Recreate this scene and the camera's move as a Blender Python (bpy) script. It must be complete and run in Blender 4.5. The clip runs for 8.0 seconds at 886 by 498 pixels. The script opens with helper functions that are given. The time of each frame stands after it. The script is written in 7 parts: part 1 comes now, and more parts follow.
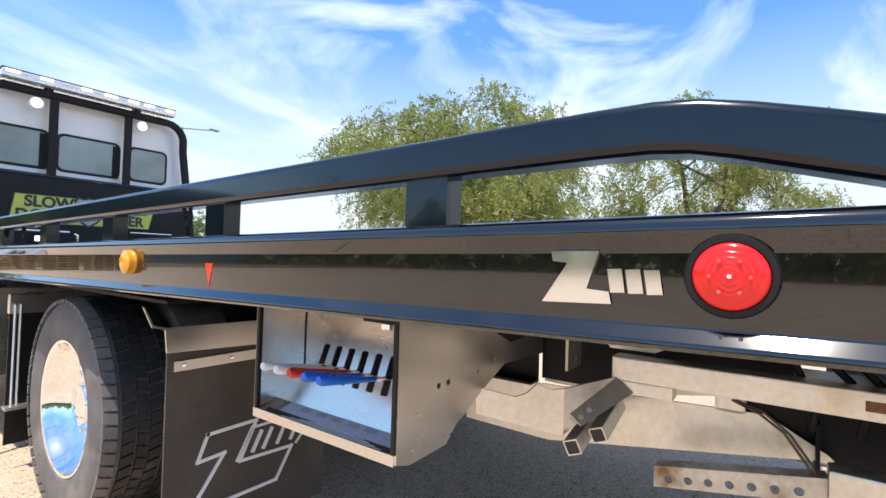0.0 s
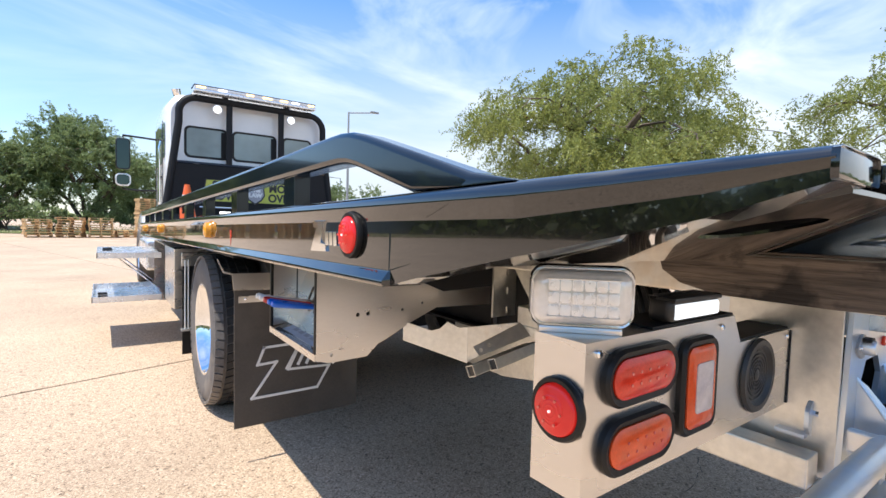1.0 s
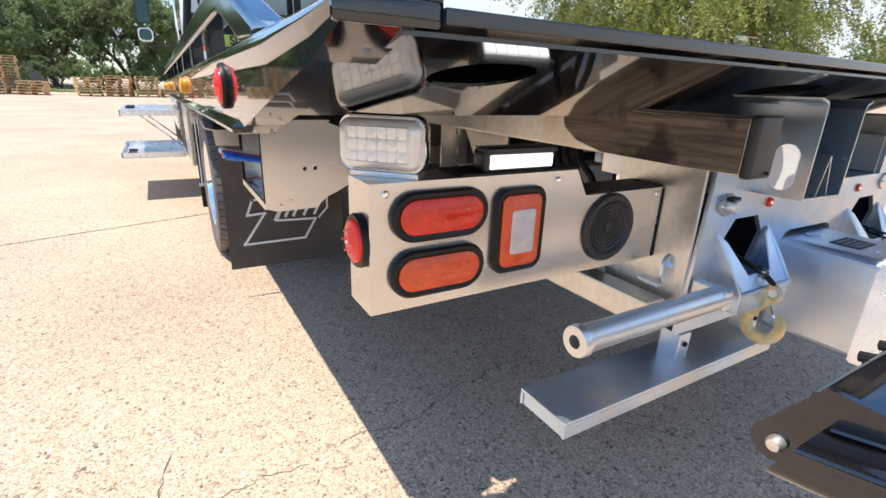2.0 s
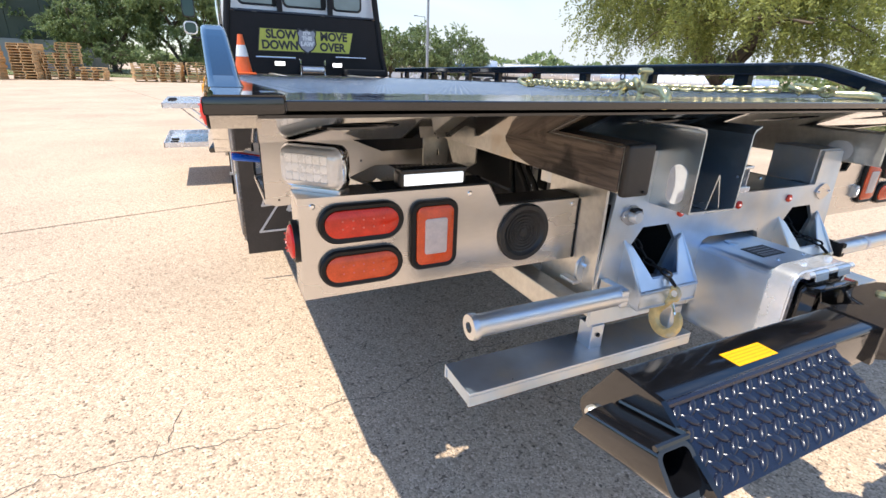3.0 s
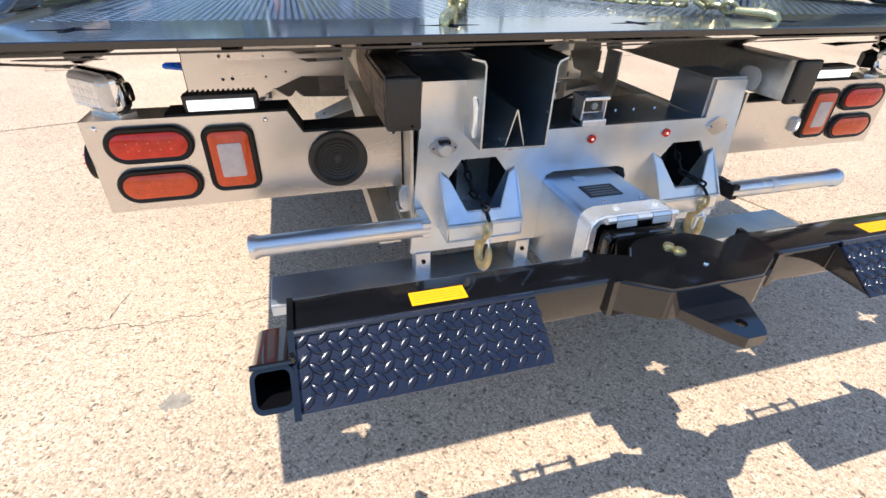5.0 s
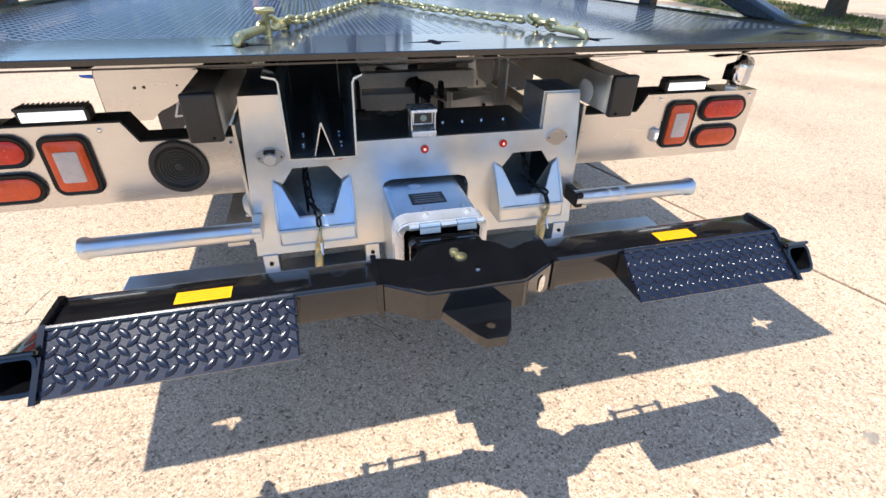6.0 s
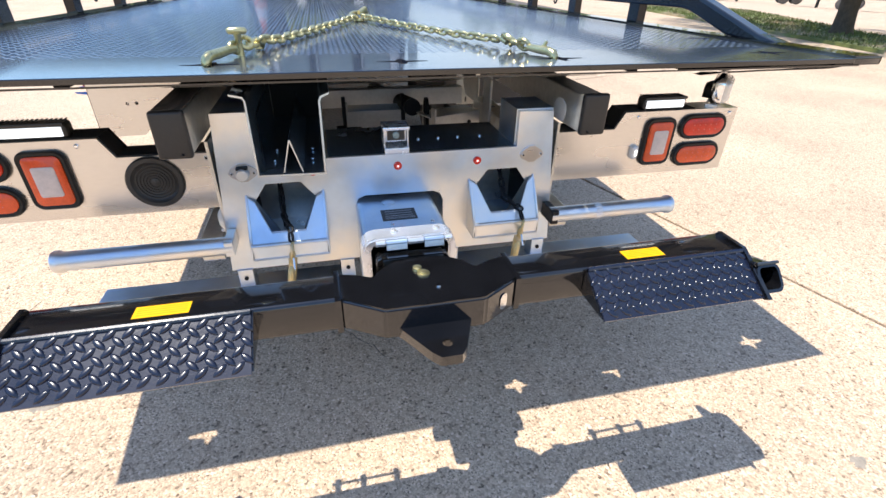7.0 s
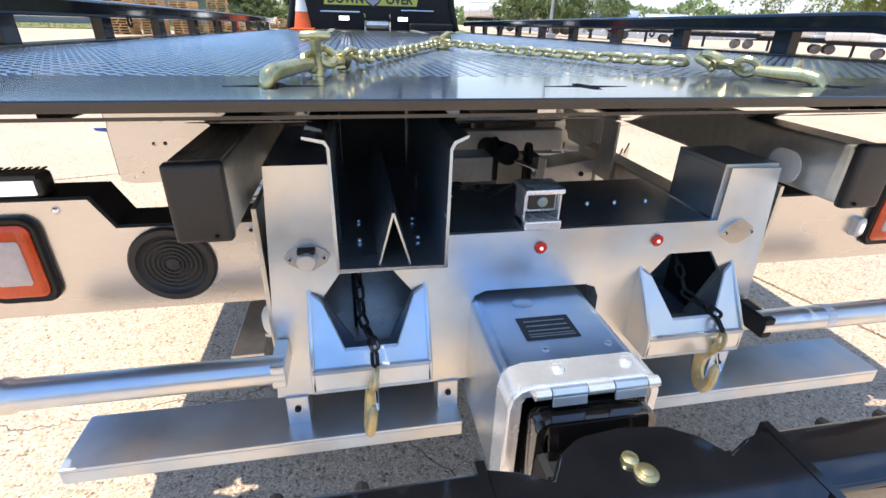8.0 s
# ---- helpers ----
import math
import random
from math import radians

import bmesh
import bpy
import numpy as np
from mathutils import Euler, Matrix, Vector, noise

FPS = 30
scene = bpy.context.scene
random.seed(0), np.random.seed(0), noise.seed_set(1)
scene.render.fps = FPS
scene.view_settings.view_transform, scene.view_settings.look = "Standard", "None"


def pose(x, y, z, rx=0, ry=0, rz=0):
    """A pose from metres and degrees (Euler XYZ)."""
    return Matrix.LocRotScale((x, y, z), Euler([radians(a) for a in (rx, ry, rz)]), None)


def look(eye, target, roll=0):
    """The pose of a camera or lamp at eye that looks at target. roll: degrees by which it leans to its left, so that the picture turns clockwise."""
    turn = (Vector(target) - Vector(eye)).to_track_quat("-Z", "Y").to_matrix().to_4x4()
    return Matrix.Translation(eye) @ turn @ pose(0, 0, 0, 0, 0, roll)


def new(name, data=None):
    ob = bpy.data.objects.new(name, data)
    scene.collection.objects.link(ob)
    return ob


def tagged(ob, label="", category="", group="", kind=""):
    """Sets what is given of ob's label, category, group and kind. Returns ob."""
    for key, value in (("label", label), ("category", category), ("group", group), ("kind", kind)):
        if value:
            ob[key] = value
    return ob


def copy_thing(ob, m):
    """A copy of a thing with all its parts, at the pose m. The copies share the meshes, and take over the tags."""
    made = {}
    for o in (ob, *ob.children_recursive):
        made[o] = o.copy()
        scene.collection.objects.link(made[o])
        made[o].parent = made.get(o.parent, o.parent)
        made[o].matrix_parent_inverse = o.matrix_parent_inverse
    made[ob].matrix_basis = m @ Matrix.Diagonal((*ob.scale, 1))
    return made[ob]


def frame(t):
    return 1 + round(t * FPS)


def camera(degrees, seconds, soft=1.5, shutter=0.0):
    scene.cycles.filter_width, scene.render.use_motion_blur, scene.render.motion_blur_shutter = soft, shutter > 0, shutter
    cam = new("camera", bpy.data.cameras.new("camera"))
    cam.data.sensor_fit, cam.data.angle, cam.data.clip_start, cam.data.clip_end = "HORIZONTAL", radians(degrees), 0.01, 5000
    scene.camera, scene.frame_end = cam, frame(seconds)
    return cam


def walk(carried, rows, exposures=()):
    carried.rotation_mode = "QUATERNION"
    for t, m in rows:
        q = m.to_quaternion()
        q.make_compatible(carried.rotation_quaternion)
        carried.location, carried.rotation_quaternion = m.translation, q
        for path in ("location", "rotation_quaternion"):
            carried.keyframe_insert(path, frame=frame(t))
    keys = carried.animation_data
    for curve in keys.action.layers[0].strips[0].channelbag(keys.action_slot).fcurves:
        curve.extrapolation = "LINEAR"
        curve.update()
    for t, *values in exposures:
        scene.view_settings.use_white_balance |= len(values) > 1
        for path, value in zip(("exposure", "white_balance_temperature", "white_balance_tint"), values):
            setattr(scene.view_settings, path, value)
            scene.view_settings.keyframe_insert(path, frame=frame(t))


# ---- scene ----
cam = camera(86.1, 8.0)
PATH = [
    (0, (-1.853, 0.476, 1.077), (-0.229, 1.643, 1.123), 1.7),
    (0.5, (-1.849, 0.022, 1.102), (-0.584, 1.571, 1.135), 1.8),
    (1, (-1.661, -0.278, 1.09), (-0.494, 1.343, 0.993), 1.6),
    (1.5, (-1.486, -0.449, 1.1), (-0.404, 1.189, 0.72), 1.9),
    (2, (-1.412, -0.542, 1.084), (-0.447, 1.085, 0.434), 2.1),
    (2.2, (-1.394, -0.589, 1.1), (-0.458, 1.048, 0.434), 2.09),
    (3.3, (-1.223, -0.857, 1.208), (-0.487, 0.839, 0.445), 1.95),
    (3.5, (-1.172, -0.885, 1.22), (-0.502, 0.814, 0.404), 1.9),
    (4, (-1.062, -0.952, 1.242), (-0.524, 0.717, 0.28), 2.0),
    (4.5, (-0.94, -1.003, 1.257), (-0.429, 0.652, 0.257), 1.8),
    (5, (-0.705, -1.037, 1.271), (-0.22, 0.577, 0.194), 1.6),
    (5.2, (-0.613, -1.063, 1.283), (-0.136, 0.529, 0.17), 1.63),
    (6.3, (-0.2, -1.239, 1.331), (0.233, 0.408, 0.283), 1.35),
    (6.5, (-0.183, -1.241, 1.333), (0.247, 0.415, 0.297), 1.3),
    (7, (-0.173, -1.233, 1.334), (0.241, 0.433, 0.308), 1.2),
    (7.5, (-0.238, -1.039, 1.302), (0.177, 0.7, 0.406), 1.1),
    (8, (-0.313, -0.714, 1.224), (0.025, 1.049, 0.342), 1.4),
]
walk(cam, [(t, look(eye, target, roll)) for t, eye, target, roll in PATH], [(0.0, 0.73), (0.5, 0.58), (1.0, 0.60), (2.0, 0.67), (5.0, 0.65), (6.5, 0.71), (7.5, 0.82), (8.0, 0.88)])

from mathutils import geometry

# ---- world, sun ----
SUN = Vector((-0.352, 0.012, 1.0)).normalized()
world = bpy.data.worlds.new("sky")
scene.world = world
world.use_nodes = True
wn, wl = world.node_tree.nodes, world.node_tree.links
wn.clear()
w_out, w_bg = wn.new("ShaderNodeOutputWorld"), wn.new("ShaderNodeBackground")
sky = wn.new("ShaderNodeTexSky")
sky.sky_type, sky.sun_disc = "NISHITA", False
sky.sun_elevation = math.asin(SUN.z)
sky.sun_rotation = math.atan2(SUN.x, SUN.y)
sky.altitude, sky.air_density, sky.dust_density, sky.ozone_density = 200, 1.0, 0.5, 3.0
w_co, w_map = wn.new("ShaderNodeTexCoord"), wn.new("ShaderNodeMapping")
w_map.inputs["Scale"].default_value = (0.55, 2.1, 3.4)
w_map.inputs["Rotation"].default_value = (0.35, 0.3, 0.6)
cirrus = wn.new("ShaderNodeTexNoise")
cirrus.inputs["Scale"].default_value, cirrus.inputs["Detail"].default_value = 1.7, 6.0
cirrus.inputs["Roughness"].default_value, cirrus.inputs["Distortion"].default_value = 0.56, 0.9
c_ramp = wn.new("ShaderNodeValToRGB")
c_ramp.color_ramp.elements[0].position, c_ramp.color_ramp.elements[1].position = 0.435, 0.74
c_ramp.color_ramp.elements[0].color, c_ramp.color_ramp.elements[1].color = (0, 0, 0, 1), (0.74, 0.74, 0.74, 1)
c_mix = wn.new("ShaderNodeMix")
c_mix.data_type = "RGBA"
CLOUD = (6.4, 6.6, 6.8, 1)
c_mix.inputs["B"].default_value = CLOUD
wl.new(w_co.outputs["Generated"], w_map.inputs["Vector"])
wl.new(w_map.outputs["Vector"], cirrus.inputs["Vector"])
wl.new(cirrus.outputs["Fac"], c_ramp.inputs["Fac"])
w_sep, w_low = wn.new("ShaderNodeSeparateXYZ"), wn.new("ShaderNodeMapRange")
wl.new(w_co.outputs["Generated"], w_sep.inputs["Vector"])
wl.new(w_sep.outputs["Z"], w_low.inputs["Value"])
for key, value in (("From Min", 0.02), ("From Max", 0.42), ("To Min", 0.92), ("To Max", 0.0)):
    w_low.inputs[key].default_value = value
c_side, c_fac = wn.new("ShaderNodeMapRange"), wn.new("ShaderNodeMath")
for key, value in (("From Min", -0.15), ("From Max", 0.45), ("To Min", 0.30), ("To Max", 1.0)):
    c_side.inputs[key].default_value = value
c_fac.operation = "MULTIPLY"
wl.new(w_sep.outputs["X"], c_side.inputs["Value"])
wl.new(c_ramp.outputs["Color"], c_fac.inputs[0])
wl.new(c_side.outputs["Result"], c_fac.inputs[1])
wl.new(c_fac.outputs[0], c_mix.inputs["Factor"])
h_mix = wn.new("ShaderNodeMix")
h_mix.data_type = "RGBA"
h_mix.inputs["B"].default_value = (3.3, 3.55, 3.8, 1)
# the haze is thicker on the side of the truck's passenger door
w_side, w_veil = wn.new("ShaderNodeMapRange"), wn.new("ShaderNodeMath")
wl.new(w_sep.outputs["X"], w_side.inputs["Value"])
for key, value in (("From Min", -0.25), ("From Max", 0.5), ("To Min", 0.16), ("To Max", 1.2)):
    w_side.inputs[key].default_value = value
w_veil.operation = "MULTIPLY"
w_veil.use_clamp = True
wl.new(w_low.outputs["Result"], w_veil.inputs[0])
wl.new(w_side.outputs["Result"], w_veil.inputs[1])
wl.new(w_veil.outputs[0], h_mix.inputs["Factor"])
w_hue = wn.new("ShaderNodeHueSaturation")
w_hue.inputs["Saturation"].default_value = 1.20
wl.new(sky.outputs["Color"], w_hue.inputs["Color"])
wl.new(w_hue.outputs["Color"], c_mix.inputs["A"])
wl.new(c_mix.outputs["Result"], h_mix.inputs["A"])
wl.new(h_mix.outputs["Result"], w_bg.inputs["Color"])
w_bg.inputs["Strength"].default_value = 0.174
wl.new(w_bg.outputs["Background"], w_out.inputs["Surface"])
sun = new("sun", bpy.data.lights.new("sun", "SUN"))
sun.data.energy, sun.data.angle, sun.data.color = 4.05, radians(0.5), (1.0, 0.94, 0.84)
sun.matrix_world = look((0, 0, 20), Vector((0, 0, 20)) - SUN)

# ---- materials ----


def surf(name, color, rough=0.5, metal=0.0, var=0.18, scale=6.0, bump=0.0, bscale=80.0, coat=0.0, rvar=0.12, rand=0.0, island=0.0, coat_ior=1.5, dirt=None, dirt_at=0.62, stretch=(1, 1, 1), spec=0.5, coat_rough=0.02, soft=0.12):
    """A procedural surface: two scales of colour variation, uneven gloss, fine relief, optional stains."""
    m = bpy.data.materials.new(name)
    m.use_nodes = True
    n, l = m.node_tree.nodes, m.node_tree.links
    b = n["Principled BSDF"]
    co, mp = n.new("ShaderNodeTexCoord"), n.new("ShaderNodeMapping")
    mp.inputs["Scale"].default_value = stretch
    l.new(co.outputs["Object"], mp.inputs["Vector"])
    big, fine = n.new("ShaderNodeTexNoise"), n.new("ShaderNodeTexNoise")
    big.inputs["Scale"].default_value, big.inputs["Detail"].default_value = scale, 4
    fine.inputs["Scale"].default_value, fine.inputs["Detail"].default_value = bscale, 3
    for t in (big, fine):
        l.new(mp.outputs["Vector"], t.inputs["Vector"])
    add = n.new("ShaderNodeMath")
    add.operation = "MULTIPLY_ADD"
    l.new(fine.outputs["Fac"], add.inputs[0])
    add.inputs[1].default_value = 0.6
    l.new(big.outputs["Fac"], add.inputs[2])
    last = add.outputs[0]
    if rand or island:
        extra = n.new("ShaderNodeObjectInfo") if rand else n.new("ShaderNodeNewGeometry")
        more = n.new("ShaderNodeMath")
        more.operation = "MULTIPLY_ADD"
        l.new(extra.outputs["Random" if rand else "Random Per Island"], more.inputs[0])
        more.inputs[1].default_value = rand or island
        l.new(last, more.inputs[2])
        last = more.outputs[0]
    mr = n.new("ShaderNodeMapRange")
    mr.inputs["From Min"].default_value, mr.inputs["From Max"].default_value = 0.45, 1.15 + max(rand, island)
    l.new(last, mr.inputs["Value"])
    mix = n.new("ShaderNodeMix")
    mix.data_type = "RGBA"
    c = Vector(color)
    mix.inputs["A"].default_value = (*(c * (1 - var)), 1)
    mix.inputs["B"].default_value = (*[min(1, v * (1 + var)) for v in c], 1)
    l.new(mr.outputs["Result"], mix.inputs["Factor"])
    out = mix.outputs["Result"]
    if dirt:
        st = n.new("ShaderNodeTexNoise")
        st.inputs["Scale"].default_value, st.inputs["Detail"].default_value = scale * 0.6, 8
        l.new(co.outputs["Object"], st.inputs["Vector"])
        rp = n.new("ShaderNodeMapRange")
        rp.inputs["From Min"].default_value, rp.inputs["From Max"].default_value = dirt_at, dirt_at + soft
        l.new(st.outputs["Fac"], rp.inputs["Value"])
        m2 = n.new("ShaderNodeMix")
        m2.data_type = "RGBA"
        l.new(rp.outputs["Result"], m2.inputs["Factor"])
        l.new(out, m2.inputs["A"])
        m2.inputs["B"].default_value = (*dirt, 1)
        out = m2.outputs["Result"]
    l.new(out, b.inputs["Base Color"])
    rr = n.new("ShaderNodeMapRange")
    rr.inputs["To Min"].default_value, rr.inputs["To Max"].default_value = max(0.02, rough - rvar), min(1, rough + rvar)
    l.new(big.outputs["Fac"], rr.inputs["Value"])
    l.new(rr.outputs["Result"], b.inputs["Roughness"])
    b.inputs["Metallic"].default_value = metal
    b.inputs["Coat Weight"].default_value = coat
    b.inputs["Coat Roughness"].default_value, b.inputs["Coat IOR"].default_value = coat_rough, coat_ior
    b.inputs["Specular IOR Level"].default_value = spec
    if bump:
        bp = n.new("ShaderNodeBump")
        bp.inputs["Strength"].default_value, bp.inputs["Distance"].default_value = bump, 0.004
        l.new(fine.outputs["Fac"], bp.inputs["Height"])
        l.new(bp.outputs["Normal"], b.inputs["Normal"])
    return m


def glow(name, color, strength, base=(0.8, 0.8, 0.8)):
    m = surf(name, base, 0.2, var=0.05)
    b = m.node_tree.nodes["Principled BSDF"]
    b.inputs["Emission Color"].default_value = (*color, 1)
    b.inputs["Emission Strength"].default_value = strength
    return m


def clear(name, color, rough=0.03, ior=1.45):
    m = bpy.data.materials.new(name)
    m.use_nodes = True
    b = m.node_tree.nodes["Principled BSDF"]
    b.inputs["Base Color"].default_value = (*color, 1)
    b.inputs["Roughness"].default_value, b.inputs["IOR"].default_value = rough, ior
    b.inputs["Transmission Weight"].default_value = 1.0
    return m


BLACK = surf("gloss_black_paint", (0.003, 0.003, 0.003), 0.10, var=0.3, scale=3, bump=0.05, bscale=7, coat=1.0, rvar=0.04, coat_ior=1.52, coat_rough=0.02, spec=0.42)
DECKBLACK = surf("deck_black_paint", (0.011, 0.016, 0.032), 0.36, var=0.35, scale=2, bump=0.06, bscale=9, coat=1.0, rvar=0.08, coat_ior=2.0, coat_rough=0.09, spec=0.9)
NAVY = surf("tread_blue_black_paint", (0.006, 0.009, 0.023), 0.27, var=0.3, scale=12, bump=0.04, bscale=160, coat=0.30, spec=0.5, coat_rough=0.08)
WORNBLACK = surf("worn_gloss_black_paint", (0.006, 0.0062, 0.0075), 0.13, var=0.35, scale=9, bump=0.04, bscale=30, coat=0.9, rvar=0.08, coat_rough=0.05, spec=0.4)
RAILPAINT = surf("satin_blue_black_rail_paint", (0.002, 0.005, 0.010), 0.14, var=0.3, scale=3, bump=0.04, bscale=7, coat=0.55, rvar=0.05, coat_rough=0.05, spec=0.22)
MATTE = surf("matte_black_steel", (0.012, 0.012, 0.013), 0.55, var=0.3, scale=8, bump=0.08, bscale=120, spec=0.25)
GALV = surf("galvanised_steel", (0.55, 0.66, 0.79), 0.34, 0.86, var=0.20, scale=6, bump=0.035, bscale=16, rvar=0.16, dirt=(0.78, 0.755, 0.70), dirt_at=0.44, soft=0.20)
GALVSMOOTH = surf("smooth_blue_galvanised_sheet", (0.46, 0.58, 0.69), 0.25, 0.92, var=0.2, scale=6, bump=0.03, bscale=16, rvar=0.08, dirt=(0.66, 0.66, 0.64), dirt_at=0.50, soft=0.2)
GALVOLD = surf("weathered_galvanised_steel", (0.68, 0.655, 0.59), 0.33, 0.82, var=0.22, scale=7, bump=0.10, bscale=60, rvar=0.14, dirt=(0.55, 0.45, 0.33), dirt_at=0.62)
PALESTEEL = surf("pale_zinc_primer", (0.62, 0.60, 0.56), 0.5, 0.25, var=0.18, scale=9, bump=0.08, bscale=70)
STAIN = surf("brushed_stainless_steel", (0.70, 0.665, 0.62), 0.28, 0.95, var=0.05, scale=2.5, bump=0.012, bscale=45, rvar=0.08, stretch=(1, 1, 3))
ALU = surf("bare_aluminium", (0.80, 0.81, 0.83), 0.26, 0.70, var=0.10, scale=14, bump=0.04, bscale=120)
CHROME = surf("chrome", (0.86, 0.87, 0.88), 0.05, 1.0, var=0.03, rvar=0.02)
RUBBER = surf("black_rubber", (0.011, 0.0105, 0.010), 0.42, var=0.3, scale=15, bump=0.1, bscale=220, spec=0.3)
TREAD = surf("tread_rubber", (0.030, 0.028, 0.027), 0.62, var=0.4, scale=8, bump=0.15, bscale=120, dirt=(0.09, 0.08, 0.07), dirt_at=0.58)
TYREDUST = surf("dusty_tyre_sidewall", (0.135, 0.122, 0.112), 0.75, var=0.4, scale=9, bump=0.12, bscale=120, dirt=(0.22, 0.19, 0.16), dirt_at=0.54)
FLAPRUBBER = surf("dusty_flap_rubber", (0.062, 0.052, 0.044), 0.55, var=0.35, scale=5, bump=0.12, bscale=160, dirt=(0.095, 0.08, 0.066), dirt_at=0.55)
TYRE = surf("tyre_rubber", (0.075, 0.070, 0.067), 0.70, var=0.4, scale=8, bump=0.15, bscale=120, dirt=(0.16, 0.14, 0.12), dirt_at=0.54)
PLASTIC = surf("dull_black_plastic", (0.024, 0.021, 0.018), 0.42, var=0.25, scale=14, bump=0.1, bscale=240)
WOOD = surf("dark_weathered_timber", (0.135, 0.100, 0.074), 0.62, var=0.95, scale=9, bump=1.0, bscale=24, stretch=(4, 0.42, 5), dirt=(0.035, 0.026, 0.020), dirt_at=0.52, soft=0.05)
REDLENS = surf("red_lens", (0.66, 0.032, 0.010), 0.22, var=0.28, scale=38, bump=0.08, bscale=260, coat=0.45, spec=0.3, coat_rough=0.06)
ORANGELENS = surf("orange_red_lens", (0.72, 0.085, 0.018), 0.22, var=0.22, scale=38, bump=0.08, bscale=260, coat=0.45, spec=0.3, coat_rough=0.06)
REDLIT = glow("lit_red_lens", (1.0, 0.03, 0.02), 0.16, (0.50, 0.012, 0.010))
AMBER = surf("amber_lens", (0.80, 0.33, 0.01), 0.2, var=0.2, scale=30, coat=0.5)
CLEARLENS = surf("clear_ribbed_lens", (0.74, 0.72, 0.69), 0.14, 0.25, var=0.10, scale=30, bump=0.08, bscale=120, coat=0.9)
REVERSELENS = surf("milky_reversing_lens", (0.60, 0.50, 0.46), 0.22, var=0.12, scale=60, bump=0.1, bscale=200, coat=0.5)
LEDCELL = surf("frosted_led_reflector", (0.84, 0.82, 0.79), 0.28, 0.3, var=0.10, scale=60, rvar=0.06, coat=0.5)
LED = glow("white_led", (1.0, 0.98, 0.95), 1.6)
LEDFACE = glow("led_lamp_face", (0.92, 0.96, 1.0), 0.7, (0.38, 0.40, 0.43))
AMBERLED = glow("amber_led", (1.0, 0.62, 0.10), 2.2)
REDLED = glow("red_led", (1.0, 0.45, 0.40), 0.7)
REDDOT = surf("red_lens_optic", (0.75, 0.12, 0.08), 0.1, var=0.1, coat=1.0)
WHITEPAINT = surf("white_cab_paint", (0.78, 0.78, 0.77), 0.22, var=0.05, scale=3, coat=0.8, rvar=0.05)
LABELINK = surf("worn_label_print", (0.55, 0.29, 0.01), 0.5, var=0.2, scale=60)
YELLOW = surf("yellow_label", (0.90, 0.43, 0.004), 0.4, var=0.06, scale=40)
LIME = surf("lime_reflective_sheet", (0.50, 0.52, 0.08), 0.4, var=0.08, scale=20)
ORANGE = surf("orange_plastic", (0.80, 0.13, 0.02), 0.4, var=0.12, scale=12)
WHITE = surf("white_print", (0.75, 0.74, 0.72), 0.4, var=0.08, scale=30)
SILVER = surf("polished_badge", (0.82, 0.82, 0.80), 0.12, 1.0, var=0.06, scale=20)
INK = surf("dark_print", (0.03, 0.03, 0.03), 0.5, var=0.2)
PALEPRINT = surf("pale_grey_decal", (0.46, 0.47, 0.52), 0.35, var=0.12, scale=40)
GREYINK = surf("grey_print", (0.34, 0.34, 0.36), 0.5, var=0.2, scale=60)
GOLD = surf("yellow_zinc_plated_steel", (0.60, 0.52, 0.27), 0.30, 0.95, var=0.35, scale=30, bump=0.1, bscale=150, rvar=0.12)
BRASS = surf("worn_gold_hook_paint", (0.66, 0.52, 0.24), 0.40, 0.3, var=0.35, scale=30, bump=0.1, dirt=(0.62, 0.58, 0.48), dirt_at=0.56)
BLUEGRIP = surf("blue_vinyl_grip", (0.01, 0.13, 0.62), 0.3, var=0.12, scale=30)
REDGRIP = surf("red_vinyl_grip", (0.55, 0.03, 0.02), 0.3, var=0.12, scale=30)
GLASSDARK = surf("tinted_window_glass", (0.20, 0.26, 0.25), 0.04, var=0.6, scale=1.2, bscale=2.2, coat=1.0, rvar=0.01)
# Mirror colour darkened to stand in for a dark reflection.
MIRROR = surf("dark_reflection_mirror", (0.05, 0.07, 0.07), 0.02, 1.0, var=0.1, bscale=3, rvar=0.01)
PALLETWOOD = surf("pallet_pine", (0.60, 0.40, 0.20), 0.8, var=0.35, scale=5, bump=0.3, bscale=40, rand=0.35)
GRASS = surf("mown_grass", (0.13, 0.155, 0.045), 0.9, var=0.5, scale=1.2, bump=0.8, bscale=25, dirt=(0.36, 0.29, 0.19), dirt_at=0.52)
BARK = surf("tree_bark", (0.10, 0.075, 0.055), 0.9, var=0.4, scale=6, bump=0.8, bscale=22)


def leafy(name, color, thin):
    """Leaves that let part of the light through."""
    m = surf(name, color, 0.5, var=0.5, scale=0.5, island=0.5)
    n, l = m.node_tree.nodes, m.node_tree.links
    b, out = n["Principled BSDF"], n["Material Output"]
    tr, mx = n.new("ShaderNodeBsdfTranslucent"), n.new("ShaderNodeMixShader")
    l.new(b.inputs["Base Color"].links[0].from_socket, tr.inputs["Color"])
    mx.inputs["Fac"].default_value = thin
    l.new(b.outputs["BSDF"], mx.inputs[1])
    l.new(tr.outputs["BSDF"], mx.inputs[2])
    l.new(mx.outputs["Shader"], out.inputs["Surface"])
    return m


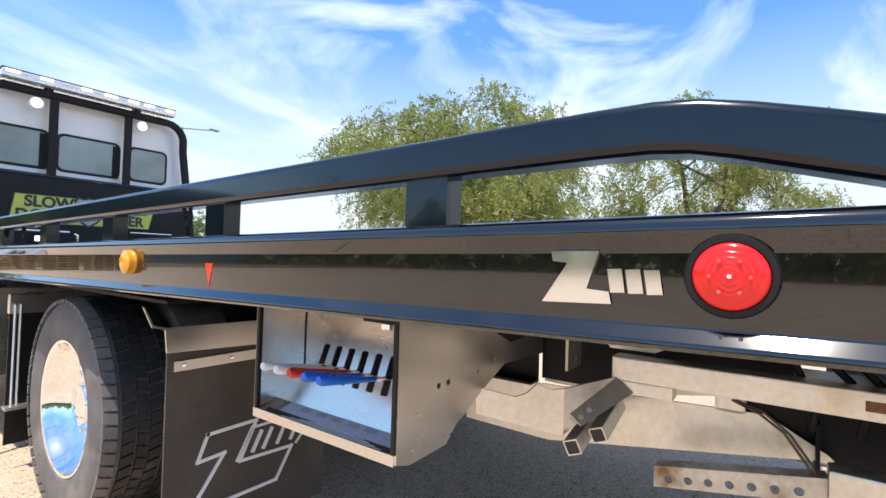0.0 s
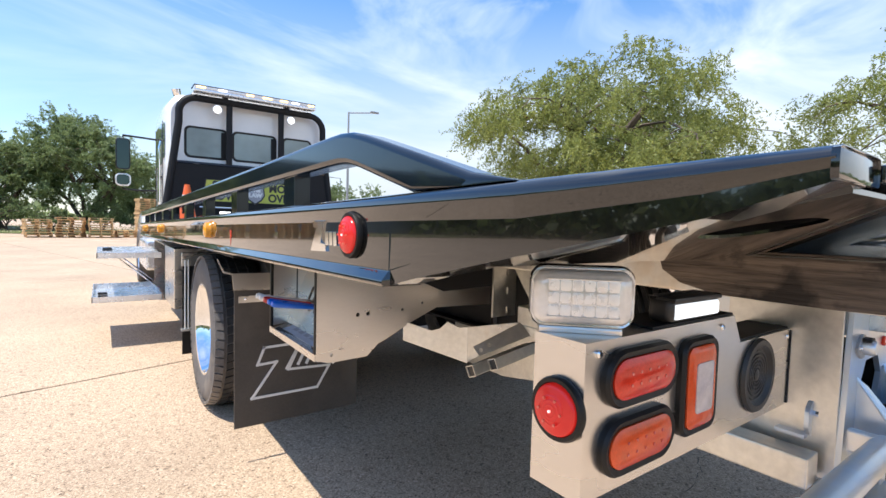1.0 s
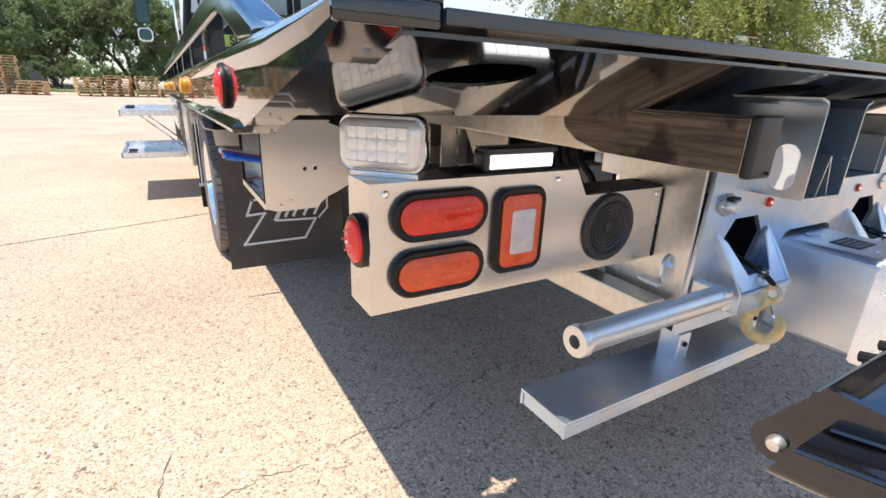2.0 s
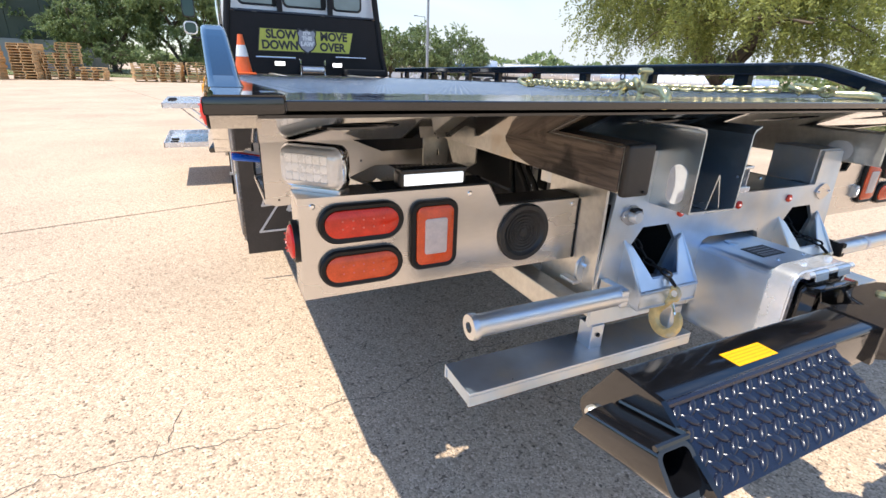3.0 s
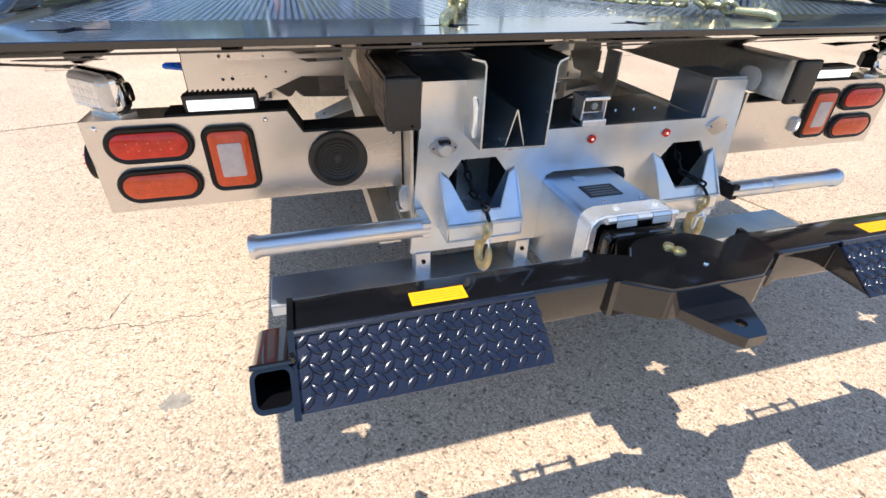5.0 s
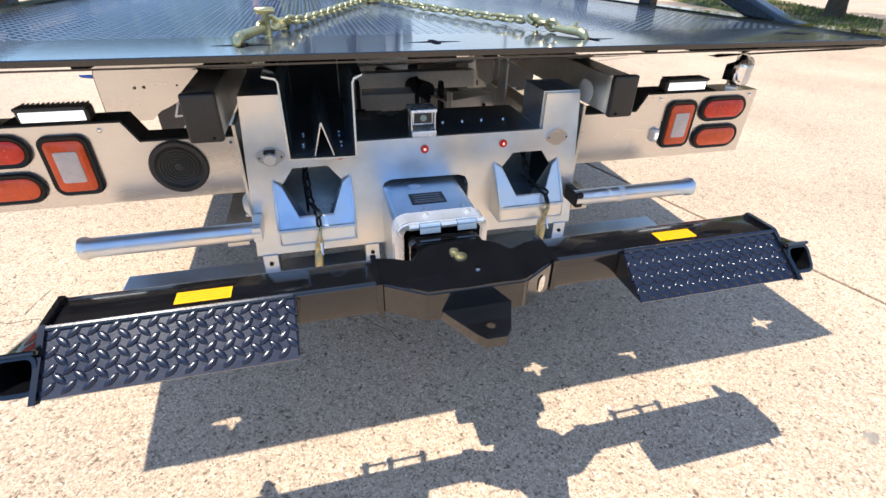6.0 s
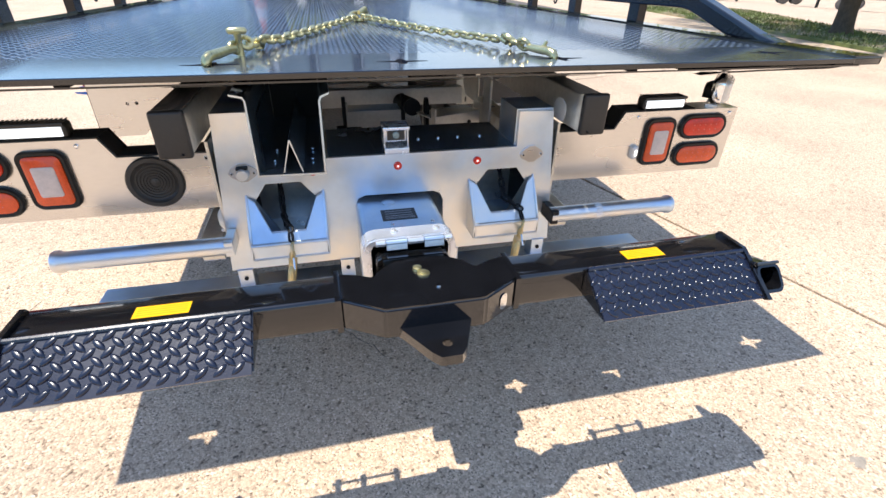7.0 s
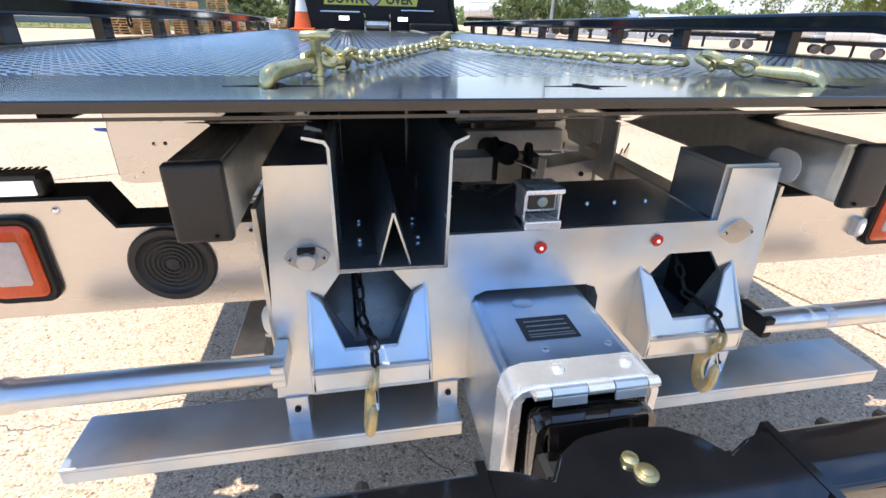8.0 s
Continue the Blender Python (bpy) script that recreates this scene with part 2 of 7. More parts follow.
LEAF = leafy("light_green_leaves", (0.27, 0.30, 0.085), 0.5)
LEAFDARK = leafy("dark_green_needles", (0.23, 0.29, 0.12), 0.45)
TANK = surf("polished_tanker_shell", (0.66, 0.70, 0.76), 0.25, 0.6, var=0.1, scale=1)
GREENWALL = surf("dark_green_cladding", (0.045, 0.06, 0.04), 0.6, var=0.15, scale=1)
GREYWALL = surf("grey_block_wall", (0.30, 0.31, 0.32), 0.8, var=0.15, scale=1, bump=0.2)
BEIGEWALL = surf("beige_wall", (0.55, 0.48, 0.38), 0.8, var=0.12, scale=1, bump=0.2)


def ground_material(name, tint):
    """Exposed-aggregate concrete: pebbles of many tones in a pale matrix, with broad stains."""
    m = bpy.data.materials.new(name)
    m.use_nodes = True
    n, l = m.node_tree.nodes, m.node_tree.links
    b = n["Principled BSDF"]
    co = n.new("ShaderNodeNewGeometry")
    cells, grit = n.new("ShaderNodeTexVoronoi"), n.new("ShaderNodeTexVoronoi")
    for tex, size in ((cells, 125), (grit, 230)):
        tex.inputs["Scale"].default_value, tex.inputs["Randomness"].default_value = size, 1
        l.new(co.outputs["Position"], tex.inputs["Vector"])
    tones = []
    for tex, stops in ((cells, ((0.0, (0.12, 0.095, 0.07)), (0.10, (0.28, 0.225, 0.165)), (0.30, (0.43, 0.355, 0.265)), (0.60, (0.52, 0.435, 0.33)), (0.86, (0.60, 0.51, 0.39)), (1.0, (0.74, 0.66, 0.54)))),
                       (grit, ((0.0, (0.15, 0.12, 0.09)), (0.18, (0.40, 0.33, 0.25)), (0.6, (0.55, 0.465, 0.35)), (1.0, (0.74, 0.65, 0.52))))):
        ramp = n.new("ShaderNodeValToRGB")
        e = ramp.color_ramp
        e.elements[0].position, e.elements[0].color = stops[0][0], (*stops[0][1], 1)
        e.elements[1].position, e.elements[1].color = stops[-1][0], (*stops[-1][1], 1)
        for p, c in stops[1:-1]:
            e.elements.new(p).color = (*c, 1)
        sep = n.new("ShaderNodeSeparateColor")
        l.new(tex.outputs["Color"], sep.inputs["Color"])
        l.new(sep.outputs["Red"], ramp.inputs["Fac"])
        tones.append(ramp)
    patch, patch_r = n.new("ShaderNodeTexNoise"), n.new("ShaderNodeMapRange")
    patch.inputs["Scale"].default_value, patch.inputs["Detail"].default_value = 22, 4
    l.new(co.outputs["Position"], patch.inputs["Vector"])
    patch_r.inputs["From Min"].default_value, patch_r.inputs["From Max"].default_value = 0.42, 0.60
    l.new(patch.outputs["Fac"], patch_r.inputs["Value"])
    ramp = n.new("ShaderNodeMix")
    ramp.data_type = "RGBA"
    l.new(patch_r.outputs["Result"], ramp.inputs["Factor"])
    l.new(tones[0].outputs["Color"], ramp.inputs["A"])
    l.new(tones[1].outputs["Color"], ramp.inputs["B"])
    big = n.new("ShaderNodeTexNoise")
    big.inputs["Scale"].default_value, big.inputs["Detail"].default_value = 0.7, 9
    l.new(co.outputs["Position"], big.inputs["Vector"])
    mr = n.new("ShaderNodeMapRange")
    mr.inputs["From Min"].default_value, mr.inputs["From Max"].default_value = 0.3, 0.7
    mr.inputs["To Min"].default_value, mr.inputs["To Max"].default_value = 0.84, 1.12
    l.new(big.outputs["Fac"], mr.inputs["Value"])
    mul = n.new("ShaderNodeMix")
    mul.data_type, mul.blend_type = "RGBA", "MULTIPLY"
    mul.inputs["Factor"].default_value = 1
    l.new(ramp.outputs["Result"], mul.inputs["A"])
    l.new(mr.outputs["Result"], mul.inputs["B"])
    mul2 = n.new("ShaderNodeMix")
    mul2.data_type, mul2.blend_type = "RGBA", "MULTIPLY"
    mul2.inputs["Factor"].default_value = 1
    l.new(mul.outputs["Result"], mul2.inputs["A"])
    mul2.inputs["B"].default_value = (*tint, 1)
    l.new(mul2.outputs["Result"], b.inputs["Base Color"])
    b.inputs["Roughness"].default_value = 0.85
    bp = n.new("ShaderNodeBump")
    bp.inputs["Strength"].default_value, bp.inputs["Distance"].default_value = 0.5, 0.004
    l.new(cells.outputs["Distance"], bp.inputs["Height"])
    bp.invert = True
    l.new(bp.outputs["Normal"], b.inputs["Normal"])
    return m


CONCRETE = ground_material("aggregate_concrete", (1.0, 0.885, 0.815))
JOINT = surf("joint_filler", (0.10, 0.085, 0.07), 0.9, var=0.4, scale=8)
STAINMAT = surf("oil_stain", (0.29, 0.25, 0.20), 0.8, var=0.4, scale=30, bump=0.4)

# ---- mesh helpers ----


def part(name, bm, material, parent, label="", smooth=False, flat=0.0):
    """Links a bmesh, made in world metres, as one mesh under a thing or under a part."""
    bmesh.ops.recalc_face_normals(bm, faces=bm.faces)
    me = bpy.data.meshes.new(name)
    bm.to_mesh(me)
    bm.free()
    me.materials.append(material)
    if smooth:
        for p in me.polygons:
            p.use_smooth = True
        me.set_sharp_from_angle(angle=radians(38))
        if flat:
            # broad faces stay flat, only the narrow rounded ones are shaded smooth
            for p in me.polygons:
                vs = [me.vertices[i].co for i in p.vertices]
                p.use_smooth = min((vs[i] - vs[i - 1]).length for i in range(len(vs))) < flat
    ob = new(name, me)
    if parent is not None:
        ob.parent = parent
        if parent.type == "EMPTY":
            ob.matrix_parent_inverse = Matrix.Translation(-parent.location)
    return tagged(ob, label) if label else ob


def thing(name, at, label, category, group="", kind=""):
    ob = new(name)
    ob.location = at
    ob.empty_display_size = 0.1
    return tagged(ob, label, category, group, kind)


def box(x0, x1, y0, y1, z0, z1, bevel=0.0, bm=None, seg=2):
    bm2 = bmesh.new()
    bmesh.ops.create_cube(bm2, size=1)
    for v in bm2.verts:
        v.co = ((x0 + x1) / 2 + v.co.x * (x1 - x0), (y0 + y1) / 2 + v.co.y * (y1 - y0), (z0 + z1) / 2 + v.co.z * (z1 - z0))
    if bevel:
        bmesh.ops.bevel(bm2, geom=list(bm2.edges), offset=bevel, segments=seg, affect="EDGES", profile=0.6)
    return merge(bm, bm2) if bm else bm2


def merge(bm, other):
    me = bpy.data.meshes.new("tmp")
    other.to_mesh(me)
    other.free()
    bm.from_mesh(me)
    bpy.data.meshes.remove(me)
    return bm


def moved(bm, m):
    bmesh.ops.transform(bm, matrix=m, verts=bm.verts)
    return bm


def loft(sections, caps=True, closed=False):
    bm = bmesh.new()
    rings = [[bm.verts.new(p) for p in s] for s in sections]
    n = len(rings[0])
    pairs = list(zip(rings, rings[1:])) + ([(rings[-1], rings[0])] if closed else [])
    for a, b in pairs:
        for i in range(n):
            bm.faces.new((a[i], a[(i + 1) % n], b[(i + 1) % n], b[i]))
    if caps and not closed:
        bm.faces.new(rings[0])
        bm.faces.new(list(reversed(rings[-1])))
    return bm


def tube(path, r, n=10, closed=False, caps=True, squash=1.0):
    """A round bar along a path; r is one radius or one for each point."""
    path = [Vector(p) for p in path]
    rs = r if isinstance(r, (list, tuple)) else [r] * len(path)
    out, up = [], None
    for i, p in enumerate(path):
        if closed:
            d = path[(i + 1) % len(path)] - path[i - 1]
        else:
            d = path[min(i + 1, len(path) - 1)] - path[max(i - 1, 0)]
        d.normalize()
        if up is None:
            up = Vector((0, 0, 1)) if abs(d.z) < 0.9 else Vector((0, 1, 0))
        side = d.cross(up).normalized()
        up = side.cross(d).normalized()
        out.append([p + rs[i] * (math.cos(a) * side + squash * math.sin(a) * up) for a in (2 * math.pi * k / n for k in range(n))])
    return loft(out, caps, closed)


def plate(outer, holes, w0, w1, fn):
    """A flat plate from an outline with holes, in (u, v), thick from w0 to w1; fn lays (u, v, w) into the world."""
    loops = [list(outer)] + [list(h) for h in holes]
    flat = [p for lp in loops for p in lp]
    tris = geometry.tessellate_polygon([[Vector((u, v, 0)) for u, v in lp] for lp in loops])
    bm = bmesh.new()
    a = [bm.verts.new(fn(u, v, w0)) for u, v in flat]
    b = [bm.verts.new(fn(u, v, w1)) for u, v in flat]
    for t in tris:
        for s in (a, b):
            try:
                bm.faces.new([s[i] for i in t])
            except ValueError:
                pass
    k = 0
    for lp in loops:
        n = len(lp)
        for i in range(n):
            j = (i + 1) % n
            bm.faces.new((a[k + i], a[k + j], b[k + j], b[k + i]))
        k += n
    return bm


def XZ(u, v, w):
    return Vector((u, w, v))


def YZ(u, v, w):
    return Vector((w, u, v))


def XY(u, v, w):
    return Vector((u, v, w))


def oval(cx, cy, w, h, r, n=6):
    """A rectangle with round corners, as (u, v)."""
    r = min(r, w / 2 - 1e-5, h / 2 - 1e-5)
    pts = []
    for sx, sy, a0 in ((1, 1, 0), (-1, 1, 90), (-1, -1, 180), (1, -1, 270)):
        for k in range(n + 1):
            a = radians(a0 + 90 * k / n)
            pts.append((cx + sx * (w / 2 - r) + r * math.cos(a), cy + sy * (h / 2 - r) + r * math.sin(a)))
    return pts


def disc(cx, cy, r, n=20):
    return [(cx + r * math.cos(2 * math.pi * k / n), cy + r * math.sin(2 * math.pi * k / n)) for k in range(n)]


def turned(profile, axis_at, axis, n=24, caps=True):
    """A turned body: (radius, along) rows round an axis 'x', 'y' or 'z' through axis_at; without caps its ends stay open."""
    fns = {"x": lambda r, h, a: (h, r * math.cos(a), r * math.sin(a)), "y": lambda r, h, a: (r * math.cos(a), h, r * math.sin(a)), "z": lambda r, h, a: (r * math.cos(a), r * math.sin(a), h)}
    rings = [[Vector(axis_at) + Vector(fns[axis](r, h, 2 * math.pi * k / n)) for k in range(n)] for r, h in profile]
    return loft(rings, caps)


def screw(parent, x, y, z, axis="y", s=-1, r=0.006, name="screw", material=None):
    return part(name, turned([(r, 0), (r, s * 0.003), (r * 0.6, s * 0.005)], (x, y, z), axis, 10), material or CHROME, parent, smooth=True)


def mirror_x(bm):
    for v in bm.verts:
        v.co.x = -v.co.x
    return bm


def sided(bm, s):
    return mirror_x(bm) if s > 0 else bm


RAKE = -0.0185


def raked(bm):
    """The deck and all on it sink a little towards the cab."""
    for v in bm.verts:
        v.co.z += RAKE * v.co.y
    return bm


DECK = 1.139

# ---- the tow truck ----
truck = thing("tow_truck", (0, 2.8, 0), "black and galvanised rollback tow truck with white cab, parked on concrete", "tow truck")


def keyhole(cx, cy, s=1.0):
    a, b, c = 0.062 * s, 0.038 * s, 0.013 * s
    return [(cx + a, cy - 0.004), (cx + a, cy + 0.004), (cx + c, cy + c), (cx + 0.006, cy + b), (cx - 0.006, cy + b), (cx - c, cy + c),
            (cx - a, cy + 0.004), (cx - a, cy - 0.004), (cx - c, cy - c), (cx - 0.006, cy - b), (cx + 0.006, cy - b), (cx + c, cy - c)]


SLOTS = [(0.008, -0.068), (-0.41, -0.060), (0.405, -0.076), (-1.06, -0.052), (1.05, -0.054), (-1.102, 0.296), (1.102, 0.292)]
deck = part("deck", raked(plate([(-1.21, -0.18), (1.21, -0.18), (1.21, 6.30), (-1.21, 6.30)], [keyhole(*k) for k in SLOTS], DECK - 0.012, DECK, XY)), DECKBLACK, truck, "gloss black steel deck with raised tread pattern")


def tread_lugs(name, x0, x1, y0, y1, step, length, width, height, material, parent, fn, pads=False):
    """Raised lugs in a staggered crossing pattern, joined as one mesh; pads: flat-topped oval ones."""
    vs, fs = [], []
    pitch = step * 1.4142
    for r in range(int((y1 - y0) / (pitch / 2))):
        for c in range(int((x1 - x0) / pitch)):
            cx, cy = x0 + (c + 0.3 + 0.5 * (r % 2)) * pitch, y0 + (r + 0.5) * pitch / 2
            a = radians(45 if r % 2 else -45)
            dx, dy = math.cos(a), math.sin(a)
            k = len(vs)
            if pads:
                rim = [(math.cos(t) * (1.0 if abs(math.cos(t)) > 0.9 else 0.86), math.sin(t)) for t in (2 * math.pi * i / 10 for i in range(10))]
                for grow, w in ((1.0, 0.0), (0.80, 0.72), (0.56, 1.0)):
                    for u, v in rim:
                        u, v = u * grow, v * grow
                        vs.append(tuple(fn(cx + dx * u * length / 2 - dy * v * width / 2, cy + dy * u * length / 2 + dx * v * width / 2, w * height)))
                fs += [(k + q * 10 + i, k + q * 10 + (i + 1) % 10, k + q * 10 + 10 + (i + 1) % 10, k + q * 10 + 10 + i) for q in (0, 1) for i in range(10)]
                fs.append(tuple(k + 20 + i for i in range(10)))
                continue
            for u, v, w in ((-1, 0, 0), (-0.45, -1, 0), (0.45, -1, 0), (1, 0, 0), (0.45, 1, 0), (-0.45, 1, 0), (-0.5, 0, 1), (0.5, 0, 1)):
                vs.append(tuple(fn(cx + dx * u * length / 2 - dy * v * width / 2, cy + dy * u * length / 2 + dx * v * width / 2, w * height)))
            fs += [(k, k + 1, k + 6), (k + 1, k + 2, k + 7, k + 6), (k + 2, k + 3, k + 7), (k + 3, k + 4, k + 7), (k + 4, k + 5, k + 6, k + 7), (k + 5, k, k + 6)]
    me = bpy.data.meshes.new(name)
    me.from_pydata(vs, [], fs)
    me.materials.append(material)
    for p in me.polygons:
        p.use_smooth = True
    me.update()
    ob = new(name, me)
    ob.parent = parent
    return tagged(ob, kind="stuff")


tread_lugs("deck_tread", -1.17, 1.17, 0.07, 6.2, 0.0205, 0.0185, 0.0055, 0.0008, DECKBLACK, deck, lambda x, y, h: (x, y, DECK + RAKE * y + h))

# sloped tail sheet under the lip, with relief openings
tail_fn = lambda u, v, w: Vector((u, v, 1.122 - 0.200 * (v + 0.178) + w + RAKE * v))
tail_holes = [oval(x, -0.062, 0.16, 0.11, 0.055) for x in (-0.44, 0.0, 0.44)] + [oval(s * 1.085, -0.062, 0.13, 0.11, 0.055) for s in (-1, 1)]
part("tail_sheet", plate([(-1.238, -0.175), (1.238, -0.175), (1.238, 0.22), (-1.238, 0.22)], tail_holes, -0.004, 0.0, tail_fn), BLACK, deck)
part("tail_edge", raked(box(-1.205, 1.205, -0.1850, -0.1805, DECK - 0.0125, DECK + 0.0005, 0.002)), BLACK, deck)
for k, y in enumerate([0.224, 0.62, 1.02, 1.42, 1.82, 2.3, 2.9, 3.5, 4.1, 4.7, 5.3, 5.9]):
    part("cross_member", raked(box(-1.2, 1.2, y, y + 0.05, DECK - (0.075 if k else 0.07), DECK - 0.012, 0.004)), MATTE, deck)
for x in (-0.86, -0.28, 0.28, 0.86):
    part("stringer", raked(box(x - 0.02, x + 0.02, 0.28, 6.2, DECK - 0.10, DECK - 0.076, 0.003)), MATTE, deck)


def rail_profile(h, lip):
    """Cross-section of the deck's side channel; h: its depth, lip: how far the lower bead stands out."""
    k = min(1.0, h / 0.07)
    return [(1.205, 0.006), (1.283, 0.006), (1.291, 0.003), (1.2962, -0.004 * k), (1.2975, -0.011 * k), (1.2973, -0.0135 * k), (1.2970, -0.0150 * k), (1.2912, -0.0335 * k), (1.2905, -0.0350 * k), (1.2905, -0.0370 * k),
            (1.2905, -h + 0.026 * k), (1.2905 + lip * 0.03, -h + 0.0245 * k), (1.2905 + lip * 0.10, -h + 0.0235 * k), (1.2905 + lip * 1.02, -h + 0.0105 * k), (1.2905 + lip * 1.09, -h + 0.0095 * k), (1.2905 + lip * 1.09, -h + 0.004 * k), (1.2905 + lip * 0.8, -h), (1.23, -h), (1.23, -h + 0.006 * k), (1.284, -h + 0.007 * k), (1.284, -0.012 * k), (1.205, -0.012 * k)]


PLANES = [(-0.18, 0.017, 0.0), (-0.10, 0.040, 0.0), (0.10, 0.079, 0.0), (0.30, 0.120, 0.0), (0.378, 0.1385, 0.0), (0.384, 0.141, 0.011), (1.5, 0.141, 0.011), (3.0, 0.141, 0.011), (4.6, 0.141, 0.011), (6.3, 0.141, 0.011)]


def rounded_bar(path, w, h):
    """A rectangular tube with rounded edges along a path in the plane x = const: rows of (x, y, z, pitch)."""
    prof = oval(0, 0, w, h, 0.011, 3)
    rings = []
    for x, y, z, a in path:
        c, s = math.cos(a), math.sin(a)
        rings.append([Vector((x + u, y - v * s, max(DECK + 0.0065, z + v * c))) for u, v in prof])
    return loft(rings)


def deck_side(s):
    rail = part("side_channel", sided(raked(loft([[Vector((-x, y, DECK + z)) for x, z in rail_profile(h, lip)] for y, h, lip in PLANES])), s), BLACK, deck, "glossy black folded steel side channel", True, 0.009)
    part("channel_end", sided(raked(box(-1.2965, -1.206, -0.1815, -0.178, DECK - 0.017, DECK + 0.004, 0.004)), s), BLACK, deck, smooth=True)
    z = DECK + 0.108
    a = math.atan2(0.112, 0.36)
    bend = [(-1.26, 6.25, z, 0), (-1.26, 3.0, z, 0), (-1.26, 0.66, z, 0), (-1.26, 0.60, z - 0.001, a * 0.15), (-1.26, 0.555, z - 0.006, a * 0.5), (-1.26, 0.51, z - 0.017, a * 0.9), (-1.26, 0.46, z - 0.032, a), (-1.26, 0.32, z - 0.032 - 0.14 * math.tan(a), a), (-1.26, 0.20, z - 0.032 - 0.26 * math.tan(a), a), (-1.26, 0.115, z - 0.032 - 0.345 * math.tan(a), a)]
    part("guard_rail", sided(raked(rounded_bar(bend, 0.056, 0.060)), s), RAILPAINT, deck, "gloss black tubular guard rail, bent down at the tail", True, 0.012)
    for k in range(9):
        y = 0.925 + 0.612 * k
        bm = box(-1.278, -1.272, y - 0.04, y + 0.04, DECK, DECK + 0.08, 0.001)
        box(-1.272, -1.238, y - 0.04, y - 0.034, DECK, DECK + 0.08, 0.001, bm)
        box(-1.272, -1.238, y + 0.034, y + 0.04, DECK, DECK + 0.08, 0.001, bm)
        box(-1.243, -1.238, y - 0.034, y + 0.034, DECK, DECK + 0.08, 0.0, bm)
        part("rail_post", sided(raked(bm), s), RAILPAINT, deck)
    # tie-down eyes hanging under the rail
    for y in (1.75, 3.2):
        part("tie_down_eye", sided(raked(tube([(-1.235, y + 0.02 * math.cos(t), DECK + 0.065 + 0.02 * math.sin(t)) for t in np.linspace(0, 6.0, 12)], 0.005, 6)), s), MATTE, deck)


deck_side(-1)
deck_side(1)


def round_lamp(name, at, axis, s, r_ring, r_lens, lens, parent, label=""):
    """A round marker lamp in a rubber grommet, facing along s times the axis."""
    ring = part(name, turned([(r_ring * 0.98, 0), (r_ring, s * 0.005), (r_ring * 0.95, s * 0.010), (r_lens * 1.04, s * 0.010), (r_lens * 0.98, s * 0.003)], at, axis, 28), RUBBER, parent, label, True)
    part("lens", turned([(r_lens, s * 0.002), (r_lens, s * 0.011)] + [(r_lens * (0.96 - 0.08 * i), s * (0.0135 + 0.0068 * math.sin(i / 11 * 1.57) + (0.0010 if i % 2 else 0.0))) for i in range(12)] + [(0.002, s * 0.0205)], at, axis, 28), lens, ring if parent.type == "EMPTY" else parent, smooth=True)
    for k in range(7):
        a = k * math.pi / 3
        d = 0 if k == 6 else r_lens * 0.52
        o = {"x": (0.021, d * math.cos(a), d * math.sin(a)), "y": (d * math.cos(a), 0.021, d * math.sin(a))}[axis]
        p = Vector(at) + Vector((s * o[0], o[1], o[2]) if axis == "x" else (o[0], s * o[1], o[2]))
        part("led", turned([(0.0020, -0.002), (0.0020, 0.0006), (0.001, 0.001)], p, axis, 6), (REDLED if k == 6 else REDDOT), ring if parent.type == "EMPTY" else parent)
    return ring


for s in (-1, 1):
    round_lamp("side_marker", (s * 1.2905, 0.519, 1.069), "x", s, 0.043, 0.034, REDLIT if s < 0 else REDLENS, deck, "lit red round side marker in a black rubber ring")
    for y in (1.935, 4.0, 5.6):
        z = 1.046 - 0.0185 * (y - 1.935)
        ring = part("amber_marker", turned([(0.034, 0), (0.034, s * 0.004), (0.031, s * 0.008)], (s * 1.2905, y, z), "x", 20), AMBER, deck, smooth=True)
        part("amber_lens", turned([(0.033, s * 0.008), (0.032, s * 0.018), (0.02, s * 0.024), (0.002, s * 0.025)], (s * 1.2905, y, z), "x", 20), AMBER, deck, smooth=True)
    part("red_triangle", plate([(1.512, 1.054), (1.544, 1.054), (1.526, 1.000)], [], s * 1.2905, s * 1.2915, YZ), REDLENS, deck)
    # plain badge shapes: one slanted block and three small bars
    badge = plate([(0.711, 1.092), (0.652, 1.093), (0.666, 1.048), (0.640, 1.046), (0.637, 1.032), (0.722, 1.029), (0.690, 1.078), (0.709, 1.080)], [], s * 1.2905, s * 1.2945, YZ)
    for y in (0.632, 0.612, 0.592):
        merge(badge, plate([(y + 0.010, 1.072), (y - 0.006, 1.073), (y - 0.010, 1.046), (y + 0.006, 1.045)], [], s * 1.2905, s * 1.2945, YZ))
    part("badge", badge, SILVER, deck, "polished silver badge of plain slanted shapes")


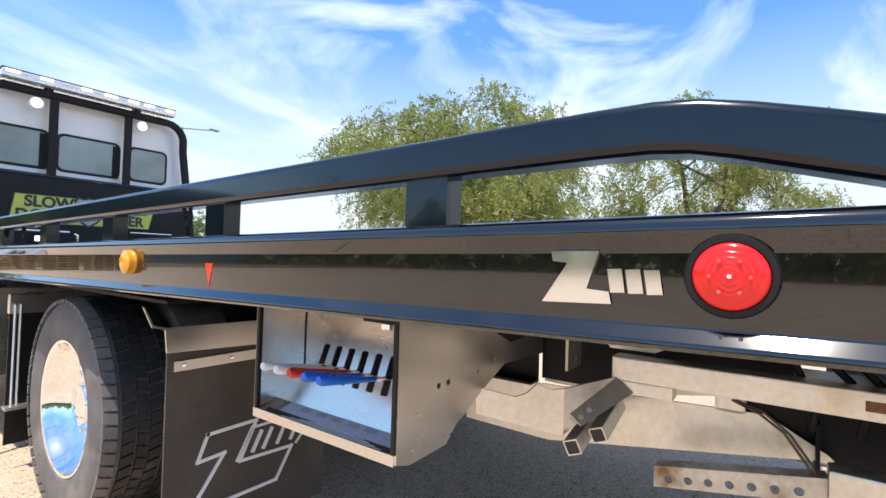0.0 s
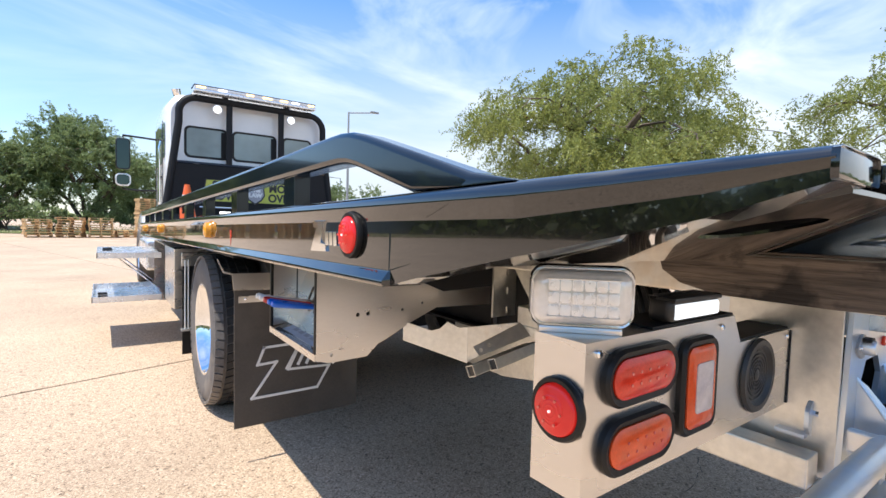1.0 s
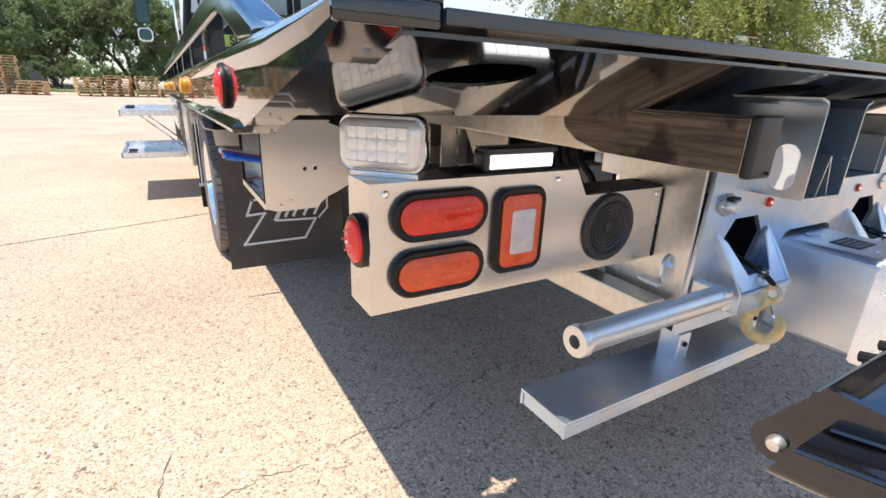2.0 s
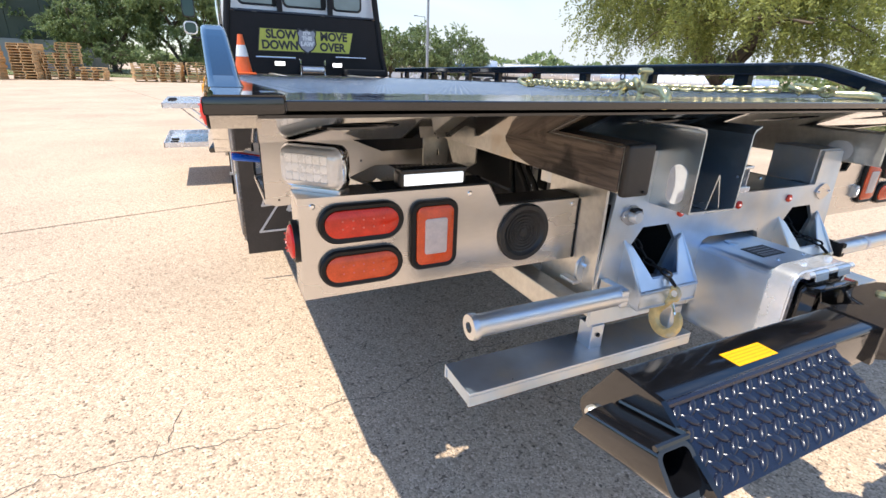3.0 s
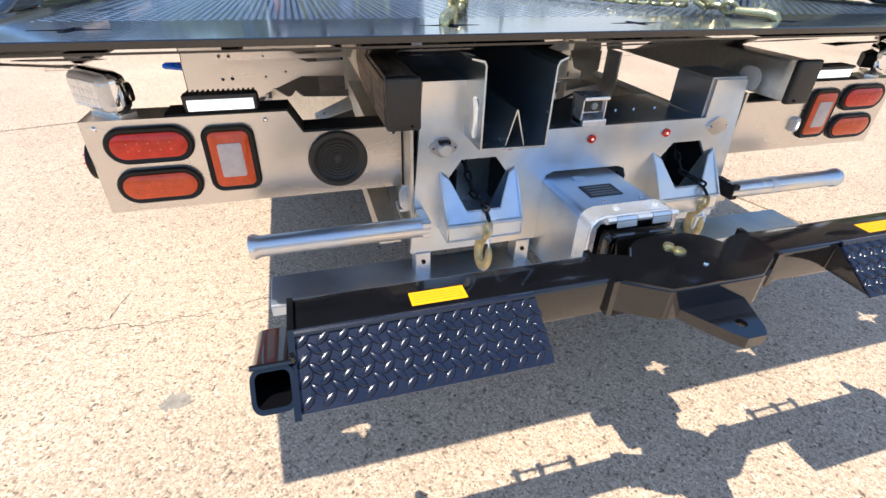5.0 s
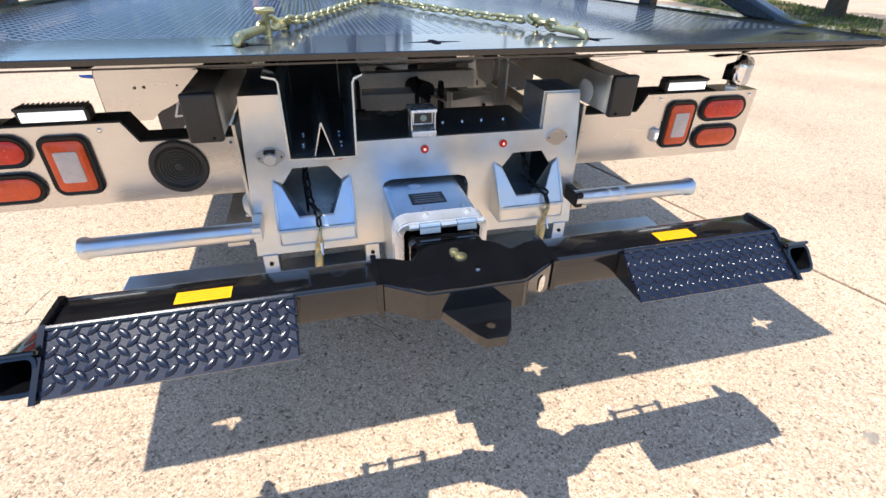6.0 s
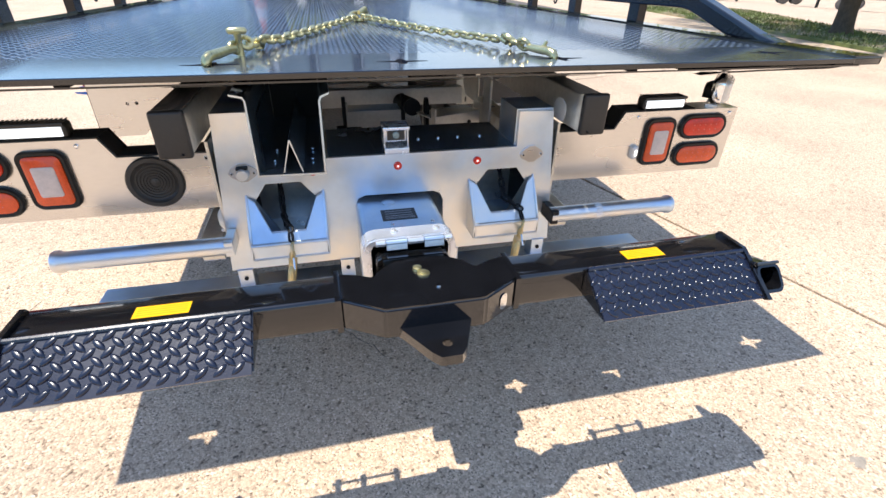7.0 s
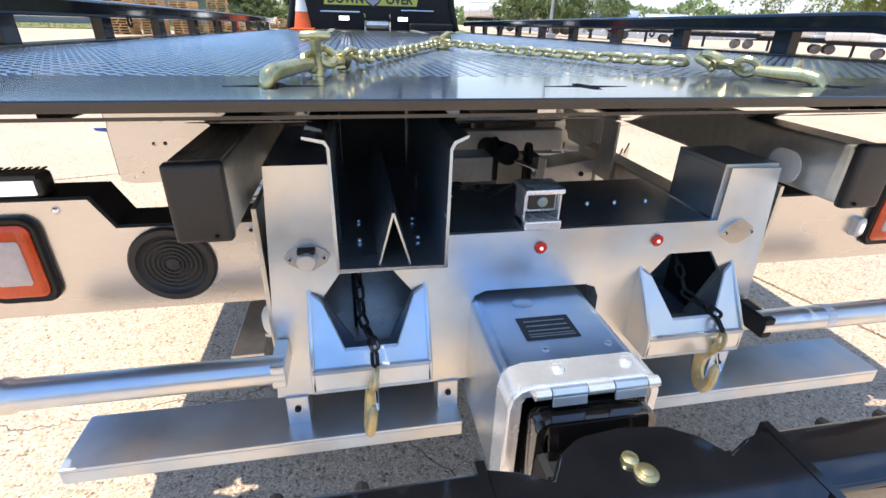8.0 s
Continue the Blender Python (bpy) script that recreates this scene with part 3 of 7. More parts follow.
# ---- tail lamp boxes ----
def oval_lamp(parent, cx, cz, y, w, h, r, lens, label, insert=None):
    out, mid, inn = oval(cx, cz, w, h, r), oval(cx, cz, w - 0.008, h - 0.008, r - 0.004), oval(cx, cz, w - 0.024, h - 0.024, r - 0.010)
    ring = part("tail_lamp", loft([[XZ(*p, y) for p in out], [XZ(*p, y - 0.008) for p in out], [XZ(*p, y - 0.013) for p in mid], [XZ(*p, y - 0.011) for p in inn], [XZ(*p, y - 0.004) for p in inn]]), RUBBER, parent, label, True)
    i2, i3 = oval(cx, cz, w - 0.026, h - 0.026, r - 0.011), oval(cx, cz, w - 0.040, h - 0.040, r - 0.016)
    part("lens", loft([[XZ(*p, y - 0.003) for p in i2], [XZ(*p, y - 0.013) for p in i2], [XZ(*p, y - 0.017) for p in i3]]), lens, ring if parent.type == "EMPTY" else parent, smooth=True)
    if insert:
        iw, ih = insert
        part("clear_lens", loft([[XZ(*p, y - 0.010) for p in oval(cx, cz, iw, ih, 0.006)], [XZ(*p, y - 0.0185) for p in oval(cx, cz, iw, ih, 0.006)], [XZ(*p, y - 0.020) for p in oval(cx, cz, iw - 0.006, ih - 0.006, 0.005)]]), REVERSELENS, parent, smooth=True)
    else:
        for i in range(5):
            for j in (-1, 1):
                part("led", turned([(0.0022, -0.001), (0.0022, 0.0006)], (cx + (i - 2) * 0.021, y - 0.0172, cz + j * 0.008), "y", 6), REDDOT, parent)
    return ring


def tail_box(s):
    """The lamp box at one tail corner; s: -1 driver's side, 1 passenger's."""
    px = lambda x: x * -s
    outline = [(-1.162, 0.733), (-0.437, 0.733), (-0.437, 0.893), (-0.715, 0.893), (-0.745, 0.945), (-1.162, 0.945)]
    bm = plate([(px(u), v) for u, v in outline], [], 0.098, 0.185, XZ)
    bmesh.ops.bevel(bm, geom=[e for e in bm.edges if e.is_boundary is False and e.calc_face_angle(0) > 0.9], offset=0.003, segments=2, affect="EDGES")
    body = part("tail_lamp_box", bm, STAIN, truck, "brushed stainless steel tail lamp box", True)
    top = plate([(px(-1.0), 0.9455), (px(-0.747), 0.9455), (px(-0.717), 0.8935), (px(-0.44), 0.8935), (px(-0.44), 0.897), (px(-0.713), 0.897), (px(-0.742), 0.949), (px(-1.0), 0.949)], [], 0.103, 0.182, XZ)
    part("rubber_cover", top, MATTE, body)
    oval_lamp(body, px(-1.040), 0.890, 0.098, 0.178, 0.082, 0.041, REDLENS, "red oval tail lamp in a black rubber grommet")
    oval_lamp(body, px(-1.042), 0.795, 0.098, 0.178, 0.082, 0.041, ORANGELENS, "red oval stop lamp in a black rubber grommet")
    oval_lamp(body, px(-0.880), 0.845, 0.098, 0.112, 0.157, 0.026, ORANGELENS, "red upright lamp with clear reversing window", (0.052, 0.080))
    if s < 0:
        round_lamp("side_marker", (s * 1.163, 0.135, 0.850), "x", s, 0.044, 0.035, REDLIT, body)
    for x, z in ((-1.136, 0.929), (-0.794, 0.929), (-0.502, 0.880), (-0.46, 0.76)):
        screw(body, px(x), 0.098, z)
    part("seam", box(min(px(-0.482), px(-0.478)), max(px(-0.482), px(-0.478)), 0.0955, 0.1, 0.735, 0.891), MATTE, body)
    if s < 0:
        horn = part("alarm_speaker", turned([(0.070, 0), (0.072, -0.004), (0.068, -0.009), (0.058, -0.009), (0.053, -0.003), (0.050, -0.0008)], (-0.641, 0.098, 0.821), "y", 36), PLASTIC, body, "round black reversing alarm", True)
        for r in (0.047, 0.039, 0.031, 0.0235, 0.0165):
            part("alarm_ring", tube([(-0.641 + r * math.cos(t), 0.0972, 0.821 + r * math.sin(t)) for t in np.linspace(0, 2 * math.pi, 28, endpoint=False)], 0.0024, 6, True), PLASTIC, body, smooth=True)
        for k in range(12):
            a = 2 * math.pi * k / 12
            part("alarm_rib", tube([(-0.641 + r * math.cos(a), 0.0965, 0.821 + r * math.sin(a)) for r in (0.012, 0.030)], 0.0012, 4), PLASTIC, body)
        part("alarm_hub", turned([(0.011, 0), (0.011, -0.003), (0.004, -0.005)], (-0.641, 0.098, 0.821), "y", 16), PLASTIC, body, smooth=True)
    else:
        part("plate_lamp", loft([[XZ(*p, 0.098) for p in oval(0.800, 0.815, 0.024, 0.048, 0.009)], [XZ(*p, 0.084) for p in oval(0.800, 0.815, 0.021, 0.044, 0.009)], [XZ(*p, 0.080) for p in oval(0.800, 0.815, 0.013, 0.034, 0.006)]]), CLEARLENS, body, "small clear lamp")
        part("lit_core", loft([[XZ(*p, 0.080) for p in oval(0.800, 0.815, 0.009, 0.020, 0.004)], [XZ(*p, 0.0785) for p in oval(0.800, 0.815, 0.006, 0.016, 0.003)]]), LED, body)
    # strobe beacon on its bracket
    c = px(-1.115)
    m = pose(c, 0.146, 0.998, 0, 0, s * 45) @ Matrix.Diagonal((0.92, 1, 1, 1))
    bea = part("beacon", moved(loft([[XZ(*p, 0.022) for p in oval(0, 0, 0.138, 0.070, 0.018)], [XZ(*p, 0.010) for p in oval(0, 0, 0.152, 0.086, 0.022)], [XZ(*p, -0.006) for p in oval(0, 0, 0.155, 0.088, 0.022)], [XZ(*p, -0.014) for p in oval(0, 0, 0.150, 0.083, 0.021)], [XZ(*p, -0.012) for p in oval(0, 0, 0.143, 0.076, 0.019)]]), m), CHROME, truck, "chrome-rimmed clear strobe beacon on the lamp box", True)
    part("lens", moved(loft([[XZ(*p, -0.008) for p in oval(0, 0, 0.146, 0.079, 0.019)], [XZ(*p, -0.022) for p in oval(0, 0, 0.142, 0.074, 0.019)], [XZ(*p, -0.030) for p in oval(0, 0, 0.128, 0.062, 0.014)], [XZ(*p, -0.0325) for p in oval(0, 0, 0.110, 0.046, 0.010)]]), m), CLEARLENS, bea, smooth=True)
    for i in range(3):
        for j in range(6):
            cx, cz = -0.0425 + j * 0.017, -0.017 + i * 0.017
            part("led_cell", moved(loft([[XZ(*p, -0.0315) for p in oval(cx, cz, 0.0167, 0.0164, 0.002, 2)], [XZ(*p, -0.0331) for p in oval(cx, cz, 0.0152, 0.0146, 0.003, 2)], [XZ(*p, -0.0336) for p in oval(cx, cz, 0.0085, 0.008, 0.002, 2)]]), m), LEDCELL, bea, smooth=True)
    for d in (-0.0255, 0.0255):
        part("lens_rib", moved(tube([(-0.052, -0.0320, d), (0.052, -0.0320, d)], 0.0018, 6), m), CLEARLENS, bea, smooth=True)
    for i in (-1, 1):
        part("screw", moved(turned([(0.004, -0.018), (0.004, -0.027)], (i * 0.060, 0, 0), "y", 8), m), CHROME, bea)
    part("mount", moved(loft([[XZ(*p, 0.020) for p in oval(0, -0.004, 0.11, 0.050, 0.014)], [XZ(*p, 0.046) for p in oval(0, -0.010, 0.08, 0.040, 0.012)]]), m), MATTE, bea)
    part("bracket", moved(box(-0.062, 0.062, -0.008, 0.030, -0.0548, -0.0435, 0.003), m), STAIN, bea)
    # LED work light
    w = px(-0.880)
    wl_ = part("work_light", box(w - 0.078, w + 0.078, 0.099, 0.140, 0.949, 0.989, 0.012, seg=3), PLASTIC, truck, "lit white LED work light with cooling fins", True)
    part("light_face", box(w - 0.068, w + 0.068, 0.0965, 0.1005, 0.955, 0.979, 0.002), LEDFACE, wl_)
    for i in range(6):
        x = w - 0.0565 + i * 0.0226
        part("led_cell", box(x - 0.0092, x + 0.0092, 0.0950, 0.0964, 0.958, 0.976, 0.0004), LED, wl_)
    part("hood", box(w - 0.076, w + 0.076, 0.094, 0.128, 0.9805, 0.9895, 0.004), PLASTIC, wl_, smooth=True)
    for i in range(14):
        x = w - 0.070 + i * 0.0105
        part("fin", box(x, x + 0.004, 0.116, 0.142, 0.9880, 0.9900, 0.0), PLASTIC, wl_)
    part("foot", box(w - 0.03, w + 0.03, 0.115, 0.150, 0.946, 0.953, 0.002), MATTE, wl_)
    part("joining_plate", box(min(s * 0.476, s * 0.40), max(s * 0.476, s * 0.40), 0.1005, 0.106, 0.70, 0.93), GALV, truck)
    part("stay_bracket", plate(oval(s * 0.468, 0.716, 0.062, 0.074, 0.028), [], 0.050, 0.058, XZ), GALV, truck)
    part("stay_foot", box(min(s * 0.50, s * 0.44), max(s * 0.50, s * 0.44), 0.056, 0.11, 0.674, 0.684, 0.003), GALV, truck)
    part("bolt", turned([(0.013, 0), (0.013, -0.012)], (s * 0.468, 0.052, 0.728), "y", 6), CHROME, truck)


tail_box(-1)
tail_box(1)

# ---- tail frame: galvanised plate with pockets ----
arch = [(-0.123, 0.577), (-0.123, 0.745), (-0.115, 0.768), (-0.095, 0.777), (0.100, 0.775), (0.120, 0.767), (0.130, 0.745), (0.132, 0.577)]
outline = [(-0.483, 0.577)] + arch + [(0.483, 0.575), (0.464, 0.80), (0.446, 0.990), (0.345, 0.992), (0.345, 0.892), (-0.190, 0.892), (-0.345, 0.897), (-0.345, 1.020), (-0.450, 1.020), (-0.466, 0.80)]
hexL = [(-0.385, 0.785), (-0.352, 0.832), (-0.262, 0.832), (-0.228, 0.787), (-0.270, 0.690), (-0.335, 0.690)]
hexR = [(-u, v) for u, v in reversed(hexL)]
hexR = [(u + 0.0, v - 0.004) for u, v in hexR]
tail_plate = part("tail_plate", plate(outline, [hexL, hexR], 0.0, 0.010, XZ), GALV, truck, "galvanised steel tail plate with pocket openings")
part("top_shelf", box(-0.185, 0.345, 0.010, 0.26, 0.882, 0.891, 0.001), GALVSMOOTH, tail_plate)
for x0, x1, y1 in ((0.340, 0.350, 0.145), (0.440, 0.450, 0.145), (-0.452, -0.442, 0.30)):
    part("gusset", box(x0, x1, 0.011, y1, 0.893, 0.988, 0.001), GALV, tail_plate)
part("shelf_cap", box(0.340, 0.450, 0.011, 0.145, 0.988, 0.996, 0.001), GALV, tail_plate)
part("shelf_cap", box(-0.452, -0.345, 0.011, 0.30, 1.010, 1.018, 0.001), GALV, tail_plate)
for x in (-0.478, 0.470):
    part("side_plate", box(x, x + 0.008, 0.010, 0.22, 0.60, 0.95, 0.001), GALVOLD, tail_plate)
for x in (-0.127, 0.130):
    part("tunnel_wall", box(x, x + 0.005, 0.010, 0.36, 0.58, 0.77, 0.0), GALV, tail_plate)
# Black sheet added behind the arch to paint in its shaded depth.
part("tunnel_shade_back", box(-0.395, 0.395, 0.40, 0.408, 0.58, 0.71, 0.0), MATTE, tail_plate)


def pocket(s):
    """A hooded chain pocket welded round an opening: sloping face with a notch, lower lip and cheeks."""
    px = lambda x: x * -s
    up = lambda u, v, w: Vector((px(u), -0.004 - (0.800 - v) * 0.62 + w * 0.80, v + w * 0.60))
    face = plate([(-0.405, 0.800), (-0.385, 0.785), (-0.350, 0.714), (-0.262, 0.714), (-0.228, 0.787), (-0.207, 0.800), (-0.207, 0.685), (-0.405, 0.685)], [], 0.0, 0.006, up)
    pk = part("chain_pocket", face, GALV, tail_plate, "sloping galvanised chain pocket")
    part("pocket_lip", plate([(-0.076, 0.690), (-0.076, 0.645), (-0.070, 0.645), (-0.070, 0.690)], [], min(px(-0.405), px(-0.207)), max(px(-0.405), px(-0.207)), YZ), GALV, tail_plate)
    part("pocket_floor", box(min(px(-0.405), px(-0.207)), max(px(-0.405), px(-0.207)), -0.070, 0.16, 0.645, 0.651), GALV, tail_plate)
    for u in (-0.407, -0.210):
        part("pocket_cheek", plate([(0.0, 0.803), (-0.076, 0.690), (-0.076, 0.645), (0.0, 0.645)], [], px(u), px(u + 0.005), YZ), GALV, tail_plate)
        part("rounded_edge", tube([(px(u + 0.0025), 0.002, 0.803), (px(u + 0.0025), -0.036, 0.750), (px(u + 0.0025), -0.0735, 0.691), (px(u + 0.0025), -0.0735, 0.648), (px(u + 0.0025), 0.0, 0.647)], 0.0038, 8), GALV, tail_plate, smooth=True)
    part("rounded_edge", tube([(px(-0.4045), -0.0735, 0.689), (px(-0.2075), -0.0735, 0.689)], 0.0056, 8), GALV, tail_plate, smooth=True)
    part("rounded_edge", tube([(px(-0.4045), -0.0735, 0.648), (px(-0.2075), -0.0735, 0.648)], 0.0045, 8), GALV, tail_plate, smooth=True)
    # Black walls and roof put the shade inside the galvanised pocket into colour.
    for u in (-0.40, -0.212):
        part("pocket_shade_wall", box(min(px(u), px(u + 0.004)), max(px(u), px(u + 0.004)), 0.012, 0.16, 0.65, 0.85), MATTE, tail_plate)
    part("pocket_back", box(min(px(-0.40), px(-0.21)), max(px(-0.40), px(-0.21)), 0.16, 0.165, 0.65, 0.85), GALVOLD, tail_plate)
    part("pocket_shade_roof", box(min(px(-0.40), px(-0.21)), max(px(-0.40), px(-0.21)), 0.012, 0.16, 0.845, 0.849), MATTE, tail_plate)


pocket(-1)
pocket(1)


def link_mesh(length, width, r, n=14, m=6):
    pts = []
    rad, half = width / 2 - r, length / 2 - width / 2
    for k in range(n):
        a = 2 * math.pi * k / n
        pts.append((half * (1 if math.cos(a) > 0 else -1) * (1 if abs(math.cos(a)) > 1e-6 else 0) + rad * math.cos(a), rad * math.sin(a), 0))
    bm = tube(pts, r, m, True)
    me = bpy.data.meshes.new("link")
    bmesh.ops.recalc_face_normals(bm, faces=bm.faces)
    bm.to_mesh(me)
    bm.free()
    for p in me.polygons:
        p.use_smooth = True
    return me


def chain_run(path, parent, me, pitch, name="link"):
    """Links along a path, each turned a quarter against the last."""
    path = [Vector(p) for p in path]
    total, seg = 0.0, []
    for a, b in zip(path, path[1:]):
        seg.append((total, a, b, (b - a).length))
        total += (b - a).length
    n = max(1, int(total / pitch))
    for i in range(n):
        d = (i + 0.5) * total / n
        t0, a, b, ln = [s for s in seg if s[0] <= d][-1]
        p, q = a.lerp(b, (d - t0) / ln), (b - a).to_track_quat("X", "Z")
        ob = new(name, me)
        ob.parent = parent
        base = Matrix.Translation(p) @ q.to_matrix().to_4x4() @ Matrix.Rotation(radians(40 if i % 2 else -50) + random.uniform(-0.25, 0.25), 4, "X")
        ob.matrix_basis = (Matrix.Translation(-parent.location) if parent.type == "EMPTY" else Matrix()) @ base


def hook_bm(at, s=1.0, turn=0.0):
    """A grab hook hanging from its eye: eye ring, shank, curved throat."""
    bm = tube([(0.012 * math.cos(t), 0, 0.012 * math.sin(t) + 0.0) for t in np.linspace(0, 2 * math.pi, 14, endpoint=False)], 0.005, 6, True)
    pts = [(0, 0, -0.010), (0.010, 0, -0.022), (0.021, 0, -0.034)] + [(0.000 + 0.029 * math.cos(t), 0, -0.054 + 0.029 * math.sin(t)) for t in np.linspace(0.5, -3.7, 12)] + [(-0.022, 0, -0.030)]
    rs = [0.007, 0.010, 0.012] + [0.0135 - 0.0004 * k for k in range(12)] + [0.004]
    merge(bm, tube(pts, rs, 8))
    return moved(bm, Matrix.Translation(at) @ pose(0, 0, 0, 8, 0, turn) @ Matrix.Diagonal((s, 0.72 * s, s, 1)))


STEELLINK = link_mesh(0.034, 0.020, 0.0034)
STEELLINK.materials.append(MATTE)
GOLDLINK = link_mesh(0.048, 0.030, 0.0052)
GOLDLINK.materials.append(GOLD)
for s, turn, hx in ((-1, 88, 0.302), (1, 66, 0.350)):
    sc = thing("safety_chain", (s * hx, -0.02, 0.69), "dark safety chain with gold grab hook hanging from a pocket", "chain", "safety chains")
    chain_run([(s * 0.325, 0.10, 0.835), (s * 0.322, 0.05, 0.785), (s * 0.318, -0.005, 0.738), (s * hx, -0.055, 0.722), (s * hx, -0.086, 0.700)], sc, STEELLINK, 0.026)
    part("hook", hook_bm((s * hx, -0.088, 0.680), 1.26, turn), BRASS, sc, "worn gold-painted grab hook", True)
    part("latch", tube([(s * hx, -0.090, 0.652), (s * hx, -0.100, 0.634), (s * hx, -0.108, 0.624)], 0.003, 6), CHROME, sc, "spring wire latch")

for k, x in enumerate((-0.228, 0.0, 0.228)):
    ring = part("identification_lamp", turned([(0.0115, 0), (0.0115, -0.004), (0.009, -0.006)], (x, 0.0, 0.859), "y", 18), REDLENS, tail_plate, smooth=True)
    part("led", turned([(0.004, -0.005), (0.003, -0.008)], (x, 0.0, 0.859), "y", 8), REDLED, tail_plate)


def flange_cover(x, z, material, socket):
    pts = [(x - 0.036, z), (x - 0.030, z + 0.010), (x - 0.008, z + 0.024), (x + 0.008, z + 0.024), (x + 0.030, z + 0.010), (x + 0.036, z), (x + 0.030, z - 0.010), (x + 0.008, z - 0.024), (x - 0.008, z - 0.024), (x - 0.030, z - 0.010)]
    fl = part("socket_cover", plate(pts, [], -0.005, 0.0, XZ), material, tail_plate)
    for d in (-0.027, 0.027):
        screw(tail_plate, x + d, -0.005, z, r=0.004)
    if socket:
        part("socket_cap", turned([(0.016, -0.005), (0.016, -0.022), (0.013, -0.026)], (x, 0, z), "y", 16), GALV, tail_plate, smooth=True)
        part("socket_hinge", box(x - 0.014, x + 0.014, -0.020, -0.004, z + 0.012, z + 0.019, 0.002), MATTE, tail_plate)


flange_cover(-0.400, 0.868, surf("dull_cast_cover", (0.40, 0.40, 0.40), 0.45, 0.6, var=0.2, scale=30), True)
flange_cover(0.392, 0.868, STAIN, False)

# upright channel box with its folded ridge
thick = 0.004
chan = plate([(-0.378, 1.088), (-0.350, 1.082), (-0.345, 1.072), (-0.345, 0.900), (-0.195, 0.897), (-0.191, 1.068), (-0.186, 1.078), (-0.166, 1.086), (-0.166, 1.082), (-0.183, 1.074), (-0.187, 1.066), (-0.190, 0.892), (-0.349, 0.895), (-0.349, 1.073), (-0.353, 1.078), (-0.378, 1.084)], [], -0.112, 0.42, XZ)
# Dark closing plate added so the channel reads as shaded at depth.
part("channel_shade_back", box(-0.344, -0.196, 0.40, 0.405, 0.90, 1.06), MATTE, truck)
ch = part("fork_channel", chan, GALVSMOOTH, truck, "folded galvanised steel channel under the deck")
part("pale_patch", plate(oval(-0.066, 0.955, 0.046, 0.090, 0.022), [], -0.3512, -0.3496, YZ), WHITE, ch, "pale oval patch on the channel side")
part("ridge", plate([(-0.290, 0.901), (-0.2690, 0.980), (-0.2655, 0.980), (-0.243, 0.900), (-0.2455, 0.900), (-0.2672, 0.974), (-0.2875, 0.901)], [], -0.108, 0.42, XZ), GALVSMOOTH, ch)
for x in (-0.315, -0.222):
    for y in (-0.02, 0.06):
        screw(ch, x, y, 0.901, "z", 1, 0.005)

# rear camera on its bracket
camr = part("reversing_camera", box(-0.030, 0.030, 0.022, 0.075, 0.918, 0.958, 0.005), ALU, truck, "small silver reversing camera", True)
part("visor", box(-0.036, 0.036, 0.004, 0.07, 0.955, 0.964, 0.003), ALU, camr)
part("lens_face", box(-0.024, 0.024, 0.017, 0.0225, 0.924, 0.952, 0.002), PLASTIC, camr)
part("lens", turned([(0.010, 0.018), (0.009, 0.013), (0.004, 0.011)], (0, 0, 0.939), "y", 14), GLASSDARK, camr, smooth=True)
for x in (-0.034, 0.030):
    part("cheek", box(x, x + 0.004, 0.012, 0.06, 0.893, 0.957, 0.002), ALU, camr)
part("base", box(-0.034, 0.034, 0.000, 0.06, 0.891, 0.908, 0.003), ALU, camr)
part("cable", tube([(0.0, 0.07, 0.935), (-0.01, 0.11, 0.945), (-0.045, 0.12, 0.925), (-0.06, 0.16, 0.90)], 0.004, 8), RUBBER, camr, smooth=True)
for x in (0.08, 0.14, 0.20, 0.27):
    screw(tail_plate, x, 0.12, 0.891, "z", 1, 0.005)

# outrigger tubes and flat bumper steps
for s in (-1, 1):
    bm = turned([(0.0245, s * 0.45), (0.0245, s * 0.842), (0.0285, s * 0.848), (0.0290, s * 0.858), (0.027, s * 0.864), (0.012, s * 0.8645), (0.012, s * 0.80)], (0, -0.057, 0.690), "x", 20)
    tb = part("outrigger_tube", bm, GALV, truck, "round galvanised steel tube", True)
    part("collar", box(min(s * 0.447, s * 0.470), max(s * 0.447, s * 0.470), -0.080, -0.003, 0.668, 0.712, 0.004), GALV if s < 0 else MATTE, tb)
    if s > 0:
        part("band", turned([(0.0252, 0.595), (0.0252, 0.615)], (0, -0.057, 0.69), "x", 20), WHITE, tb)
    a, b = sorted((s * 0.138, s * 0.848))
    st = part("bumper_step", box(a, b, -0.048, 0.078, 0.503, 0.511, 0.002), GALV, truck, "galvanised folded steel bumper step")
    part("front_flange", box(a, b, -0.048, -0.041, 0.476, 0.5025, 0.002), GALV, st)
    part("back_flange", box(a, b, 0.071, 0.078, 0.476, 0.5025, 0.001), GALV, st)
    e = s * 0.845
    part("end_flange", box(min(e, e - s * 0.006), max(e, e - s * 0.006), -0.040, 0.070, 0.476, 0.5025, 0.001), GALV, st)
    for x in (s * 0.449, s * 0.160):
        part("strut", plate(oval(x, 0.02, 0.042, 0.05, 0.003, 2), [oval(x, 0.02, 0.032, 0.04, 0.002, 2)], 0.509, 0.5765, XY), GALV, st)
        screw(st, x, -0.006, 0.55, r=0.006, material=MATTE)

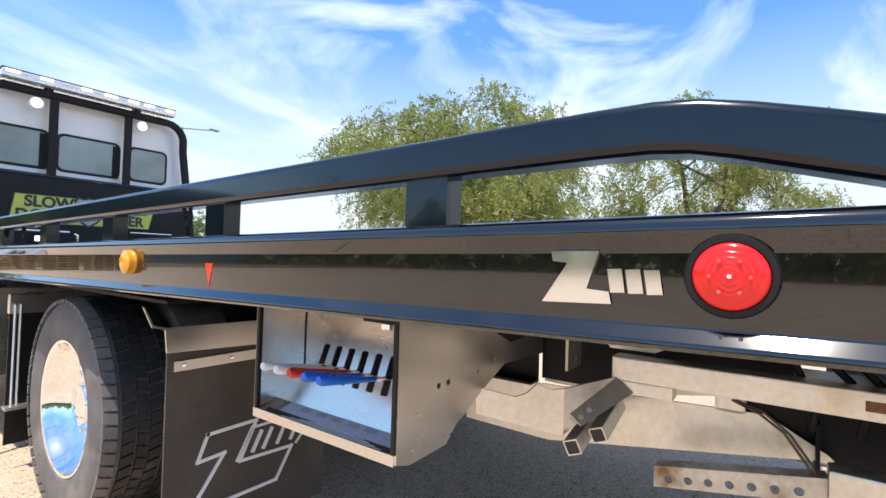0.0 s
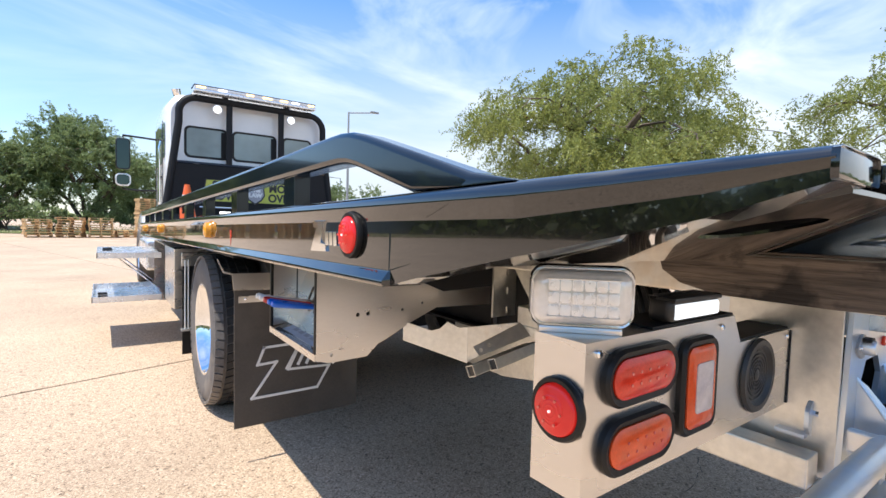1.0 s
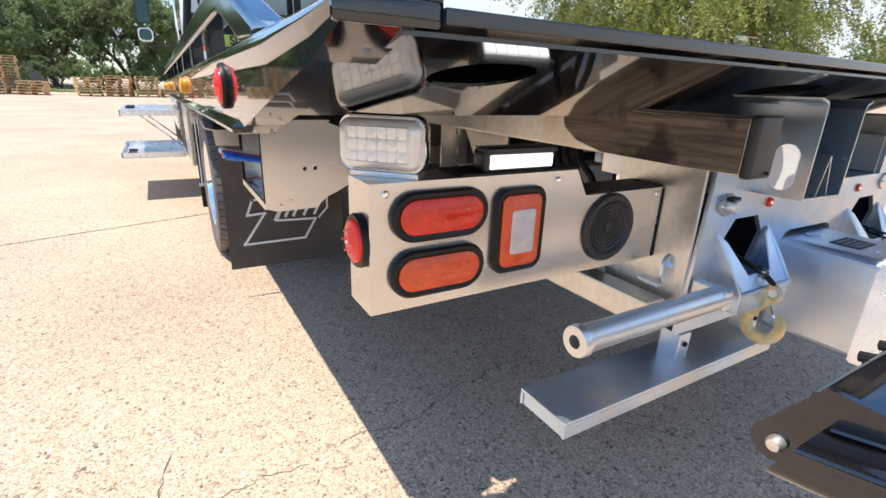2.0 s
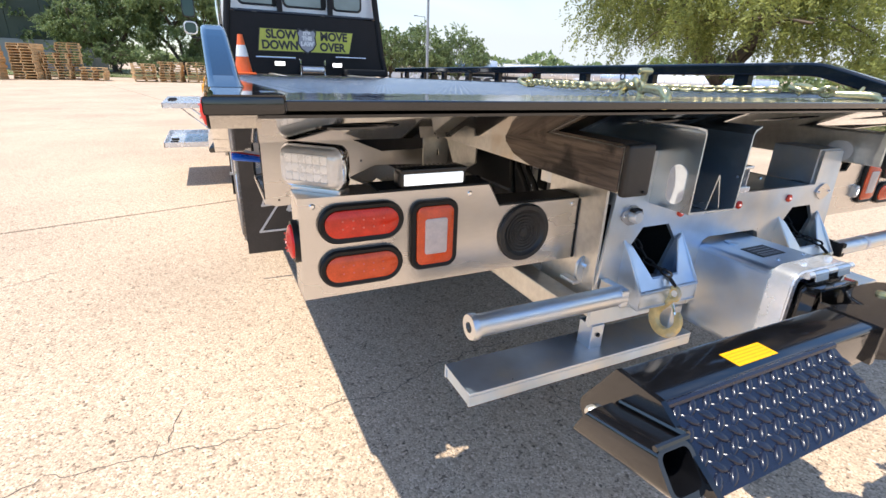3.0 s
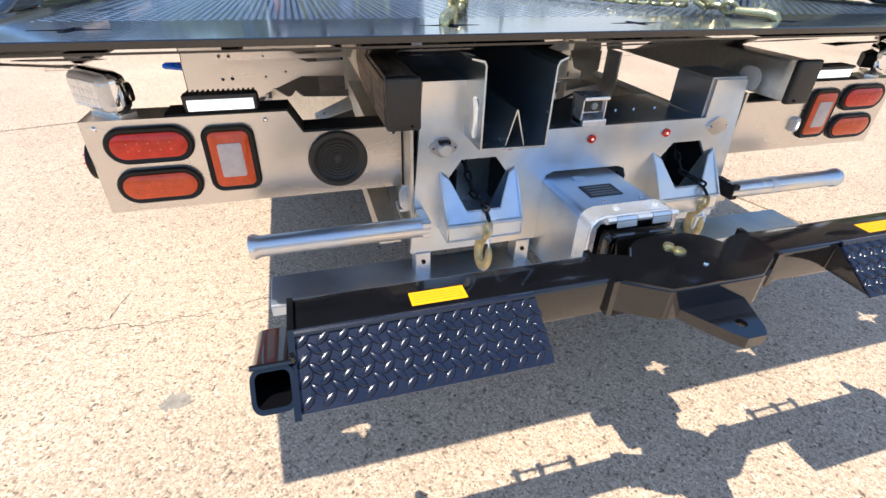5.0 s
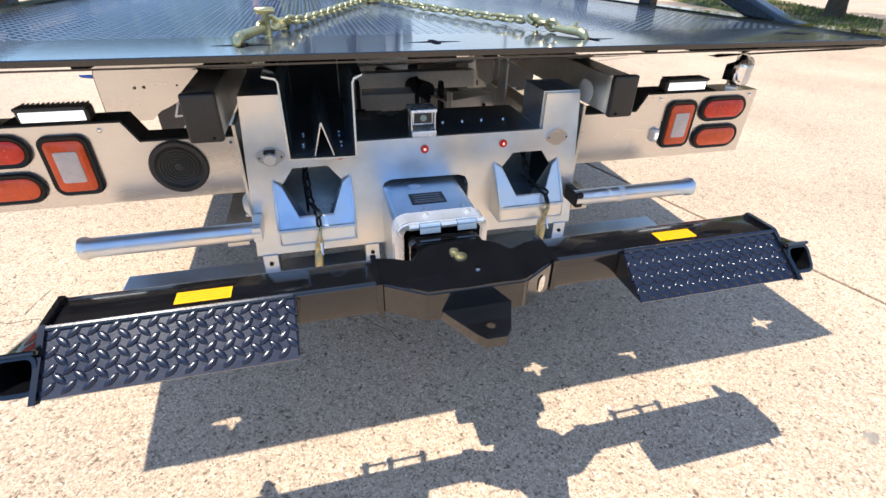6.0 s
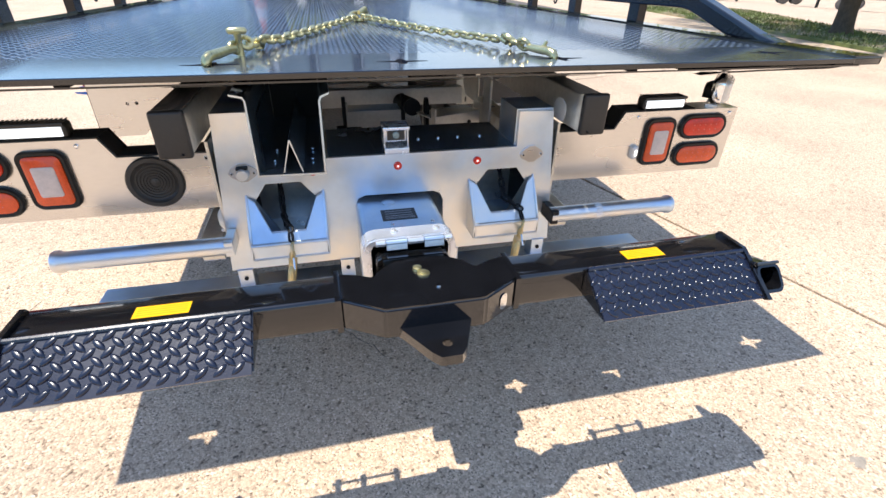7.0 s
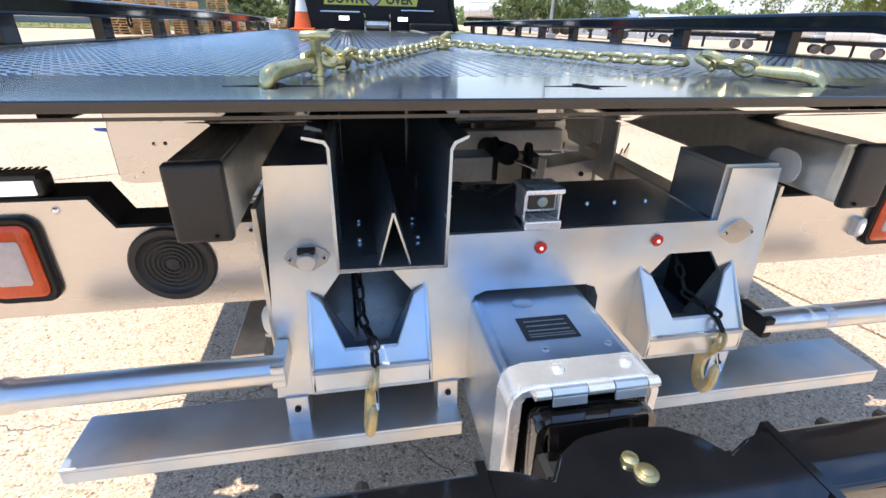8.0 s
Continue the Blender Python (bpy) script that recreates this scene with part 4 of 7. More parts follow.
# ---- wheel lift: boom end, crossbar, tread plates ----
boom_out = [oval(-0.012, 0.642, 0.222, 0.24, 0.018, 4), oval(-0.012, 0.639, 0.200, 0.218, 0.010, 4)]
boom = part("boom_box", plate(boom_out[0], [boom_out[1]], -0.20, 0.55, XZ), GALV, truck, "galvanised steel boom box")
collar_o = [(-0.128, 0.520), (-0.128, 0.735), (-0.123, 0.757), (-0.111, 0.769), (-0.094, 0.774), (0.072, 0.774), (0.088, 0.769), (0.100, 0.757), (0.105, 0.735), (0.105, 0.520), (0.086, 0.520), (0.086, 0.742), (0.080, 0.752), (-0.100, 0.752), (-0.106, 0.742), (-0.106, 0.520)]
collar_bm = plate(collar_o, [], -0.250, -0.195, XZ)
bmesh.ops.recalc_face_normals(collar_bm, faces=collar_bm.faces)
bmesh.ops.bevel(collar_bm, geom=[e for e in collar_bm.edges if e.calc_face_angle(0) > 1.2], offset=0.004, segments=2, affect="EDGES")
part("collar", collar_bm, ALU, boom, "bright bare metal collar", True)
for x in (-0.046, 0.060):
    part("rivet", turned([(0.009, 0.7735), (0.008, 0.779), (0.004, 0.781)], (x, -0.219, 0), "z", 14), ALU, boom, smooth=True)
for x in (-0.041, 0.064):
    part("rivet", turned([(0.006, 0.7615), (0.005, 0.765), (0.002, 0.766)], (x, -0.161, 0), "z", 12), ALU, boom, smooth=True)
# three-knuckle hinge across the mouth, with the black rubber curtain under it
for x0, x1, m in ((-0.094, -0.072, ALU), (-0.070, -0.020, GALV), (-0.018, 0.020, ALU), (0.022, 0.070, GALV), (0.072, 0.090, ALU)):
    part("hinge_knuckle", tube([(x0, -0.256, 0.7655), (x1, -0.256, 0.7655)], 0.0085, 12), m, boom, smooth=True)
    if m is GALV:
        part("hinge_leaf", moved(box(x0, x1, -0.002, 0.002, -0.014, 0.0, 0.0008), pose(0, -0.2625, 0.7635, -14)), GALV, boom)
part("rating_plate", box(-0.062, 0.030, -0.136, -0.075, 0.7615, 0.7635), INK, boom)
for i in range(3):
    part("print_bar", box(-0.052, 0.020, -0.089 - i * 0.013, -0.086 - i * 0.013, 0.7636, 0.7639), GREYINK, boom)
for i in range(2):
    part("print_bar", box(-0.054, 0.024, -0.124 - i * 0.006, -0.122 - i * 0.006, 0.7636, 0.7639), GREYINK, boom)
part("keeper", turned([(0.018, 0.760), (0.018, 0.765), (0.012, 0.767)], (-0.035, -0.03, 0), "z", 16), GALV, boom, smooth=True)
inner = part("inner_boom", box(-0.096, 0.074, -0.345, 0.3, 0.560, 0.690, 0.012), MATTE, truck, "black inner boom with wear pads")
frame_o, frame_i = oval(-0.010, 0.655, 0.176, 0.174, 0.018, 4), oval(-0.010, 0.655, 0.150, 0.148, 0.010, 4)
mouth = plate(frame_o, [frame_i], -0.288, -0.252, XZ)
part("mouth_frame", mouth, BLACK, inner, "black rubber-lined boom mouth", True)
part("curtain", moved(box(-0.083, 0.063, -0.004, 0.004, -0.052, 0.0, 0.003), pose(0, -0.286, 0.738, -16)), BLACK, inner, "hanging black rubber curtain", True)
part("curtain_fold", moved(box(-0.080, 0.060, -0.003, 0.003, -0.030, 0.0, 0.002), pose(0, -0.301, 0.686, -52)), RUBBER, inner, smooth=True)

lift_bm = plate([(-0.190, -0.348), (-0.150, -0.358), (-0.115, -0.375), (-0.095, -0.345), (-0.06, -0.322), (0.0, -0.315), (0.06, -0.322), (0.095, -0.345), (0.115, -0.375), (0.150, -0.358), (0.190, -0.348),
                                  (0.190, -0.446), (0.104, -0.500), (-0.104, -0.500), (-0.190, -0.446)], [], 0.682, 0.756, XY)
bmesh.ops.recalc_face_normals(lift_bm, faces=lift_bm.faces)
bmesh.ops.bevel(lift_bm, geom=[e for e in lift_bm.edges if e.calc_face_angle(0) > 0.4], offset=0.005, segments=3, affect="EDGES")
lift = part("pivot_block", lift_bm, WORNBLACK, truck, "gloss black pivot block of the wheel lift", True, 0.012)
part("pin", turned([(0.014, 0.755), (0.014, 0.759), (0.008, 0.760), (0.008, 0.763), (0.004, 0.764)], (-0.006, -0.388, 0), "z", 18), GOLD, lift, "brass-coloured pivot pin", True)
part("grease_cap", turned([(0.011, 0.755), (0.010, 0.762), (0.004, 0.764)], (-0.016, -0.368, 0), "z", 12), GOLD, lift, smooth=True)
part("bolt", turned([(0.006, 0.755), (0.005, 0.760)], (0.016, -0.440, 0), "z", 8), CHROME, lift)
for s in (-1, 1):
    part("end_web", plate([(s * 0.186, -0.340), (s * 0.198, -0.340), (s * 0.198, -0.452), (s * 0.186, -0.452)], [], 0.676, 0.757, XY), WORNBLACK, lift)
tow = part("tow_tab", plate([(-0.078, -0.498), (0.074, -0.498), (0.042, -0.580), (0.028, -0.598), (-0.012, -0.598), (-0.027, -0.582)], [disc(0.008, -0.560, 0.011, 14)], 0.684, 0.707, XY), WORNBLACK, lift, "black towing tab with a hole")
part("side_slot", moved(loft([[XZ(*p, -0.001) for p in oval(0, 0, 0.022, 0.040, 0.011)], [XZ(*p, 0.004) for p in oval(0, 0, 0.016, 0.034, 0.008)]]), Matrix.Translation((0.152, -0.4715, 0.718)) @ pose(0, 0, 0, 0, 0, 32)), CHROME, lift)


def cross_arm(s):
    """One half of the wheel-lift crossbar with its tread plate, receiver tube, rod and label."""
    px = lambda x: x * -s
    a, b = sorted((px(-0.772), px(-0.196)))
    prof, hole = oval(-0.396, 0.714, 0.092, 0.080, 0.008, 3), oval(-0.396, 0.714, 0.076, 0.064, 0.005, 3)
    arm = part("lift_arm", plate(prof, [hole], a, b, YZ), WORNBLACK, truck, "gloss black square-tube wheel-lift arm", True)
    e = sorted((px(-0.776), px(-0.766)))
    part("end_plate", plate([(-0.304, 0.672), (-0.301, 0.660), (-0.304, 0.648), (-0.314, 0.638), (-0.330, 0.634), (-0.350, 0.640), (-0.44, 0.690), (-0.548, 0.682), (-0.560, 0.690), (-0.446, 0.764), (-0.363, 0.764), (-0.312, 0.684)], [], e[0], e[1], YZ), WORNBLACK, arm)
    # tread plate from the arm's front edge down to its toe
    top, toe = Vector((0, -0.446, 0.757)), Vector((0, -0.548, 0.688))
    d = (toe - top)
    ln = d.length
    d.normalize()
    nrm = Vector((0, d.z, -d.y))
    if nrm.z < 0:
        nrm = -nrm
    lay = lambda u, v, w: Vector((px(u), 0, 0)) + top + d * v + nrm * w
    tr = part("tread_plate", plate([(-0.766, 0.0), (-0.357, 0.0), (-0.357, ln), (-0.766, ln)], [], -0.006, 0.0, lay), NAVY, arm, "blue-black diamond tread plate")
    tread_lugs("tread_pattern", -0.764, -0.356, 0.006, ln + 0.002, 0.0221, 0.033, 0.0130, 0.0040, NAVY, arm, lay, True)
    part("tread_edge", tube([lay(-0.766, 0.002, 0.0), lay(-0.357, 0.002, 0.0)], 0.006, 8), NAVY, arm, smooth=True)
    for u in (-0.36, -0.70):
        part("gusset", plate([(-0.444, 0.752), (-0.444, 0.690), (-0.540, 0.688)], [], px(u), px(u + 0.006), YZ), WORNBLACK, arm)
    # receiver tube, cut along the tread's slope
    r0, r1 = sorted((px(-0.834), px(-0.770)))
    t = 0.007
    back = lambda x, k: Vector((x, -0.345 - 0.028 * k, 0.648 + 0.064 * k))
    front = lambda x, k: Vector((x, -0.538 + 0.046 * k, 0.690 + 0.052 * k))
    ring = lambda fn, d: [fn(u, v / 0.06) for u, v in oval((r0 + r1) / 2, 0.03, r1 - r0 - 2 * d, 0.06 - 2 * d, 0.017 - d, 4)]
    part("receiver_tube", loft([ring(back, 0), ring(front, 0), ring(front, t), ring(back, t)], True), WORNBLACK, arm, "open square receiver tube with rounded corners", True)
    bx = px(-0.776)
    part("bolt", turned([(0.011, bx), (0.011, bx + s * 0.008), (0.008, bx + s * 0.013), (0.002, bx + s * 0.014)], (0, -0.334, 0.664), "x", 12), GALVOLD, arm, smooth=True)
    part("tube_weld", tube([(px(-0.772), -0.38, 0.716), (px(-0.772), -0.492, 0.744)], 0.006, 6), WORNBLACK, arm)
    part("tube_band", tube([(px(-0.832), -0.492, 0.743), (px(-0.772), -0.492, 0.743)], 0.0045, 6), WORNBLACK, arm)
    # label
    lab = part("warning_label", plate([(px(-0.572), -0.424), (px(-0.472), -0.424), (px(-0.472), -0.388), (px(-0.572), -0.388)], [], 0.7542, 0.7548, XY), YELLOW, arm, "yellow warning label")
    for k in range(4):
        part("print_bar", plate([(px(-0.566), -0.396 - 0.007 * k), (px(-0.478), -0.396 - 0.007 * k), (px(-0.478), -0.394 - 0.007 * k), (px(-0.566), -0.394 - 0.007 * k)], [], 0.7549, 0.7551, XY), LABELINK, arm)
    # release rod with knobs behind the arm
    part("release_rod", tube([(px(-0.315), -0.327, 0.700), (px(-0.520), -0.325, 0.700)], 0.0045, 8), MATTE, arm)
    for x in (-0.33, -0.43, -0.505):
        part("rod_guide", tube([(px(x), -0.352, 0.700), (px(x), -0.330, 0.708), (px(x), -0.312, 0.704)], [0.008, 0.010, 0.009], 8), MATTE, arm, smooth=True)


cross_arm(-1)
cross_arm(1)

# ---- subframe, chassis and what hangs beneath ----
for s in (-1, 1):
    a, b = sorted((s * 0.480, s * 0.548))
    beam = part("slide_beam", box(a, b, -0.088, 6.1, 0.952, 1.050, 0.006), GALVOLD, truck, "galvanised slide beam under the deck")
    cap = part("end_cap", box(a - 0.002, b + 0.002, -0.106, -0.086, 0.948, 1.056, 0.008, seg=3), PLASTIC, beam, "dull black plastic end cap", True)
    screw(beam, s * 0.498, -0.106, 0.958, r=0.003, material=MATTE)
    if s < 0:
        edge = [(-0.086, 0.956), (0.02, 0.953), (0.22, 0.955), (0.30, 0.972), (0.345, 1.000), (0.352, 1.022), (0.330, 1.046), (0.0, 1.047), (-0.086, 1.047)]
        part("timber_pad", plate(edge, [], -0.5515, -0.5478, YZ), WOOD, beam, "dark wood-grained facing")
        part("timber_top", plate([(-0.546, -0.08), (-0.484, -0.08), (-0.484, 0.34), (-0.546, 0.34)], [], 1.0505, 1.054, XY), WOOD, beam)
    else:
        # Pale oval painted on the beam as a white reflection.
        part("pale_patch", plate(oval(0.03, 0.985, 0.075, 0.062, 0.03), [], 0.4785, 0.4798, YZ), WHITE, beam)
    c, d_ = sorted((s * 0.400, s * 0.460))
    rail = part("chassis_rail", box(min(s * 0.400, s * 0.408), max(s * 0.400, s * 0.408), 1.12, 7.9, 0.698, 0.932), MATTE, truck, "black steel chassis rail")
    part("flange", box(c, d_, 1.12, 7.9, 0.69, 0.698), MATTE, rail)
    part("flange", box(c, d_, 1.12, 7.9, 0.932, 0.940), MATTE, rail)
    e, f = sorted((s * 0.470, s * 0.535))
    bm = box(e, f, 0.16, 0.850, 0.770, 0.832, 0.004)
    lb = part("lower_beam", bm, GALVOLD, truck, "weathered galvanised lower beam")
    part("rust_edge", box(e - 0.001, f + 0.001, 0.19, 0.335, 0.790, 0.812, 0.0), surf("rusty_steel", (0.20, 0.10, 0.05), 0.8, 0.2, var=0.5, scale=20, bump=0.3) if s < 0 else GALVOLD, lb)
    part("hanger", box(min(s * 0.470, s * 0.530), max(s * 0.470, s * 0.530), 0.70, 0.835, 0.735, 0.7695, 0.003), GALVOLD, lb)
    # lower sheet beside the driveline
    part("lower_sheet", plate([(1.42, 0.50), (1.10, 0.495), (0.37, 0.618), (0.385, 0.632), (0.51, 0.702), (0.80, 0.69), (1.42, 0.66)], [], s * 0.350, s * 0.358, YZ), GALVOLD, truck)
    # folded bracket behind the control box: a notched sheet, a drilled flange and two cut square tubes
    def along(p, q):
        p, q = Vector((p[0] * -s, p[1], 0)), Vector((q[0] * -s, q[1], 0))
        d = (q - p).normalized()
        side = Vector((d.y, -d.x, 0))
        return lambda u, v, w: p + d * u + side * w + Vector((0, 0, v))

    part("bracket_sheet", plate([(0.0, 0.697), (0.0, 0.762), (0.10, 0.738), (0.13, 0.748), (0.155, 0.772), (0.195, 0.756), (0.225, 0.760), (0.225, 0.640)], [], 0.0, 0.006, along((-0.825, 1.100), (-0.682, 0.928))), GALVOLD, truck)
    part("bracket_sheet", plate([(0.0, 0.645), (0.0, 0.760), (0.165, 0.776), (0.165, 0.730)], [], 0.0, 0.006, along((-0.682, 0.928), (-0.540, 0.846))), GALVOLD, truck)
    fl_n = Vector((-0.45 * -s, -0.62, 0.64)).normalized()
    fl_p, fl_u = Vector((-0.668 * -s, 0.926, 0.700)), (Vector((-0.530 * -s, 0.838, 0.776)) - Vector((-0.668 * -s, 0.926, 0.700))).normalized()
    fl_v = fl_u.cross(fl_n).normalized()
    fl_v = fl_v if fl_v.z < 0 else -fl_v
    part("bracket_flange", plate([(0.0, 0.0), (0.178, 0.0), (0.186, 0.056), (0.008, 0.050)], [disc(0.020, 0.034, 0.007, 10), disc(0.052, 0.030, 0.007, 10)], 0.0, 0.005, lambda u, v, w: fl_p + fl_u * u + fl_v * v + fl_n * w), GALVOLD, truck)
    for tx, ty, tz, ln in ((-0.690, 0.898, 0.620, 0.27), (-0.637, 0.852, 0.646, 0.21)):
        m = Matrix.Translation((tx * -s, ty, tz)) @ Vector((0.42 * -s, 0.02, 0.06)).to_track_quat("Y", "Z").to_matrix().to_4x4() @ Matrix.Rotation(math.radians(22 * s), 4, "Y")
        part("forked_arm", moved(plate(oval(0, 0, 0.038, 0.038, 0.003, 2), [oval(0, 0, 0.032, 0.032, 0.002, 2)], 0.0, ln, XZ), m), GALVOLD, truck)
        # Dark plug paints the shaded hollow of each open tube.
        part("tube_shade_plug", moved(box(-0.0158, 0.0158, 0.004, ln - 0.01, -0.0158, 0.0158), m), INK, truck)
    part("slotted_plate", plate([(-0.535 * -s, 0.770), (-0.425 * -s, 0.770), (-0.425 * -s, 1.02), (-0.535 * -s, 1.02)], [oval(-0.470 * -s, z, 0.010, 0.026, 0.005, 3) for z in (0.792, 0.862, 0.93)], 0.972, 0.980, XZ), GALVOLD, truck)
    part("upper_sheet", plate([(0.88, 0.838), (0.76, 0.838), (0.70, 0.868), (0.70, 0.940), (0.96, 0.940)], [], s * 0.440, s * 0.446, YZ), GALVOLD, truck)
    # Black plate added to hide the bright ground beyond the bracket.
    if s < 0:
        part("dark_backing_plate", plate([(0.45, 0.80), (0.80, 0.80), (0.80, 0.70), (1.118, 0.70), (1.118, 1.045), (0.45, 1.045)], [], -0.380, -0.374, YZ), MATTE, truck)
    # perforated angle
    strip = surf("rust_streaked_zinc", (0.58, 0.54, 0.47), 0.45, 0.6, var=0.3, scale=14, bump=0.2, dirt=(0.22, 0.12, 0.05), dirt_at=0.55) if s < 0 else GALVOLD
    angle = part("perforated_angle", plate([(0.395, 0.583), (0.738, 0.518), (0.738, 0.570), (0.395, 0.636)], [disc(0.704 - 0.0435 * k, 0.545 + 0.0083 * k, 0.0095, 14) for k in range(7)], s * 0.535, s * 0.541, YZ), strip, truck)
    part("flange", plate([(0.395, s * 0.5345), (0.738, s * 0.5345), (0.738, s * 0.490), (0.395, s * 0.490)], [], -0.005, 0.0, lambda u, v, w: Vector((v, u, 0.570 + (0.738 - u) * 0.1924 + w))), strip, angle)
    part("angle_tube", box(min(s * 0.50, s * 0.56), max(s * 0.50, s * 0.56), 0.03, 0.394, 0.598, 0.660, 0.004), GALVOLD, truck)
# Black plate added to darken the void beside the lower sheet.
part("dark_gap_plate", plate([(0.600, 0.760), (0.10, 0.760), (0.10, 0.585), (0.345, 0.600), (0.600, 0.66)], [], -0.336, -0.330, YZ), MATTE, truck, "black plate added to darken the gap beside the boom")
part("valve_block", box(-0.40, -0.34, 0.55, 0.62, 0.70, 0.75, 0.01), GALVOLD, truck)
BROWNWIRE = surf("brown_wire", (0.16, 0.11, 0.07), 0.6, var=0.3)
for o in (0.0, 0.010):
    part("wire", tube([(-0.40, 0.58 - o, 0.735), (-0.45, 0.52 - o, 0.725 + o / 2), (-0.49, 0.47 - o, 0.70), (-0.52, 0.43 - o, 0.65), (-0.53, 0.412 - o / 2, 0.615)], 0.0032, 8), BROWNWIRE, truck, smooth=True)
for y0, y1, y2 in ((0.470, 0.458, 0.440), (0.435, 0.395, 0.350), (0.385, 0.340, 0.300)):
    part("hydraulic_hose", tube([(-0.38, y0 + 0.12, 1.02), (-0.42, y0 + 0.03, 0.945), (-0.44, y0, 0.905), (-0.445, y1, 0.875), (-0.45, y2, 0.83), (-0.43, y2 - 0.03, 0.76), (-0.42, y2 - 0.02, 0.70)], 0.009, 8), RUBBER, truck, smooth=True)
part("frame_cross_tube", box(-0.33, 0.44, 0.93, 0.985, 0.785, 0.860, 0.004), PALESTEEL, truck)
for y in (1.30, 1.9):
    part("frame_cross_tube", box(-0.478, 0.478, y, y + 0.06, 0.955, 1.03, 0.004), GALVOLD, truck)
# folded sheets and lugs in front of the cross tube
for x0, y0, x1, y1 in ((-0.10, 0.745, 0.125, 0.745), (0.222, 0.600, 0.452, 0.690)):
    ang = math.degrees(math.atan2(y1 - y0, x1 - x0))
    ln = math.hypot(x1 - x0, y1 - y0)
    m = pose(x0, y0, 0, 0, 0, ang)
    sh = part("folded_sheet", moved(box(0, ln, 0, 0.005, 0.735, 0.815, 0.001), m), PALESTEEL, truck, "folded galvanised sheet")
    part("flange", moved(box(0, ln, 0.0055, 0.11, 0.810, 0.815, 0.001), m), GALV, sh)
    part("end_fold", moved(box(0, 0.006, -0.03, -0.001, 0.735, 0.855, 0.001), m), PALESTEEL, sh)
for x, y in ((-0.115, 0.74), (0.128, 0.765), (0.212, 0.680)):
    part("lug", plate([(y - 0.025, 0.74), (y + 0.025, 0.74), (y + 0.025, 0.855), (y + 0.012, 0.875), (y - 0.012, 0.875), (y - 0.025, 0.855)], [disc(y, 0.855, 0.009, 10)], x, x + 0.014, YZ), MATTE, truck)
part("frame_post", box(0.462, 0.470, 0.60, 0.69, 0.765, 0.950, 0.001), PALESTEEL, truck)
part("bolt", turned([(0.008, 0.592), (0.008, 0.600)], (0.40, 0.07, 0.775), "y", 8), MATTE, truck)
part("tee_fitting", box(-0.150, -0.115, 0.36, 0.40, 0.845, 0.862, 0.004), CHROME, truck)
part("hydraulic_hose", tube([(-0.115, 0.38, 0.853), (-0.07, 0.37, 0.856), (-0.05, 0.34, 0.84), (-0.05, 0.30, 0.80)], 0.007, 8), RUBBER, truck, smooth=True)
part("lift_cylinder", tube([(0.17, 0.72, 0.83), (0.10, 1.6, 0.72)], 0.035, 16), MATTE, truck, smooth=True)
part("fuel_tank", box(0.60, 1.12, 3.8, 5.4, 0.42, 0.86, 0.06, seg=4), ALU, truck, "polished fuel tank", True)

